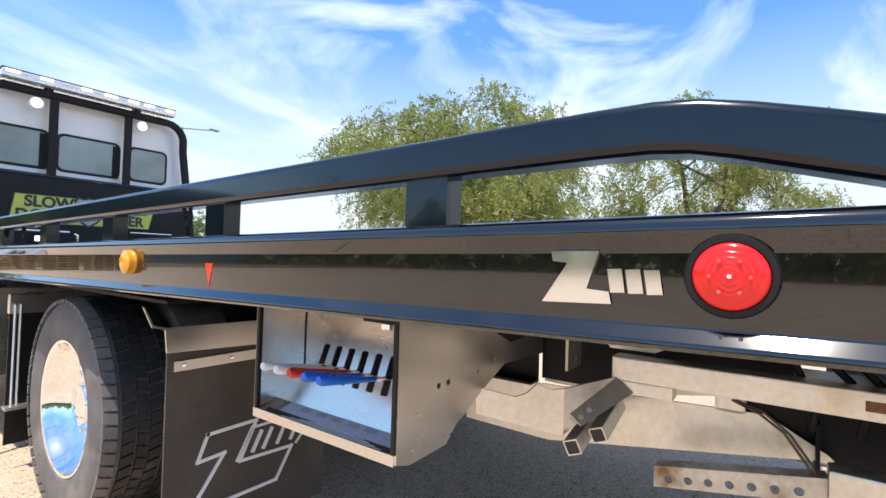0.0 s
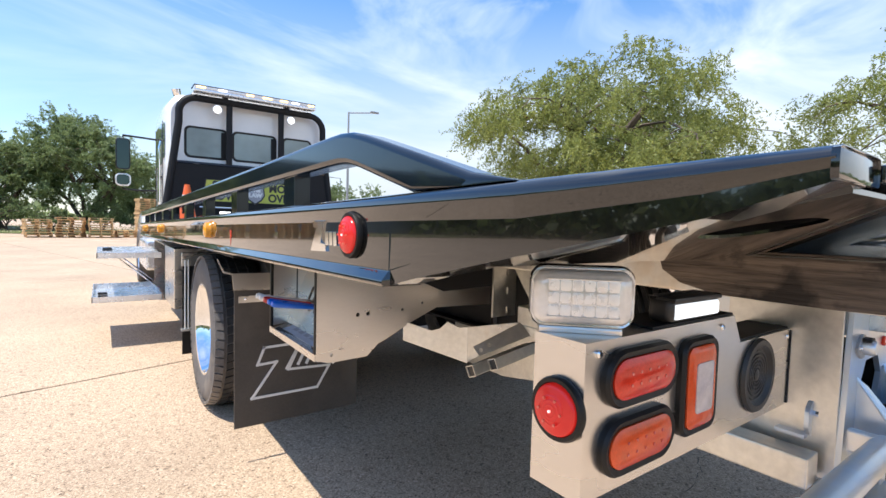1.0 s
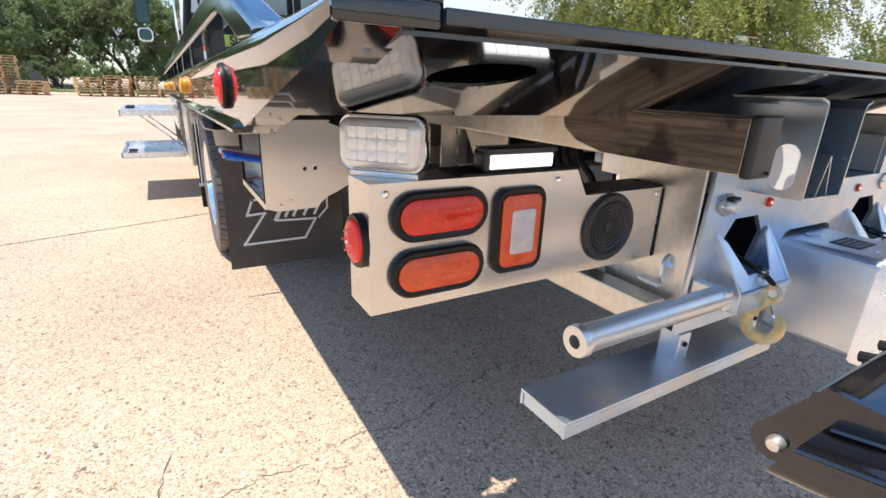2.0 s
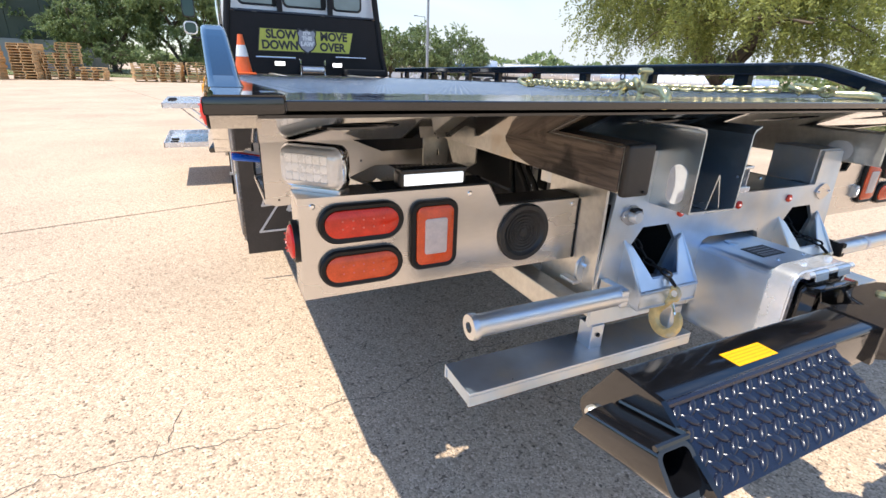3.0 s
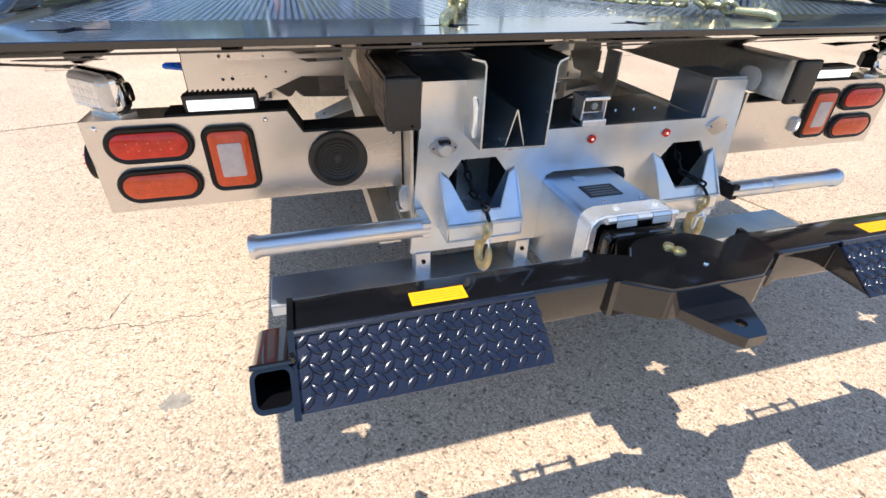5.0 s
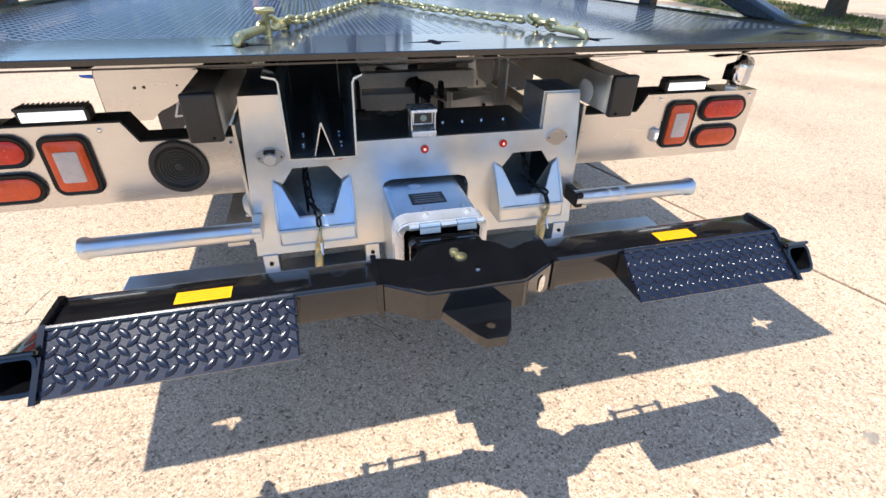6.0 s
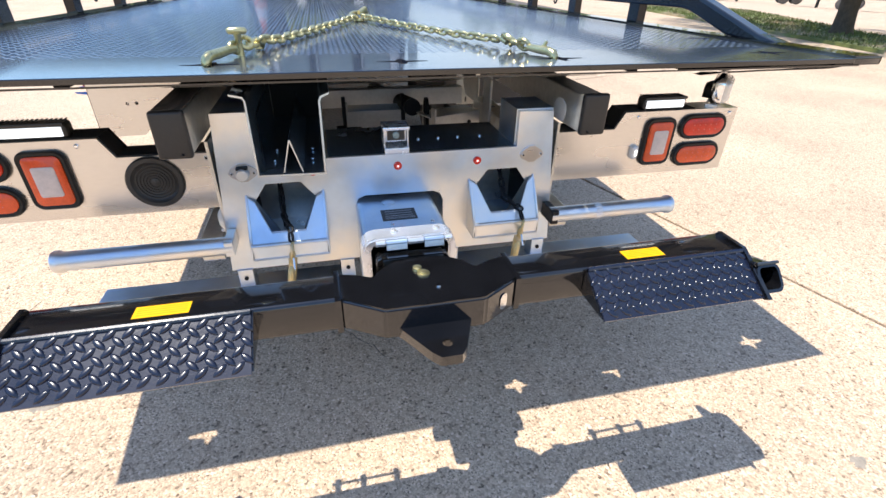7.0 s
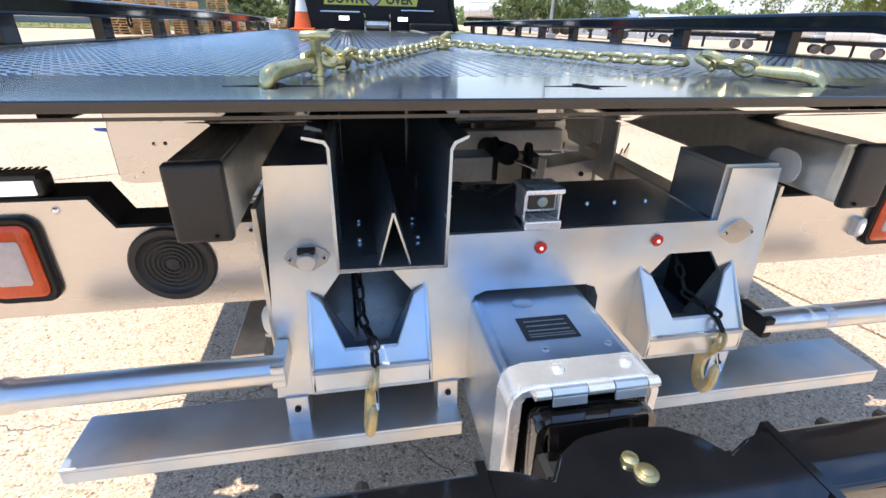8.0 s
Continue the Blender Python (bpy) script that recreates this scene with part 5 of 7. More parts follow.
# ---- control station, mud flap, wheels, tool box ----
def control_station(s):
    px = lambda x: x * -s
    side = [(-1.140, 0.962), (-1.140, 0.672), (-1.100, 0.660), (-0.970, 0.664), (-0.930, 0.700), (-0.900, 0.712), (-0.810, 0.757), (-0.700, 0.802), (-0.450, 0.795), (-0.450, 0.862), (-0.670, 0.856), (-0.840, 0.925), (-0.940, 0.962)]
    st = part("control_box", plate([(px(u), v) for u, v in side], [disc(px(-1.004), 0.801, 0.007, 10), disc(px(-0.968), 0.802, 0.007, 10), disc(px(-0.840), 0.805, 0.005, 8), disc(px(-0.760), 0.822, 0.005, 8), disc(px(-1.06), 0.70, 0.005, 8), disc(px(-1.09), 0.684, 0.005, 8)], 1.086, 1.092, XZ), STAIN, truck, "stainless steel control box with coloured levers")
    part("far_panel", plate([(px(u), v) for u, v in [(-1.140, 0.950), (-1.140, 0.690), (-0.90, 0.720), (-0.90, 0.950)]], [], 1.560, 1.566, XZ), STAIN, st)
    part("rear_panel", moved(plate([(1.092, -0.15), (1.560, -0.15), (1.560, 0.13), (1.092, 0.13)], [oval(1.205 + 0.046 * k, -0.035, 0.022, 0.090, 0.004, 2) for k in range(6)], -0.002, 0.002, YZ), Matrix.Translation((px(-1.02), 0, 0.84)) @ pose(0, 0, 0, 0, -s * 22, 0)), STAIN, st)
    part("latch", box(min(px(-1.075), px(-1.062)), max(px(-1.075), px(-1.062)), 1.115, 1.255, 0.932, 0.950, 0.004), MATTE, st, smooth=True)
    part("latch_keeper", box(min(px(-1.072), px(-1.058)), max(px(-1.072), px(-1.058)), 1.175, 1.200, 0.918, 0.932, 0.002), CHROME, st)
    part("panel_seam", box(min(px(-1.077), px(-1.073)), max(px(-1.077), px(-1.073)), 1.452, 1.456, 0.80, 0.95), MATTE, st)
    part("back_wall", box(min(px(-0.92), px(-0.915)), max(px(-0.92), px(-0.915)), 1.092, 1.56, 0.70, 0.955), MATTE, st)
    part("roof", box(min(px(-1.135), px(-0.91)), max(px(-1.135), px(-0.91)), 1.092, 1.56, 0.955, 0.961), STAIN, st)
    lay = lambda u, v, w: Vector((px(u), v, 0.676 + (u + 1.14) * 0.28 + w))
    part("decal_floor", plate([(-1.140, 1.092), (-0.99, 1.092), (-0.99, 1.56), (-1.140, 1.56)], [], 0.0, 0.004, lay), STAIN, st)
    part("decal", plate([(-1.110, 1.105), (-1.000, 1.105), (-1.000, 1.50), (-1.110, 1.50)], [], 0.0042, 0.0048, lay), PALEPRINT, st)
    part("decal_band", plate([(-1.134, 1.105), (-1.113, 1.105), (-1.113, 1.54), (-1.134, 1.54)], [], 0.0042, 0.0048, lay), INK, st)
    for k in range(5):
        part("print_bar", plate([(-1.131 + 0.004 * k, 1.12 + 0.02 * k), (-1.129 + 0.004 * k, 1.12 + 0.02 * k), (-1.129 + 0.004 * k, 1.50 - 0.03 * k), (-1.131 + 0.004 * k, 1.50 - 0.03 * k)], [], 0.0049, 0.0052, lay), WHITE, st)
        for j in range(3):
            y = 1.19 + 0.055 * k
            part("print_bar", plate([(-1.092 + 0.026 * j, y), (-1.078 + 0.026 * j, y), (-1.078 + 0.026 * j, y + 0.036), (-1.092 + 0.026 * j, y + 0.036)], [], 0.0049, 0.0052, lay), GREYINK, st)
    part("front_lip", plate([(px(-1.142), 0.668), (px(-1.142), 0.690), (px(-1.139), 0.690), (px(-1.139), 0.668)], [], 1.092, 1.566, XZ), STAIN, st)
    for y in (1.094, 1.555):
        part("edge_trim", box(min(px(-1.144), px(-1.132)), max(px(-1.144), px(-1.132)), y - 0.006, y + 0.006, 0.69, 0.955, 0.003), RUBBER, st)
    for k, m in enumerate((BLUEGRIP, BLUEGRIP, REDGRIP, WHITE, WHITE)):
        y = 1.205 + 0.046 * k
        yo = y + 0.004
        part("lever_rod", tube([(px(-1.00), y, 0.795), (px(-1.09), y + 0.002, 0.812)], 0.005, 8), CHROME, st, smooth=True)
        part("lever_grip", tube([(px(-1.08), y, 0.810), (px(-1.13), y, 0.818), (px(-1.205), yo, 0.830), (px(-1.228), yo, 0.834), (px(-1.236), yo, 0.835)], [0.0055, 0.0075, 0.0105, 0.0115, 0.008] if k < 4 else [0.005, 0.005, 0.006, 0.011, 0.008], 10), m, st, smooth=True)


def rear_wheel(s):
    """Dual wheel; outer tyre with tread blocks and a polished deep-dish rim."""
    at = (0, 2.80, 0.443)
    wh = part("rear_wheel", turned([(0.16, s * 0.70), (0.20, s * 0.96), (0.16, s * 1.00), (0.002, s * 1.00)], at, "x", 40), MATTE, truck, "chromed dual rear wheel", True)
    for x_out, x_in in ((1.188, 0.935), (0.895, 0.645)):
        w = x_out - x_in
        prof = [(0.262, x_in + 0.02), (0.275, x_in), (0.34, x_in - 0.008), (0.405, x_in + 0.005), (0.430, x_in + 0.022), (0.433, x_in + 0.05), (0.433, x_out - 0.05), (0.430, x_out - 0.022), (0.405, x_out - 0.005), (0.37, x_out + 0.004), (0.33, x_out + 0.005), (0.275, x_out - 0.004), (0.262, x_out - 0.02)]
        part("tyre", turned([(r, s * x) for r, x in prof], at, "x", 64, False), TYREDUST, wh, "worn dusty black truck tyre", True)
        if x_out > 1:
            vs, shoulder = bmesh.new(), bmesh.new()
            n = 58
            for row, (u0, u1) in enumerate(((0.0, 0.048), (0.058, 0.103), (0.111, 0.145), (0.153, 0.196), (0.212, 0.254))):
                for k in range(n):
                    a = 2 * math.pi * (k + 0.5 * (row % 2)) / n
                    b = box(-0.5, 0.5, -0.5, 0.5, 0, 1)
                    edge = row in (0, 4)
                    for v in b.verts:
                        u = (u0 + u1) / 2 + v.co.x * (u1 - u0)
                        aa = a + v.co.y * (2 * math.pi / n) * 0.80 + 0.02 * (v.co.x if row % 2 else -v.co.x)
                        drop = 0.012 if edge and ((row == 0) == (v.co.x < 0)) else 0.0
                        r = 0.428 - drop + v.co.z * 0.015
                        v.co = (s * (x_in + u), at[1] + r * math.cos(aa), at[2] + r * math.sin(aa))
                    (shoulder if row == 4 else vs).from_mesh(_as_mesh(b))
            part("tread", vs, TREAD, wh)
            part("tread_shoulder", shoulder, TYREDUST, wh)
    bowl = [(0.262, 1.170), (0.270, 1.176), (0.268, 1.182), (0.257, 1.180), (0.249, 1.168), (0.242, 1.150), (0.229, 1.129), (0.211, 1.107), (0.190, 1.086), (0.167, 1.067), (0.142, 1.051), (0.116, 1.040)]
    part("rim", turned([(r, s * x) for r, x in bowl], at, "x", 56, False), CHROME, wh, "polished deep-dish rim", True)
    part("hub", turned([(r, s * x) for r, x in ((0.118, 1.034), (0.116, 1.072), (0.108, 1.082), (0.094, 1.084), (0.090, 1.118), (0.080, 1.130), (0.055, 1.135), (0.050, 1.129), (0.002, 1.129))], at, "x", 40), CHROME, wh, "chromed hub cover", True)
    for k in range(10):
        a = 2 * math.pi * (k + 0.3) / 10
        part("lug_nut", turned([(0.017, s * 1.045), (0.017, s * 1.066), (0.014, s * 1.070), (0.013, s * 1.096), (0.006, s * 1.102)], (0, at[1] + 0.146 * math.cos(a), at[2] + 0.146 * math.sin(a)), "x", 10), CHROME, wh, smooth=True)


def _as_mesh(bm):
    me = bpy.data.meshes.new("tmp")
    bm.to_mesh(me)
    bm.free()
    return me


def mud_flap(s):
    px = lambda x: x * -s
    fl = part("mud_flap", plate([(px(u), v) for u, v in [(-1.191, 0.165), (-0.605, 0.165), (-0.605, 0.76), (-1.195, 0.785), (-1.193, 0.45)]], [], 1.916, 1.924, XZ), FLAPRUBBER, truck, "black rubber mud flap with a white outlined emblem")
    part("clamp_strip", plate([(px(u), v) for u, v in [(-1.178, 0.728), (-0.62, 0.728), (-0.62, 0.762), (-1.178, 0.757)]], [], 1.909, 1.915, XZ), STAIN, fl)
    for x in (-1.15, -1.0, -0.85, -0.70):
        screw(fl, px(x), 1.909, 0.744)
    fd = part("fender_plate", plate([(px(u), v) for u, v in [(-1.198, 0.785), (-0.60, 0.765), (-0.60, 0.852), (-1.200, 0.858), (-1.236, 0.868), (-1.262, 0.922), (-1.266, 0.922), (-1.240, 0.862), (-1.205, 0.852)]], [], 1.912, 1.918, XZ), STAIN, truck)
    part("fender_top", box(min(px(-1.2), px(-0.6)), max(px(-1.2), px(-0.6)), 1.92, 3.5, 0.925, 0.935), MATTE, fd)
    # emblem: a slanted outline with bars, as thin raised strips
    e = bmesh.new()
    def stroke(p, q, w=0.011):
        lift = 0.0002 * (len(e.faces) % 7)
        p, q = Vector(p), Vector(q)
        d = (q - p).normalized() * w / 2
        nn = Vector((-d.y, d.x))
        merge(e, plate([(px(v.x), v.y) for v in (p - d - nn, q + d - nn, q + d + nn, p - d + nn)], [], 1.9125 - lift, 1.9158, XZ))
    ring = [(-1.066, 0.516), (-0.90, 0.52), (-0.955, 0.400), (-0.755, 0.392), (-0.815, 0.292), (-1.118, 0.290), (-1.010, 0.445), (-1.095, 0.440)]
    for a, b in zip(ring, ring[1:] + ring[:1]):
        stroke(a, b)
    band = [(-0.965, 0.405), (-0.915, 0.498), (-0.690, 0.500), (-0.690, 0.445), (-0.735, 0.398)]
    for a, b in zip(band, band[1:]):
        stroke(a, b, 0.009)
    for x in (-0.895, -0.855, -0.80, -0.745):
        stroke((x - 0.014, 0.42), (x + 0.014, 0.475), 0.013)
    part("emblem", e, WHITE, fl, "white outlined emblem of plain slanted shapes")
    # guard ahead of the wheel
    g = part("front_guard", box(min(px(-1.2), px(-0.62)), max(px(-1.2), px(-0.62)), 3.52, 3.53, 0.12, 0.76), RUBBER, truck)
    part("guard_strip", box(min(px(-1.205), px(-0.62)), max(px(-1.205), px(-0.62)), 3.505, 3.54, 0.755, 0.85, 0.003), STAIN, g)
    for x in (-1.185, -1.165):
        part("guard_rod", tube([(px(x), 3.49, 0.31), (px(x), 3.49, 0.80)], 0.006, 8), GALV, g)
    part("guard_foot", box(min(px(-1.21), px(-1.05)), max(px(-1.21), px(-1.05)), 3.47, 3.535, 0.295, 0.31), GALV, g)


def tray_door(parent, x0, x1, y0, y1, z, up):
    """A shallow pressed door lying flat: sheet with a raised rim, stiffener and latch."""
    d = part("tool_door", box(x0, x1, y0, y1, z - 0.004, z + 0.004, 0.002), ALU, parent, "open bright aluminium tool box door")
    h = 0.045 * up
    for a in ((x0, x0 + 0.008, y0, y1), (x1 - 0.008, x1, y0, y1), (x0, x1, y0, y0 + 0.008), (x0, x1, y1 - 0.008, y1)):
        part("door_rim", box(*a, min(z, z + h), max(z, z + h), 0.001), ALU, parent)
    part("stiffener", box(x0 + 0.18, x1 - 0.02, y0 + 0.12, y1 - 0.12, z, z + 0.012, 0.005), ALU, parent)
    for y in (y0 + 0.25, y0 + 0.45):
        part("latch", box(x0 + 0.04, x0 + 0.11, y, y + 0.06, z + 0.004, z + 0.02, 0.006), MATTE, parent, smooth=True)


for s in (-1, 1):
    if s < 0:
        control_station(s)
    rear_wheel(s)
    mud_flap(s)

tool = part("tool_box", box(-1.222, -0.62, 3.80, 4.45, 0.40, 0.865, 0.006), STAIN, truck, "stainless steel tool box with its doors folded open")
for a in ((-1.222, -0.62, 4.45, 5.46, 0.40, 0.408), (-1.222, -0.62, 4.45, 5.46, 0.857, 0.865), (-1.222, -0.62, 5.45, 5.46, 0.408, 0.857), (-0.63, -0.62, 4.45, 5.45, 0.408, 0.857)):
    part("tool_box_wall", box(*a), STAIN, tool)
part("door_seal", box(-1.226, -1.222, 4.44, 4.46, 0.40, 0.865), RUBBER, tool)
tray_door(tool, -1.70, -1.235, 4.50, 5.45, 0.79, -1)
tray_door(tool, -1.735, -1.235, 4.48, 5.46, 0.385, 1)
part("stored_crate", box(-1.15, -0.75, 4.55, 4.95, 0.41, 0.58, 0.02), REDGRIP, tool, "orange-red crate in the tool box")
part("stored_case", box(-1.12, -0.75, 5.02, 5.35, 0.41, 0.66, 0.02), MATTE, tool)
for y in (4.62, 5.33):
    part("gas_strut", tube([(-1.24, y, 0.46), (-1.60, y, 0.78)], 0.007, 8), CHROME, tool)
part("underbody_box", box(0.62, 1.222, 5.45, 6.0, 0.42, 0.86, 0.01), STAIN, truck)

# ---- cab, headboard and light bar ----
HX, HY = 0.05, 6.50
cab = part("cab", loft([[Vector((HX + x, y, z)) for x, z in oval(0, 1.60 + dz, 2.10 - dw, 1.86 + dh, 0.22, 5)] for y, dw, dz, dh in ((6.64, 0.10, 0.06, 0.08), (6.70, 0.02, 0.07, 0.16), (7.3, 0.0, 0.09, 0.20), (8.15, 0.02, 0.09, 0.20), (8.55, 0.10, 0.02, 0.04))]), WHITEPAINT, truck, "white truck cab", True)
for x0, x1 in ((-0.84, -0.345), (-0.27, 0.295), (0.40, 0.80)):
    cx = HX + (x0 + x1) / 2
    part("rear_window", loft([[XZ(*p, 6.642) for p in oval(cx, 2.085, x1 - x0 + 0.03, 0.41, 0.07)], [XZ(*p, 6.630) for p in oval(cx, 2.085, x1 - x0 + 0.02, 0.40, 0.07)], [XZ(*p, 6.634) for p in oval(cx, 2.085, x1 - x0 - 0.03, 0.35, 0.05)]]), RUBBER, cab, smooth=True)
    part("pane", plate(oval(cx, 2.085, x1 - x0 - 0.028, 0.352, 0.05), [], 6.631, 6.6335, XZ), GLASSDARK, cab, "tinted rear window pane")
for x in (-0.385, 0.262):
    part("sliding_frame", box(HX + x - 0.035, HX + x + 0.03, 6.622, 6.632, 1.885, 2.245, 0.003), RUBBER, cab)
for k in range(5):
    part("pressed_rib", box(-0.72 + 0.32 * k, -0.52 + 0.32 * k, 6.634, 6.650, 1.80, 1.83, 0.008), WHITEPAINT, cab)
part("side_window", plate(oval(7.55, 2.08, 0.85, 0.55, 0.08), [], -1.008, -1.000, YZ), GLASSDARK, cab)
part("quarter_window", plate(oval(6.93, 2.10, 0.20, 0.46, 0.06), [], -1.004, -0.998, YZ), GLASSDARK, cab)
for y in (7.08, 8.05):
    part("door_gap", box(-1.0045, -0.998, y, y + 0.008, 1.05, 2.38), MATTE, cab)
part("door_handle", box(-1.03, -1.0, 7.18, 7.36, 1.62, 1.66, 0.01), MATTE, cab)
part("grab_rail", tube([(-1.03, 7.0, 1.2), (-1.05, 7.0, 1.3), (-1.05, 7.0, 2.0), (-1.03, 7.0, 2.1)], 0.013, 8), CHROME, cab)
hood = part("hood", loft([[Vector((HX + x, y, z)) for x, z in oval(0, c, w, h, 0.16, 5)] for y, c, w, h in ((8.5, 1.15, 2.0, 0.95), (9.2, 1.10, 1.9, 0.85), (10.0, 1.0, 1.7, 0.75), (10.15, 0.97, 1.5, 0.6))]), WHITEPAINT, truck, "white bonnet", True)
for s in (-1, 1):
    part("front_fender", loft([[Vector((HX + s * x, y, z)) for x, z in ((0.80, c), (1.16, c), (1.19, c - 0.05), (1.19, lo), (0.80, lo))] for y, c, lo in ((8.45, 0.90, 0.55), (8.75, 1.12, 0.80), (9.25, 1.18, 1.0), (9.75, 1.08, 0.80), (10.0, 0.85, 0.55))]), WHITEPAINT, hood, smooth=True)
    w = part("front_wheel", turned([(0.23, s * 0.98), (0.25, s * 0.93), (0.42, s * 0.92), (0.443, s * 0.96), (0.443, s * 1.14), (0.42, s * 1.17), (0.26, s * 1.165), (0.24, s * 1.14), (0.14, s * 1.10), (0.002, s * 1.12)], (0, 9.25, 0.443), "x", 40), TYRE, truck, smooth=True)
    part("rim", turned([(0.245, s * 1.155), (0.23, s * 1.12), (0.14, s * 1.11), (0.09, s * 1.15), (0.002, s * 1.16)], (0, 9.25, 0.443), "x", 32, False), CHROME, w, smooth=True)
    part("cab_step", box(min(s * 0.75, s * 1.2), max(s * 0.75, s * 1.2), 7.0, 8.3, 0.40, 0.78, 0.03), ALU, truck)
    # mirrors on their arms
    mx = s * 1.41 + (0 if s < 0 else HX)
    mi = part("door_mirror", loft([[Vector((mx + x, y, z)) for x, z in oval(0, 2.00, w_, h_, 0.05)] for y, w_, h_ in ((8.06, 0.17, 0.44), (8.02, 0.178, 0.45), (8.00, 0.164, 0.435))]), MATTE, truck, "black door mirror on an arm", True)
    part("mirror_glass", plate(oval(mx, 2.00, 0.150, 0.42, 0.04), [], 7.996, 7.999, XZ), MIRROR, mi)
    part("spot_mirror", loft([[Vector((mx + x, y, z)) for x, z in oval(0, 1.63, w_, h_, 0.06)] for y, w_, h_ in ((8.06, 0.17, 0.16), (8.02, 0.19, 0.18), (8.00, 0.18, 0.17))]), WHITEPAINT, mi, smooth=True)
    part("spot_glass", plate(oval(mx, 1.63, 0.155, 0.145, 0.05), [], 7.996, 7.999, XZ), MIRROR, mi)
    part("mirror_arm", tube([(mx, 8.05, 2.24), (mx, 8.05, 2.27), (s * 1.2, 8.1, 2.27), (s * 0.98, 8.1, 2.26)], 0.014, 8), MATTE, mi, smooth=True)
    part("mirror_arm", tube([(mx, 8.05, 1.52), (mx, 8.05, 1.50), (s * 1.2, 8.1, 1.49), (s * 0.98, 8.1, 1.50)], 0.014, 8), MATTE, mi, smooth=True)
part("exhaust_tip", tube([(HX - 0.91, 6.78, 2.50), (HX - 0.91, 6.78, 2.66), (HX - 0.93, 6.76, 2.75)], [0.05, 0.05, 0.055], 14), CHROME, truck, "chrome exhaust tip behind the cab", True)


def arch_path():
    pts = [(HX - 1.13, HY, 1.03), (HX - 1.06, HY, 1.30), (HX - 0.93, HY, 2.30)]
    pts += [(HX - 0.73 - 0.20 * math.cos(t), HY, 2.42 + 0.20 * math.sin(t)) for t in np.linspace(0.15, math.pi / 2, 6)]
    right = [(2 * HX - x, y, z) for x, y, z in reversed(pts)]
    return pts + right


head = part("headboard", tube(arch_path(), 0.044, 10), MATTE, truck, "black steel headboard frame behind the cab", True)
part("headboard_panel", plate([(HX - 1.10, 1.03), (HX + 1.10, 1.03), (HX + 0.995, 1.80), (HX - 0.995, 1.80)], [], HY - 0.01, HY + 0.005, XZ), MATTE, head, "matte black headboard panel")
part("panel_rail", tube([(HX - 0.99, HY, 1.80), (HX + 0.99, HY, 1.80)], 0.022, 8), BLACK, head, smooth=True)
for x in (-0.345, 0.325):
    part("upright", box(HX + x - 0.036, HX + x + 0.036, HY - 0.02, HY + 0.02, 1.80, 2.62, 0.006), MATTE, head)
for x in (-0.474, 0.472):
    ll = part("flood_lamp", turned([(0.06, 0.0), (0.06, -0.03), (0.052, -0.034)], (HX - 0.024 + x, HY - 0.02, 2.502), "y", 20), WHITEPAINT, head, smooth=True)
    part("flood_lens", turned([(0.052, -0.030), (0.040, -0.038), (0.002, -0.04)], (HX - 0.024 + x, HY - 0.02, 2.502), "y", 20), LED, head, "lit round flood lamp", True)
bar = part("light_bar", box(HX - 0.78, HX + 0.77, HY - 0.14, HY + 0.14, 2.675, 2.715, 0.012), ALU, truck, "roof light bar with amber and white LEDs", True)
part("bar_lens", box(HX - 0.775, HX + 0.765, HY - 0.135, HY + 0.135, 2.712, 2.752, 0.015), CLEARLENS, bar, smooth=True)
part("bar_cap", box(HX - 0.78, HX + 0.77, HY - 0.13, HY + 0.13, 2.750, 2.762, 0.006), MATTE, bar)
for x, w_, m in ((-0.70, 0.10, AMBERLED), (-0.45, 0.10, LED), (-0.12, 0.09, AMBERLED), (0.10, 0.12, AMBERLED), (0.32, 0.10, AMBERLED), (0.48, 0.10, LED), (0.70, 0.08, AMBERLED)):
    part("led_module", box(HX + x - w_ / 2, HX + x + w_ / 2, HY - 0.145, HY - 0.136, 2.718, 2.742, 0.003), m, bar)
for x in (-0.4, 0.4):
    part("bar_foot", box(HX + x - 0.03, HX + x + 0.03, HY - 0.05, HY + 0.05, 2.60, 2.68, 0.004), MATTE, bar)

# sign on the headboard: readable words in the built-in font
SX, SY = 0.032, 6.478
sign = part("warning_sign", plate([(SX - 0.60, 1.600), (SX + 0.645, 1.600), (SX + 0.585, 1.330), (SX - 0.640, 1.330)], [], SY, SY + 0.006, XZ), LIME, truck, "lime reflective slow down move over sign")
part("sign_border", plate([(SX - 0.612, 1.608), (SX + 0.655, 1.608), (SX + 0.592, 1.322), (SX - 0.652, 1.322)], [[(SX - 0.600, 1.600), (SX + 0.645, 1.600), (SX + 0.585, 1.330), (SX - 0.640, 1.330)]], SY, SY + 0.006, XZ), INK, sign)


def words(text, x, z, size, y, parent, material, squeeze=1.0):
    cu = bpy.data.curves.new("lettering", "FONT")
    cu.body, cu.size, cu.extrude, cu.align_x, cu.align_y, cu.offset = text, size, 0.0008, "CENTER", "CENTER", 0.006
    cu.materials.append(material)
    ob = new("lettering", cu)
    ob.parent = parent
    ob.matrix_basis = pose(x, y, z, 90) @ Matrix.Diagonal((squeeze, 1, 1, 1))
    return ob


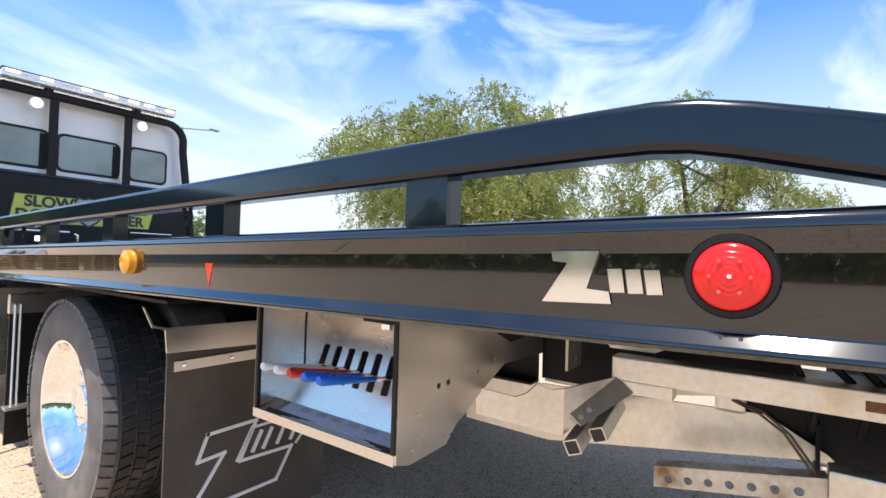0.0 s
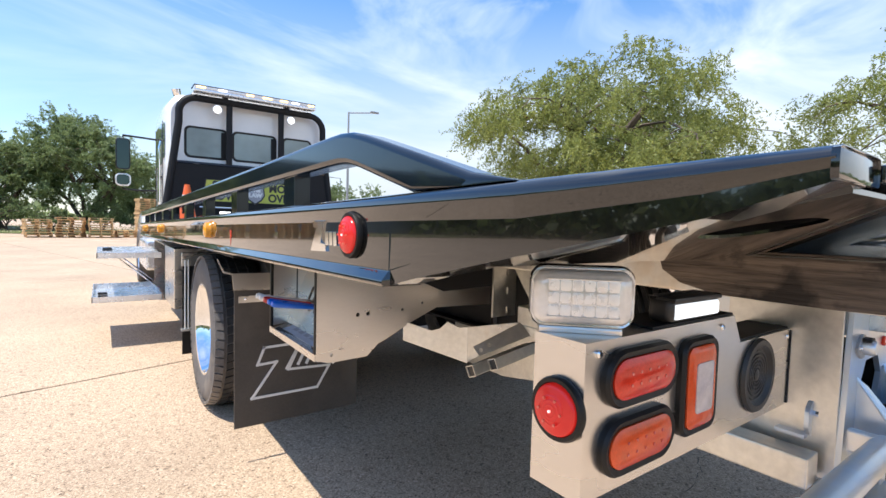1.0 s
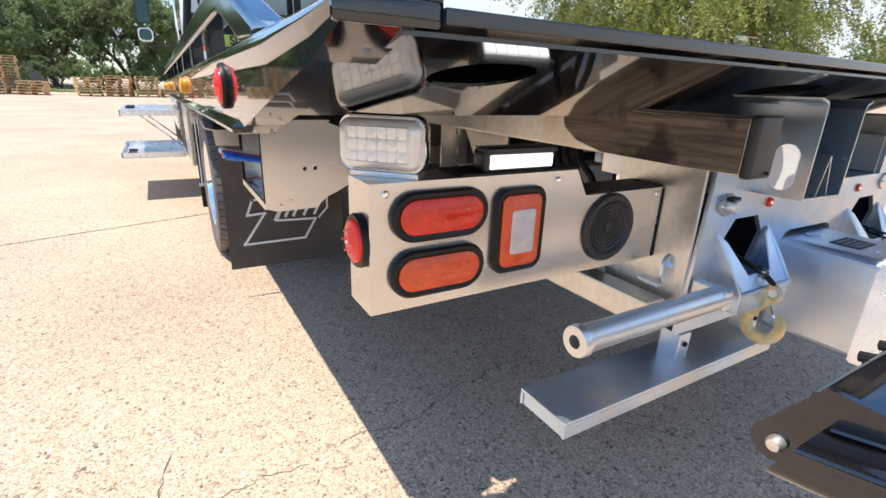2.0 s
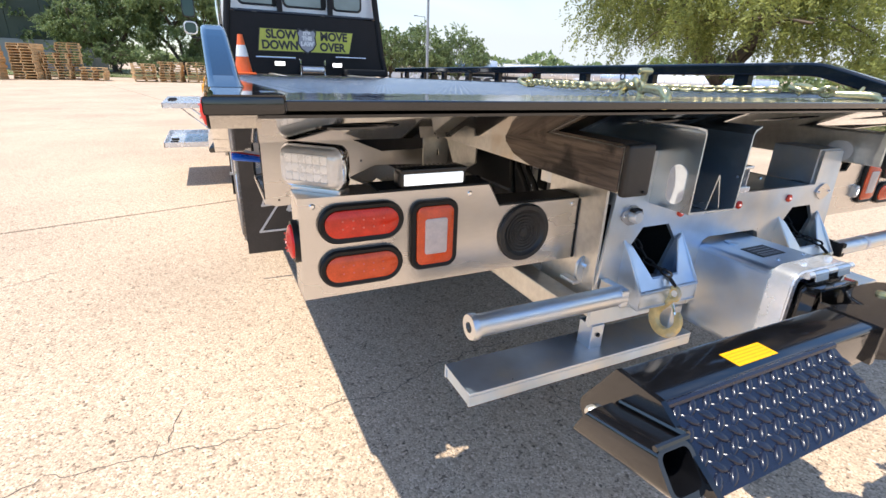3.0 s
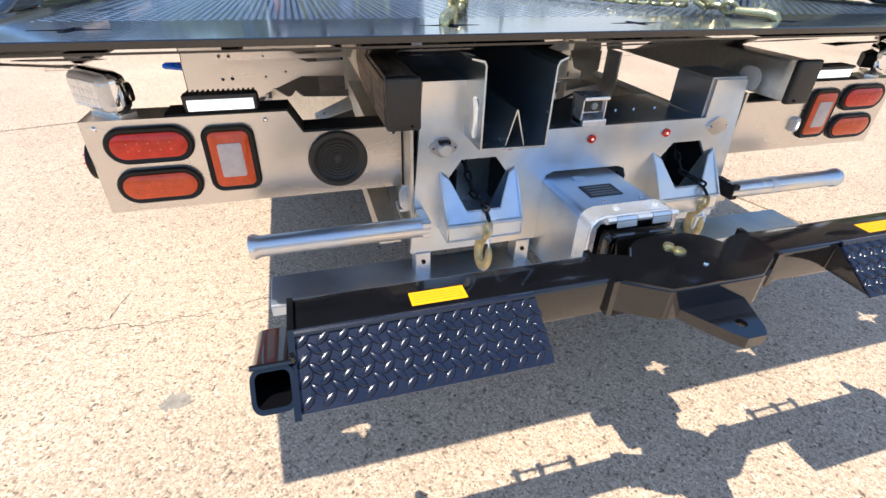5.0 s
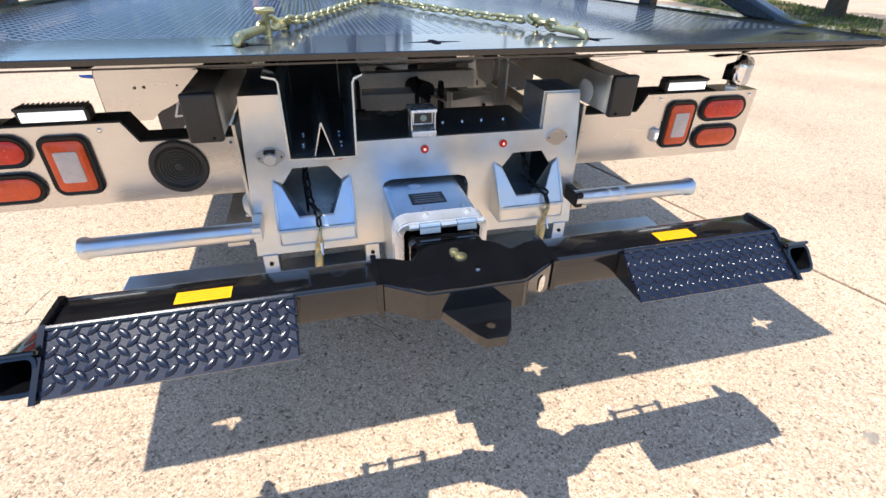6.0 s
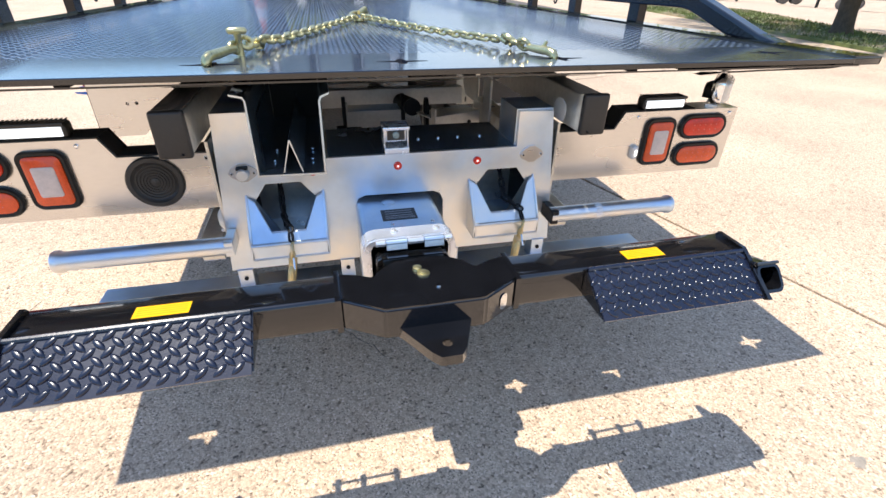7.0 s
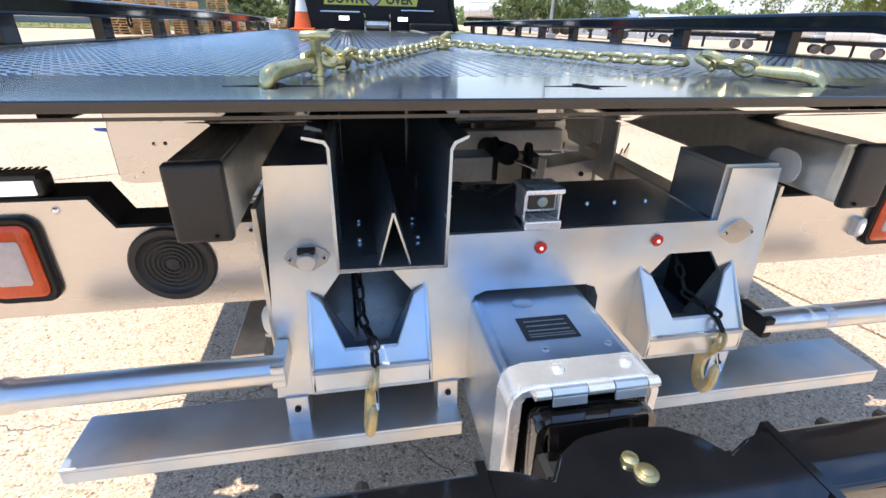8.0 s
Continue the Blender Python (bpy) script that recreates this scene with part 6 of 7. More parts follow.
for t, x, z in (("SLOW", SX - 0.335, 1.532), ("DOWN", SX - 0.360, 1.398), ("MOVE", SX + 0.372, 1.532), ("OVER", SX + 0.350, 1.398)):
    words(t, x, z, 0.148, SY - 0.002, sign, INK, 0.95)
shield = [(-0.135, 1.585), (-0.105, 1.625), (-0.05, 1.605), (0.0, 1.630), (0.05, 1.605), (0.105, 1.625), (0.135, 1.585), (0.118, 1.52), (0.130, 1.43), (0.085, 1.36), (0.0, 1.302), (-0.085, 1.36), (-0.130, 1.43), (-0.118, 1.52)]
part("shield", plate([(SX + u, v) for u, v in shield], [], SY - 0.006, SY - 0.001, XZ), INK, sign, "dark shield emblem")
part("shield_face", plate([(SX + u * 0.86, 1.465 + (v - 1.465) * 0.86) for u, v in shield], [], SY - 0.009, SY - 0.006, XZ), GREYINK, sign)
for t, z, size in (("IT'S", 1.560, 0.060), ("THE", 1.500, 0.066), ("LAW", 1.430, 0.074)):
    words(t, SX, z, size, SY - 0.0105, sign, WHITE, 1.05)
for x in (-0.36, 0.42):
    fl = part("deck_flood", box(x - 0.075, x + 0.075, 6.40, 6.44, 1.135, 1.205, 0.008), MATTE, truck)
    part("flood_face", box(x - 0.065, x + 0.065, 6.396, 6.401, 1.145, 1.195, 0.002), LED, fl, "lit white deck flood light")
part("chrome_bar", tube([(-0.66, 6.40, 1.245), (-0.15, 6.40, 1.245)], 0.012, 8), CHROME, head)
part("chrome_bar", tube([(0.40, 6.40, 1.275), (0.84, 6.40, 1.275)], 0.012, 8), CHROME, head)
part("winch_guide", tube([(-0.09, 6.38, 1.03), (-0.09, 6.38, 1.22), (-0.10, 6.40, 1.225)], 0.014, 8), CHROME, head)
part("winch_guide", tube([(0.24, 6.38, 1.03), (0.24, 6.38, 1.22), (0.25, 6.40, 1.225)], 0.014, 8), CHROME, head)
part("winch", tube([(-0.07, 6.38, 1.10), (0.22, 6.38, 1.10)], 0.05, 14), STAIN, head, smooth=True)
part("headboard_box", box(HX + 0.45, HX + 1.02, 6.15, 6.42, 1.04, 1.125, 0.02), MATTE, truck)

# ---- traffic cone on the deck ----
cone = thing("traffic_cone", (-0.86, 5.92, DECK + RAKE * 5.92), "orange traffic cone with a white band on the deck", "traffic cone")
zc = DECK + RAKE * 5.92
part("base", box(-1.00, -0.72, 5.78, 6.06, zc, zc + 0.025, 0.012), ORANGE, cone)
part("body", turned([(0.105, 0.02), (0.098, 0.05), (0.030, 0.44), (0.026, 0.455), (0.018, 0.455)], (-0.86, 5.92, zc), "z", 24), ORANGE, cone, smooth=True)
part("band", turned([(0.0735, 0.205), (0.0505, 0.335)], (-0.86, 5.92, zc), "z", 24), WHITE, cone, "white reflective band")

# ---- chain bridle lying on the deck ----
bridle = thing("tow_chain_bridle", (0, 0.4, DECK), "gold zinc-plated chain bridle with hooks lying on the deck", "chain")
zd = lambda y: DECK + RAKE * y
chain_run([(-0.320, 0.130, zd(0.1) + 0.030), (-0.285, 0.24, zd(0.24) + 0.018), (-0.16, 0.62, zd(0.62) + 0.016), (-0.012, 1.04, zd(1.04) + 0.022)], bridle, GOLDLINK, 0.036)
chain_run([(0.012, 1.04, zd(1.04) + 0.022), (0.14, 0.66, zd(0.66) + 0.016), (0.25, 0.36, zd(0.36) + 0.016), (0.325, 0.165, zd(0.16) + 0.020)], bridle, GOLDLINK, 0.036)
part("ring", tube([(0.0 + 0.034 * math.cos(t), 1.068 + 0.034 * math.sin(t), zd(1.07) + 0.02 + 0.012 * math.sin(t)) for t in np.linspace(0, 2 * math.pi, 18, endpoint=False)], 0.009, 8, True), GOLD, bridle, smooth=True)
part("joining_link", tube([(0.0, 1.05, zd(1.05) + 0.035), (0.03, 1.09, zd(1.09) + 0.045), (0.045, 1.12, zd(1.12) + 0.02)], [0.009, 0.013, 0.008], 8), GOLD, bridle, smooth=True)


def bar_hook(name, pts, rs, label="", n=10):
    part(name, tube([(x, y, zd(y) + h) for x, y, h in pts], rs, n), GOLD, bridle, label, True)


def loop(name, at, r, wire, tilt, turn):
    m = Matrix.Translation((at[0], at[1], zd(at[1]) + at[2])) @ pose(0, 0, 0, tilt, 0, turn)
    part(name, moved(tube([(r * 1.35 * math.cos(t), r * math.sin(t), 0) for t in np.linspace(0, 2 * math.pi, 18, endpoint=False)], wire, 8, True), m), GOLD, bridle, smooth=True)


# one leg ends in a J hook with its tip in the slot and an upright T hook beside it
bar_hook("j_hook", [(-0.372, 0.052, 0.018), (-0.384, 0.026, 0.018), (-0.400, -0.012, 0.0160), (-0.412, -0.036, 0.0145), (-0.4175, -0.048, 0.009), (-0.419, -0.052, 0.001), (-0.419, -0.051, -0.022)], [0.009, 0.010, 0.011, 0.0115, 0.0115, 0.0105, 0.007], "gold J hook with its tip in a deck slot", 12)
loop("hook_eye", (-0.372, 0.062, 0.020), 0.011, 0.006, 70, 62)
bar_hook("t_hook", [(-0.362, 0.072, 0.001), (-0.362, 0.071, 0.022), (-0.362, 0.069, 0.044), (-0.362, 0.068, 0.052)], [0.009, 0.0075, 0.0085, 0.011], "gold T hook standing upright", 10)
part("t_hook_head", tube([(-0.384, 0.066, zd(0.066) + 0.0545), (-0.380, 0.066, zd(0.066) + 0.0555), (-0.362, 0.068, zd(0.066) + 0.0560), (-0.344, 0.070, zd(0.066) + 0.0555), (-0.340, 0.070, zd(0.066) + 0.0545)], [0.005, 0.0075, 0.008, 0.0075, 0.005], 10), GOLD, bridle, smooth=True)
loop("joining_link", (-0.350, 0.098, 0.026), 0.014, 0.006, 60, 50)
loop("joining_link", (-0.340, 0.122, 0.022), 0.013, 0.006, 20, 60)
bar_hook("grab_hook", [(-0.345, 0.118, 0.022), (-0.330, 0.142, 0.026), (-0.318, 0.160, 0.020), (-0.322, 0.168, 0.008), (-0.338, 0.160, 0.006)], [0.006, 0.010, 0.0105, 0.008, 0.005], "gold clevis grab hook")
# the other leg's J hook lies over, with a small lug on its back
bar_hook("j_hook", [(0.363, 0.030, 0.014), (0.368, 0.015, 0.0135), (0.376, -0.006, 0.013), (0.388, -0.040, 0.013), (0.393, -0.058, 0.009), (0.3945, -0.064, 0.002), (0.3945, -0.063, -0.022)], [0.009, 0.0095, 0.0105, 0.011, 0.011, 0.0105, 0.007], "gold J hook with its tip in a deck slot", 12)
bar_hook("hook_lug", [(0.382, -0.020, 0.020), (0.388, -0.024, 0.034)], [0.006, 0.004], n=8)
loop("hook_eye", (0.355, 0.048, 0.019), 0.014, 0.006, 62, 118)
loop("joining_link", (0.348, 0.078, 0.020), 0.014, 0.006, 15, 108)
loop("clevis", (0.336, 0.108, 0.026), 0.018, 0.007, 34, 96)
bar_hook("grab_hook", [(0.326, 0.098, 0.018), (0.320, 0.118, 0.026), (0.328, 0.136, 0.029), (0.344, 0.132, 0.020), (0.346, 0.116, 0.007)], [0.007, 0.009, 0.010, 0.008, 0.005], "gold clevis grab hook")

# ---- ground ----
def fall(x, y):
    """The lot lies level round the truck and sinks slowly towards the far side."""
    return -0.042 * max(0.0, x - 9.0)


vs, fs = [], []
xs = [-2500, -600, -150, -60, -30, -12, 0, 6, 9, 12, 20, 35, 60, 100, 150, 400, 900, 2500]
ys = [-2500, -400, -80, -25, 0, 15, 30, 50, 80, 130, 300, 800, 2500]
for y in ys:
    for x in xs:
        z = fall(min(x, 60), y) if y > -80 else 0.0
        vs.append((x, y, z - 0.03))
for j in range(len(ys) - 1):
    for i in range(len(xs) - 1):
        k = j * len(xs) + i
        fs.append((k, k + 1, k + 1 + len(xs), k + len(xs)))
me = bpy.data.meshes.new("ground")
me.from_pydata(vs, [], fs)
me.materials.append(CONCRETE)
ground = tagged(new("ground", me), "tan exposed-aggregate concrete yard", "ground", kind="structure")

TURNED = radians(16)
US, VS, SU, SV = 2.02, 3.96, 9.0, 6.0
slab_me = bpy.data.meshes.new("slab")
g = 0.012
bm = box(g, SU - g, g, SV - g, -0.028, 0.0)
bmesh.ops.bevel(bm, geom=[e for e in bm.edges if all(v.co.z > -0.01 for v in e.verts)], offset=0.004, segments=1, affect="EDGES")
bmesh.ops.recalc_face_normals(bm, faces=bm.faces)
bm.to_mesh(slab_me)
bm.free()
slab_me.materials.append(CONCRETE)
for i in range(-3, 1):
    for j in range(-4, 6):
        u, v = US + i * SU, VS + j * SV
        x, y = u * math.cos(TURNED) - v * math.sin(TURNED), u * math.sin(TURNED) + v * math.cos(TURNED)
        ob = new("slab", slab_me)
        ob.parent = ground
        ob.matrix_basis = pose(x, y, 0, 0, 0, 16)
bed = plate([(-22, -20), (9, -20), (9, 40), (-22, 40)], [], -0.0295, -0.026, XY)
part("joint_bed", bed, JOINT, ground)


def crack(x, y, ang, length, seed):
    """A hairline crack wandering over a slab, as a thin dark ribbon."""
    rng = random.Random(seed)
    bm = bmesh.new()
    a, b, p, d = None, None, Vector((x, y)), radians(ang)
    heading = d
    for k in range(int(length / 0.03)):
        w = 0.0010 + 0.0012 * rng.random()
        heading = d + rng.gauss(0, 0.45)
        nn = Vector((-math.sin(heading), math.cos(heading)))
        q = [bm.verts.new((p.x + s * nn.x * w, p.y + s * nn.y * w, 0.0011)) for s in (-1, 1)]
        if a:
            bm.faces.new((a[0], q[0], q[1], a[1]))
        a = q
        p = p + Vector((math.cos(heading), math.sin(heading))) * 0.03
    return part("crack", bm, JOINT, ground)


for c in ((-2.1, 0.60, 8, 1.1, 1), (-1.05, 0.66, 12, 1.0, 2), (0.30, 0.70, 5, 0.9, 3), (-1.59, 0.62, 60, 0.3, 4), (-0.2, 0.55, -70, 0.5, 5), (-3.2, 1.9, 30, 1.4, 6), (2.6, 1.2, 110, 1.2, 7), (-2.6, -0.9, 20, 1.3, 11), (-3.6, 0.4, -15, 1.8, 12), (1.9, -1.1, 70, 0.9, 13), (-1.7, -1.2, 5, 1.2, 14)):
    crack(*c)


def stain(x, y, r, seed):
    rng = random.Random(seed)
    pts = [(x + r * (0.6 + 0.6 * rng.random()) * math.cos(t), y + r * (0.6 + 0.6 * rng.random()) * 0.8 * math.sin(t)) for t in np.linspace(0, 2 * math.pi, 26, endpoint=False)]
    part("oil_stain", plate(pts, [], 0.0006, 0.0012, XY), STAINMAT, ground)


stain(-1.228, 0.187, 0.05, 3)
stain(1.36, -0.62, 0.03, 5)

# grass strips, raised a little behind a low edge
def lawn(name, pts, seed, n, label):
    """A strip of turf with tufts of blades."""
    zz = lambda x, y: fall(x, y) + 0.05
    bm = bmesh.new()
    tri = geometry.tessellate_polygon([[Vector((x, y, 0)) for x, y in pts]])
    top = [bm.verts.new((x, y, zz(x, y))) for x, y in pts]
    low = [bm.verts.new((x, y, zz(x, y) - 0.10)) for x, y in pts]
    for t in tri:
        bm.faces.new([top[i] for i in t])
    for i in range(len(pts)):
        j = (i + 1) % len(pts)
        bm.faces.new((top[i], top[j], low[j], low[i]))
    ob = part(name, bm, GRASS, None)
    tagged(ob, label, "grass", kind="stuff")
    rng = np.random.default_rng(seed)
    vs, fs = [], []
    a = np.array(pts)
    lo, hi = a.min(0), a.max(0)
    while len(fs) < n:
        x, y = rng.uniform(lo, hi)
        inside = False
        for i in range(len(pts)):
            (x1, y1), (x2, y2) = pts[i - 1], pts[i]
            if (y1 > y) != (y2 > y) and x < (x2 - x1) * (y - y1) / (y2 - y1) + x1:
                inside = not inside
        if not inside:
            continue
        t, h, w = rng.uniform(0, 6.28), rng.uniform(0.04, 0.11), rng.uniform(0.012, 0.03)
        k, z = len(vs), zz(x, y)
        dx, dy = math.cos(t) * w, math.sin(t) * w
        vs += [(x - dx, y - dy, z), (x + dx, y + dy, z), (x + rng.normal(0, 0.03), y + rng.normal(0, 0.03), z + h)]
        fs.append((k, k + 1, k + 2))
    me = bpy.data.meshes.new("blades")
    me.from_pydata(vs, [], fs)
    me.materials.append(GRASS)
    bl = new("blades", me)
    bl.parent = ob
    return ob


lawn("grass_strip", [(11.6, 7.2), (16.4, 10.6), (20.5, 17.5), (24.5, 25.0), (18.5, 28.0), (14.2, 20.5)], 1, 9000, "sunlit mown grass strip round a tree")
lawn("grass_verge", [(-40, 36.5), (9, 34.5), (12, 60), (-40, 64)], 2, 12000, "green grass verge behind the pallets")
lawn("grass_strip", [(17, 2.0), (24, 5.0), (30, 12.0), (27.0, 14.0), (21, 8.5)], 4, 4000, "mown grass strip under trees")


# ---- trees ----
def tree(name, at, height, spread, seed, trunk_r, fork, leaves, leaf, mats, label, droop=0.25, low=0.28, airy=0.72, hang=(0, 0), fill=120):
    """A tapered trunk with forking limbs, and a crown of many small leaf blades in uneven clumps."""
    rng = np.random.default_rng(seed)
    root = thing(name, at, label, "tree")
    base = Vector(at)
    wood = bmesh.new()
    tips = []

    def limb(p, d, r, ln, depth):
        pts, rs = [p], [r]
        n = 5
        for k in range(n):
            d = (d + Vector(rng.normal(0, 0.16, 3)) + Vector((0, 0, 0.06 if depth < 2 else -droop * 0.25))).normalized()
            p = p + d * ln / n
            pts.append(p)
            rs.append(r * (1 - 0.65 * (k + 1) / n))
            if depth >= 2 or k >= 2:
                tips.append((p, depth))
        wood.from_mesh(_as_mesh(tube(pts, rs, 7 if depth < 2 else 4)))
        if depth < 3:
            kids = 4 if depth < 2 else 3
            for i in range(kids):
                t = rng.uniform(0.45, 1.0)
                q = pts[min(n, int(t * n))]
                az = rng.uniform(0, 2 * math.pi)
                out = Vector((math.cos(az), math.sin(az), rng.uniform(-0.1, 0.7)))
                nd = (d * 0.55 + out * 0.75).normalized()
                limb(q, nd, max(0.012, rs[min(n, int(t * n))] * 0.62), ln * rng.uniform(0.55, 0.8), depth + 1)

    start = base + Vector((0, 0, fork))
    lean = Vector(rng.normal(0, 0.05, 3))
    wood.from_mesh(_as_mesh(tube([base - Vector((0, 0, 0.15)), base + Vector((0, 0, 0.12)), base + Vector((0, 0, fork * 0.5)) + lean * 0.5, start + lean], [trunk_r * 1.5, trunk_r * 1.1, trunk_r * 0.95, trunk_r * 0.9], 12)))
    n_main = 5
    for i in range(n_main):
        az = 2 * math.pi * i / n_main + rng.uniform(-0.3, 0.3)
        tilt = rng.uniform(0.35, 0.95)
        limb(start + lean, Vector((math.cos(az) * tilt, math.sin(az) * tilt, 1.0)).normalized(), trunk_r * 0.48, (height - fork) * rng.uniform(0.42, 0.55), 1)
    pts = np.array([tuple(p) for p, dp in tips])
    c = pts.mean(0)
    lo, hi = pts.min(0), pts.max(0)
    # bring the crown to its true size
    rad = np.percentile(np.hypot(pts[:, 0] - c[0], pts[:, 1] - c[1]), 92)
    kz, kr = (height - fork - 0.2) / (hi[2] - base.z - fork), spread / rad
    lop = lambda z: min(1.0, max(0.0, (z - base.z - fork) / (height * 0.35)))
    grow = lambda p: (base.x + (p[0] - base.x - (c[0] - base.x) * lop(p[2])) * kr, base.y + (p[1] - base.y - (c[1] - base.y) * lop(p[2])) * kr, p[2] if p[2] < base.z + fork else base.z + fork + (p[2] - base.z - fork) * kz)
    for v in wood.verts:
        f = min(1.0, max(0.0, (v.co.z - base.z - fork) / 0.6))
        v.co = v.co.lerp(Vector(grow(v.co)), f)
    pts = np.array([grow(p) for p in pts])
    # lean the wood back so that the crown's middle stands over its foot
    mid, top_z = pts.mean(0), pts[:, 2].max()
    mid = mid - np.array([hang[0], hang[1], 0.0])
    back = lambda z: min(1.0, max(0.0, (z - base.z - fork) / (mid[2] - base.z - fork)))
    for v in wood.verts:
        k = back(v.co.z)
        v.co.x, v.co.y = v.co.x - (mid[0] - base.x) * k, v.co.y - (mid[1] - base.y) * k
    for p in pts:
        k = back(p[2])
        p[0], p[1] = p[0] - (mid[0] - base.x) * k, p[1] - (mid[1] - base.y) * k
    # round the crown off to a dome
    zc, hz = base.z + fork + (height - fork) * 0.42, (height - fork) * 0.58

    ox, oy = base.x + hang[0], base.y + hang[1]

    def dome(p):
        v = np.array([(p[0] - ox) / spread, (p[1] - oy) / spread, (p[2] - zc) / (hz if p[2] > zc else (zc - base.z) * 0.85)])
        e = float(np.linalg.norm(v)) + 1e-6
        k = (e ** 0.75 if e < 1 else 1 + 0.12 * (e - 1)) / e
        return ox + (p[0] - ox) * k, oy + (p[1] - oy) * k, zc + (p[2] - zc) * (k if p[2] > zc else min(1.0, k))

    for v in wood.verts:
        f = min(1.0, max(0.0, (v.co.z - base.z - fork) / 1.2))
        v.co = v.co.lerp(Vector(dome(v.co)), f)
    pts = np.array([dome(p) for p in pts])
    # further twigs all through the dome, more of them near its skin
    d = rng.normal(0, 1, (fill, 3))
    d *= rng.uniform(0.35, 1.0, (fill, 1)) ** 0.5 / np.linalg.norm(d, axis=1, keepdims=True)
    d[:, 2] *= np.where(d[:, 2] > 0, hz, (zc - base.z) * 0.62)
    pts = np.vstack([pts, np.array([ox, oy, zc]) + d * np.array([spread * 0.93, spread * 0.93, 0.95])])
    part("trunk", wood, mats[0], root, smooth=True)
    # leaves stand along hanging sprays, and the sprays in clumps at the twigs' ends
    per = 26
    sprays = leaves // per
    live = rng.permutation(len(pts))[:max(8, int(len(pts) * airy))]
    root_p = pts[rng.choice(live, sprays)] + rng.normal(0, 1, (sprays, 3)) * np.array([0.26, 0.26, 0.20]) * height / 9.0
    outward = root_p - np.array([base.x, base.y, base.z + height * 0.55])
    outward /= np.linalg.norm(outward, axis=1, keepdims=True) + 1e-6
    way = outward * 0.6 + rng.normal(0, 0.45, (sprays, 3)) - np.array([0, 0, droop * 1.6])
    way /= np.linalg.norm(way, axis=1, keepdims=True)
    ln = rng.uniform(0.25, 0.95, (sprays, 1, 1)) * height / 9.0
    along = np.linspace(0, 1, per).reshape(1, per, 1)
    pos = root_p[:, None, :] + way[:, None, :] * along * ln - np.array([0, 0, 1]) * along ** 2 * ln * droop * 0.8
    pos = (pos + rng.normal(0, 0.045 * height / 9.0, (sprays, per, 3))).reshape(-1, 3)
    pos = pos[pos[:, 2] > base.z + height * low * 0.6]
    m = len(pos)
    unit = lambda a: a / np.linalg.norm(a, axis=1, keepdims=True)
    n = unit(rng.normal(0, 1, (m, 3)))
    t = unit(np.cross(n, rng.normal(0, 1, (m, 3))))
    b = np.cross(n, t)
    s1, s2 = leaf * rng.uniform(0.6, 1.5, (m, 1)), leaf * rng.uniform(0.25, 0.5, (m, 1))
    vs = np.stack([pos - t * s1, pos + b * s2, pos + t * s1, pos - b * s2], 1).reshape(-1, 3).tolist()
    fs = np.arange(4 * m).reshape(-1, 4).tolist()
    me = bpy.data.meshes.new("crown")
    me.from_pydata(vs, [], fs)
    me.materials.append(mats[1])
    cr = new("crown", me)
    cr.parent = root
    cr.matrix_parent_inverse = Matrix.Translation(-root.location)
    tagged(cr, kind="stuff")
    return root


tree("locust_tree", (15.0, 11.1, fall(15, 11) + 0.05), 8.2, 6.1, 11, 0.26, 1.05, 150000, 0.058, (BARK, LEAF), "airy light-green locust tree with drooping sprays", 0.5, 0.28, 0.70, (-0.05, 0.15), 180)
tree("locust_tree", (22.0, 4.0, fall(22, 4) + 0.05), 9.2, 5.0, 12, 0.24, 1.3, 100000, 0.062, (BARK, LEAF), "airy locust tree with browning leaves", 0.5, 0.28, 0.8, (0.6, -1.0), 160)
tree("young_tree", (25.5, 9.0, fall(25, 9)), 4.8, 1.7, 13, 0.10, 0.5, 20000, 0.06, (BARK, LEAFDARK), "small dense dark-green tree", 0.2)
tree("young_tree", (26.0, 11.5, fall(26, 11)), 3.6, 1.5, 14, 0.08, 0.4, 12000, 0.06, (BARK, LEAF), "low light-green bush tree", 0.2)
tree("pine_tree", (-2.6, 44.0, 0.05), 8.8, 4.0, 21, 0.25, 0.5, 90000, 0.085, (BARK, LEAFDARK), "dark green layered pine tree behind the pallets", 0.10, 0.02, 0.42, (0, 0), 150)
tree("pine_tree", (-7.6, 46.0, 0.05), 7.0, 3.8, 22, 0.22, 0.5, 75000, 0.085, (BARK, LEAFDARK), "dark green layered pine tree on the verge", 0.10, 0.02, 0.45, (0, 0), 150)
tree("pine_tree", (1.8, 48.0, 0.05), 6.4, 3.0, 23, 0.22, 0.7, 40000, 0.085, (BARK, LEAFDARK), "dark green tree on the verge", 0.30, 0.12, 0.9, (0, 0), 240)
tree("pine_tree", (-13.5, 52.0, 0.05), 7.8, 4.4, 24, 0.22, 0.7, 50000, 0.09, (BARK, LEAFDARK), "dark green tree by the building", 0.30, 0.12, 0.9, (0, 0), 240)
for k, (x, y, h) in enumerate(((-9.6, 41.5, 1.9), (-6.8, 42.0, 2.4), (-4.4, 41.5, 1.7), (-1.6, 42.0, 2.3), (0.6, 42.5, 1.8))):
    tree("shrub", (x, y, 0.05), h, 1.5, 41 + k, 0.06, 0.2, 9000, 0.075, (BARK, LEAFDARK), "low dark green shrub behind the pallets", 0.2, 0.02, 1.0, (0, 0), 80)
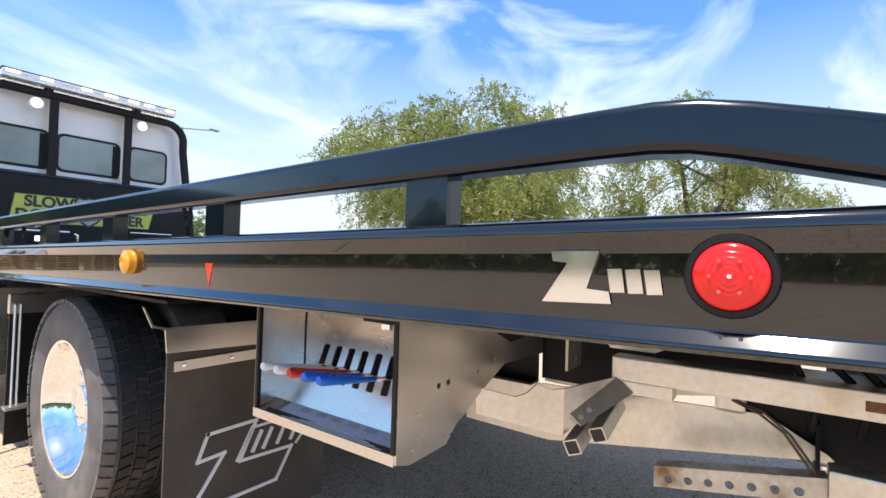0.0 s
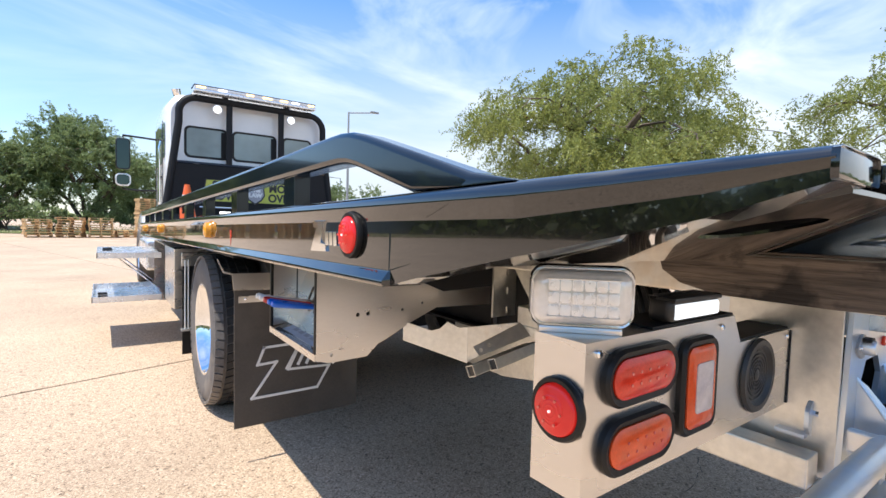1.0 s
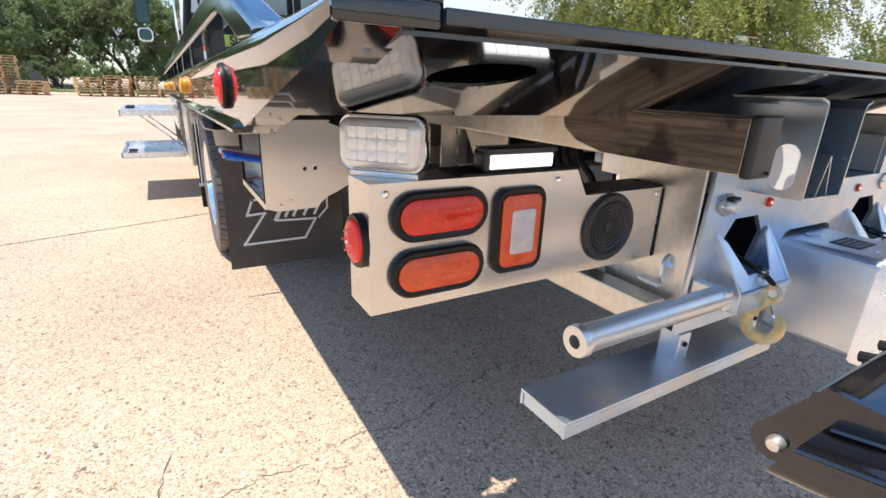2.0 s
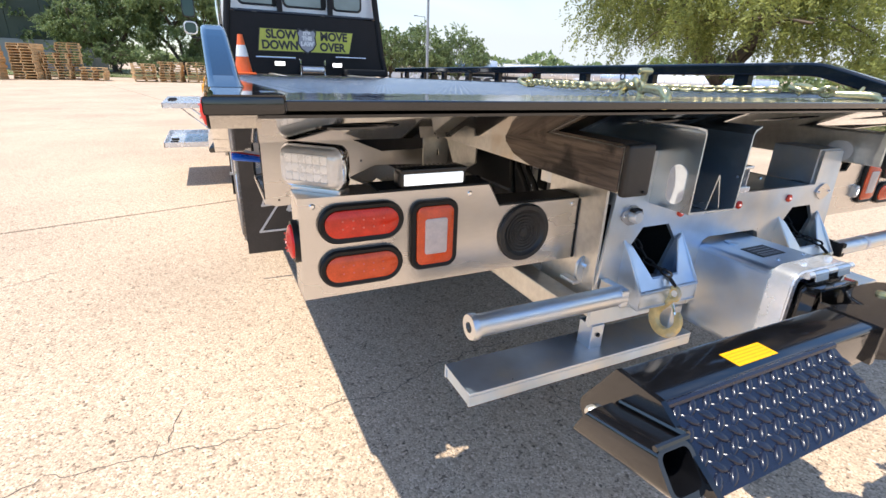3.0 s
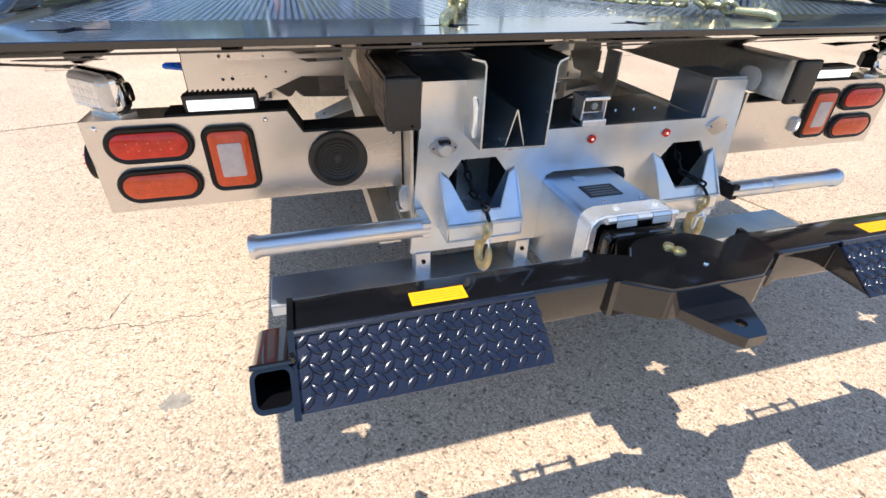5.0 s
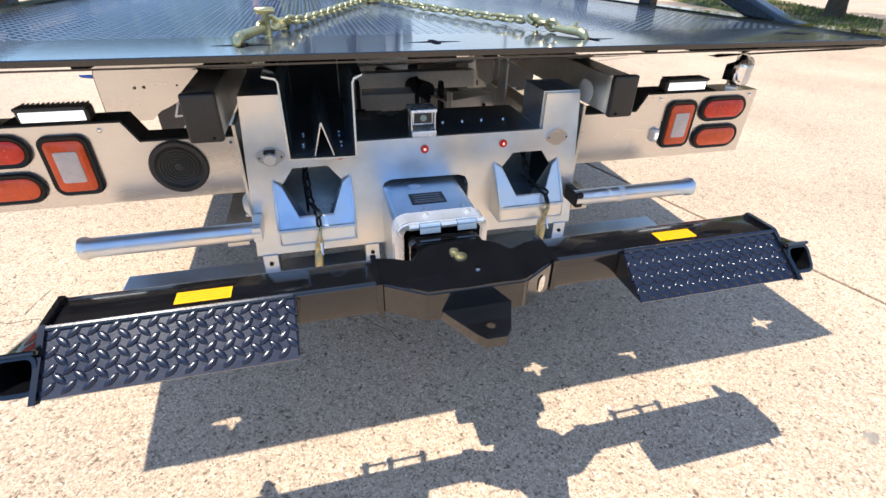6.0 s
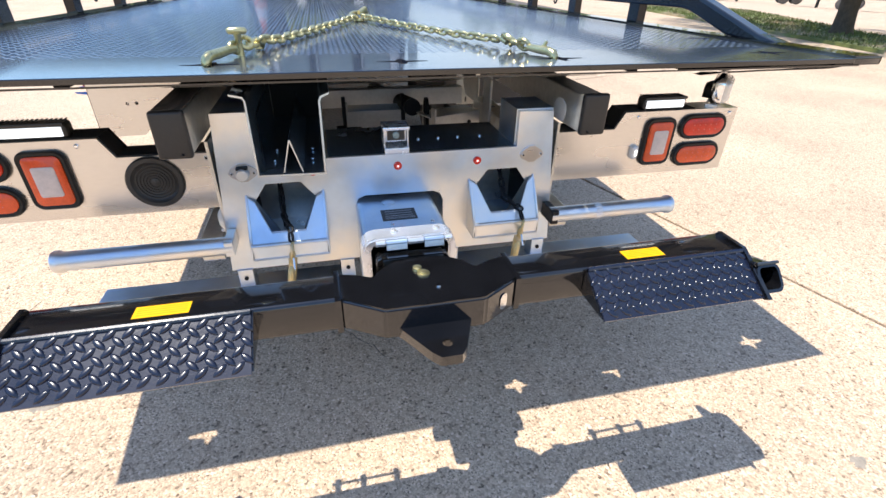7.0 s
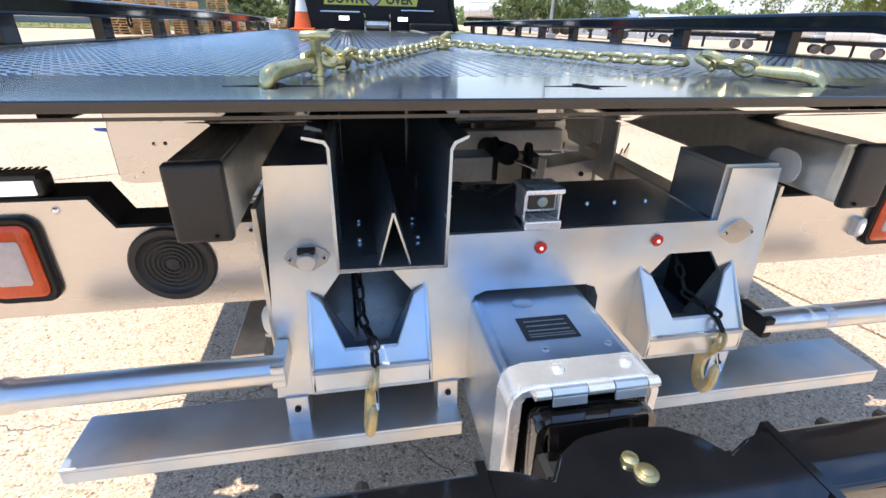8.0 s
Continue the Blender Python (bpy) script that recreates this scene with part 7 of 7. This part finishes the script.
for k, (x, y, h) in enumerate(((20.0, 60.5, 6.4), (24.6, 60.0, 7.2), (29.4, 60.0, 7.5), (33.0, 62.0, 5.2))):
    tree("far_tree", (x, y, fall(x, y)), h, 3.5, 31 + k, 0.2, 0.6, 34000, 0.10, (BARK, LEAFDARK), "distant rounded green tree", 0.3, 0.12, 1.0, (0, 0), 200)
# distant tree line
rng = np.random.default_rng(5)
vs, fs = [], []
for k in range(42000):
    az = radians(rng.uniform(-180, 180))
    near = -150 < math.degrees(az) < -32
    d = (62 if near else 150) + rng.normal(0, 4)
    hgt = (7.5 if near else 4.2) + 1.6 * math.sin(az * 23) + 1.1 * math.sin(az * 61 + 1)
    p = np.array([d * math.sin(az), d * math.cos(az), rng.uniform(-3.0, max(1.5, hgt))])
    n = rng.normal(0, 1, 3)
    n /= np.linalg.norm(n)
    t = np.cross(n, rng.normal(0, 1, 3))
    t /= np.linalg.norm(t)
    b = np.cross(n, t)
    s1 = rng.uniform(0.5, 1.1)
    i = len(vs)
    vs += [tuple(p - t * s1), tuple(p + b * s1 * 0.6), tuple(p + t * s1), tuple(p - b * s1 * 0.6)]
    fs.append((i, i + 1, i + 2, i + 3))
me = bpy.data.meshes.new("tree_line")
me.from_pydata(vs, [], fs)
me.materials.append(LEAFDARK)
tagged(new("tree_line", me), "far line of dark green woods at the horizon", "woods", kind="stuff")


# ---- pallets ----
def make_pallet():
    pal = thing("wooden_pallet", (0, 0, 0), "bare pine pallet in a stack on the concrete", "pallet", "stacked pallets")
    for y in (-0.5, -0.02, 0.46):
        part("stringer", box(-0.6, 0.6, y, y + 0.04, 0.018, 0.105), PALLETWOOD, pal)
    for k in range(6):
        x = -0.6 + 0.22 * k
        part("board", box(x, x + 0.10, -0.5, 0.5, 0.1055, 0.124), PALLETWOOD, pal)
    for x in (-0.6, -0.05, 0.5):
        part("board", box(x, x + 0.10, -0.5, 0.5, 0.0, 0.0175), PALLETWOOD, pal)
    return pal


pal = make_pallet()
used = False
rng = random.Random(9)
STACKS = [(-10.4, 29.6, 13), (-9.0, 30.2, 13), (-8.0, 30.6, 10), (-11.8, 29.2, 14), (-7.6, 31.6, 14), (-6.4, 30.2, 5), (-4.2, 29.8, 7), (-2.9, 29.8, 8), (-1.7, 29.9, 8), (-0.6, 30.6, 3), (0.42, 31.0, 17), (1.75, 30.6, 12)]
for x, y, n in STACKS:
    turn = rng.uniform(-12, 12)
    for k in range(n):
        m = pose(x + rng.uniform(-0.04, 0.04), y + rng.uniform(-0.04, 0.04), 0.001 + 0.1255 * k, 0, 0, 90 + turn + rng.uniform(-3, 3))
        if not used:
            pal.matrix_basis = m
            used = True
        else:
            copy_thing(pal, m)

# ---- far things ----
hall = thing("industrial_building", (-22, 50, 0), "long dark green clad building with a grey block base", "building")
part("base_wall", box(-45, -9.6, 48, 49, -0.05, 2.2), GREYWALL, hall)
for k in range(16):
    x = -45 + 2.2 * k
    part("cladding_panel", box(x, x + 2.19, 48.1, 48.9, 2.2, 7.0, 0.03), GREENWALL, hall)
part("roof", box(-45.3, -9.4, 47.6, 58, 7.0, 7.3), GREYWALL, hall)
part("rear_wall", box(-45, -9.6, 56, 57, -0.05, 7.0), GREENWALL, hall)
part("end_wall", box(-10.6, -9.6, 49, 56, -0.05, 7.0), GREENWALL, hall)
shed = thing("beige_building", (40, 9, fall(40, 9)), "low beige block building beyond the trees", "building")
part("wall", box(38, 52, 4, 10.6, -2.2, 3.6), BEIGEWALL, shed)
part("roof", box(37.6, 52.4, 3.6, 11.0, 3.6, 3.9), GREYWALL, shed)


def street_lamp(x, y, h, arm):
    z = fall(x, y)
    p = thing("street_lamp", (x, y, z), "tall grey street lamp with one arm", "street lamp")
    part("pole", tube([(x, y, z), (x, y, z + h * 0.5), (x, y, z + h)], [0.10, 0.085, 0.06], 10), GREYWALL, p, smooth=True)
    part("arm", tube([(x, y, z + h - 0.05), (x + arm * 0.85, y - arm * 0.45, z + h + 0.05)], 0.045, 8), GREYWALL, p)
    part("head", box(x + arm * 0.8 - 0.25, x + arm * 0.8 + 0.35, y - arm * 0.45 - 0.12, y - arm * 0.45 + 0.12, z + h + 0.0, z + h + 0.12, 0.03), GREYWALL, p)
    part("foot", box(x - 0.3, x + 0.3, y - 0.3, y + 0.3, z, z + 0.5, 0.03), GREYWALL, p)


street_lamp(12.4, 31.0, 9.0, 1.9)
street_lamp(27.0, 66.0, 8.5, -1.4)


def tanker(x, y, turn, ln, shade):
    """A parked tank trailer: barrel with bands, walkway, frame, landing legs and wheels."""
    root = thing("tanker_trailer", (0, 0, 0), "parked silver tank trailer in a far row", "trailer", "row of tank trailers")
    part("barrel", turned([(0.3, -ln / 2), (0.75, -ln / 2 + 0.06), (0.86, -ln / 2 + 0.25), (0.86, ln / 2 - 0.25), (0.75, ln / 2 - 0.06), (0.3, ln / 2)], (0, 0, 2.35), "x", 20), shade, root, "polished tank barrel", True)
    for k in range(5):
        xx = -ln / 2 + ln * (k + 0.5) / 5
        part("band", turned([(0.885, xx - 0.04), (0.885, xx + 0.04)], (0, 0, 2.35), "x", 20), ALU, root)
    part("walkway", box(-ln / 2 + 0.6, ln / 2 - 0.6, -0.25, 0.25, 3.20, 3.30), ALU, root)
    part("frame", box(-ln / 2 + 0.3, ln / 2 - 0.3, -0.5, 0.5, 1.15, 1.48), MATTE, root)
    for xx in (ln / 2 - 2.6, ln / 2 - 1.3):
        for yy in (-1.15, 0.75):
            part("wheel", turned([(0.3, yy), (0.5, yy + 0.03), (0.5, yy + 0.38), (0.3, yy + 0.4)], (xx, 0, 0.5), "y", 18), TYRE, root, smooth=True)
    for yy in (-0.6, 0.5):
        part("landing_leg", box(-ln / 2 + 2.6, -ln / 2 + 2.75, yy, yy + 0.12, 0.0, 1.2), MATTE, root)
    part("fender", box(ln / 2 - 3.3, ln / 2 - 0.6, -1.2, 1.2, 1.06, 1.13, 0.02), ALU, root)
    root.matrix_basis = pose(x, y, fall(x, y), 0, 0, turn)
    return root


for k, az in enumerate((15.5, 21.0, 26.5, 32.5, 38.5, 44.5, 50.0, 55.5)):
    d = 68 + 3 * (k % 2)
    tanker(d * math.sin(radians(az)), d * math.cos(radians(az)), -az + (8 if k % 2 else -5), 7.4 + 1.2 * (k % 3), TANK if k % 3 else WHITEPAINT)
far = thing("warehouse", (30, 110, -1), "long pale blue far warehouse", "building")
part("wall", box(28, 90, 100, 112, -4, 2.0), TANK, far)
part("roof", box(27.5, 90.5, 99.5, 112.5, 2.0, 2.3), GREYWALL, far)
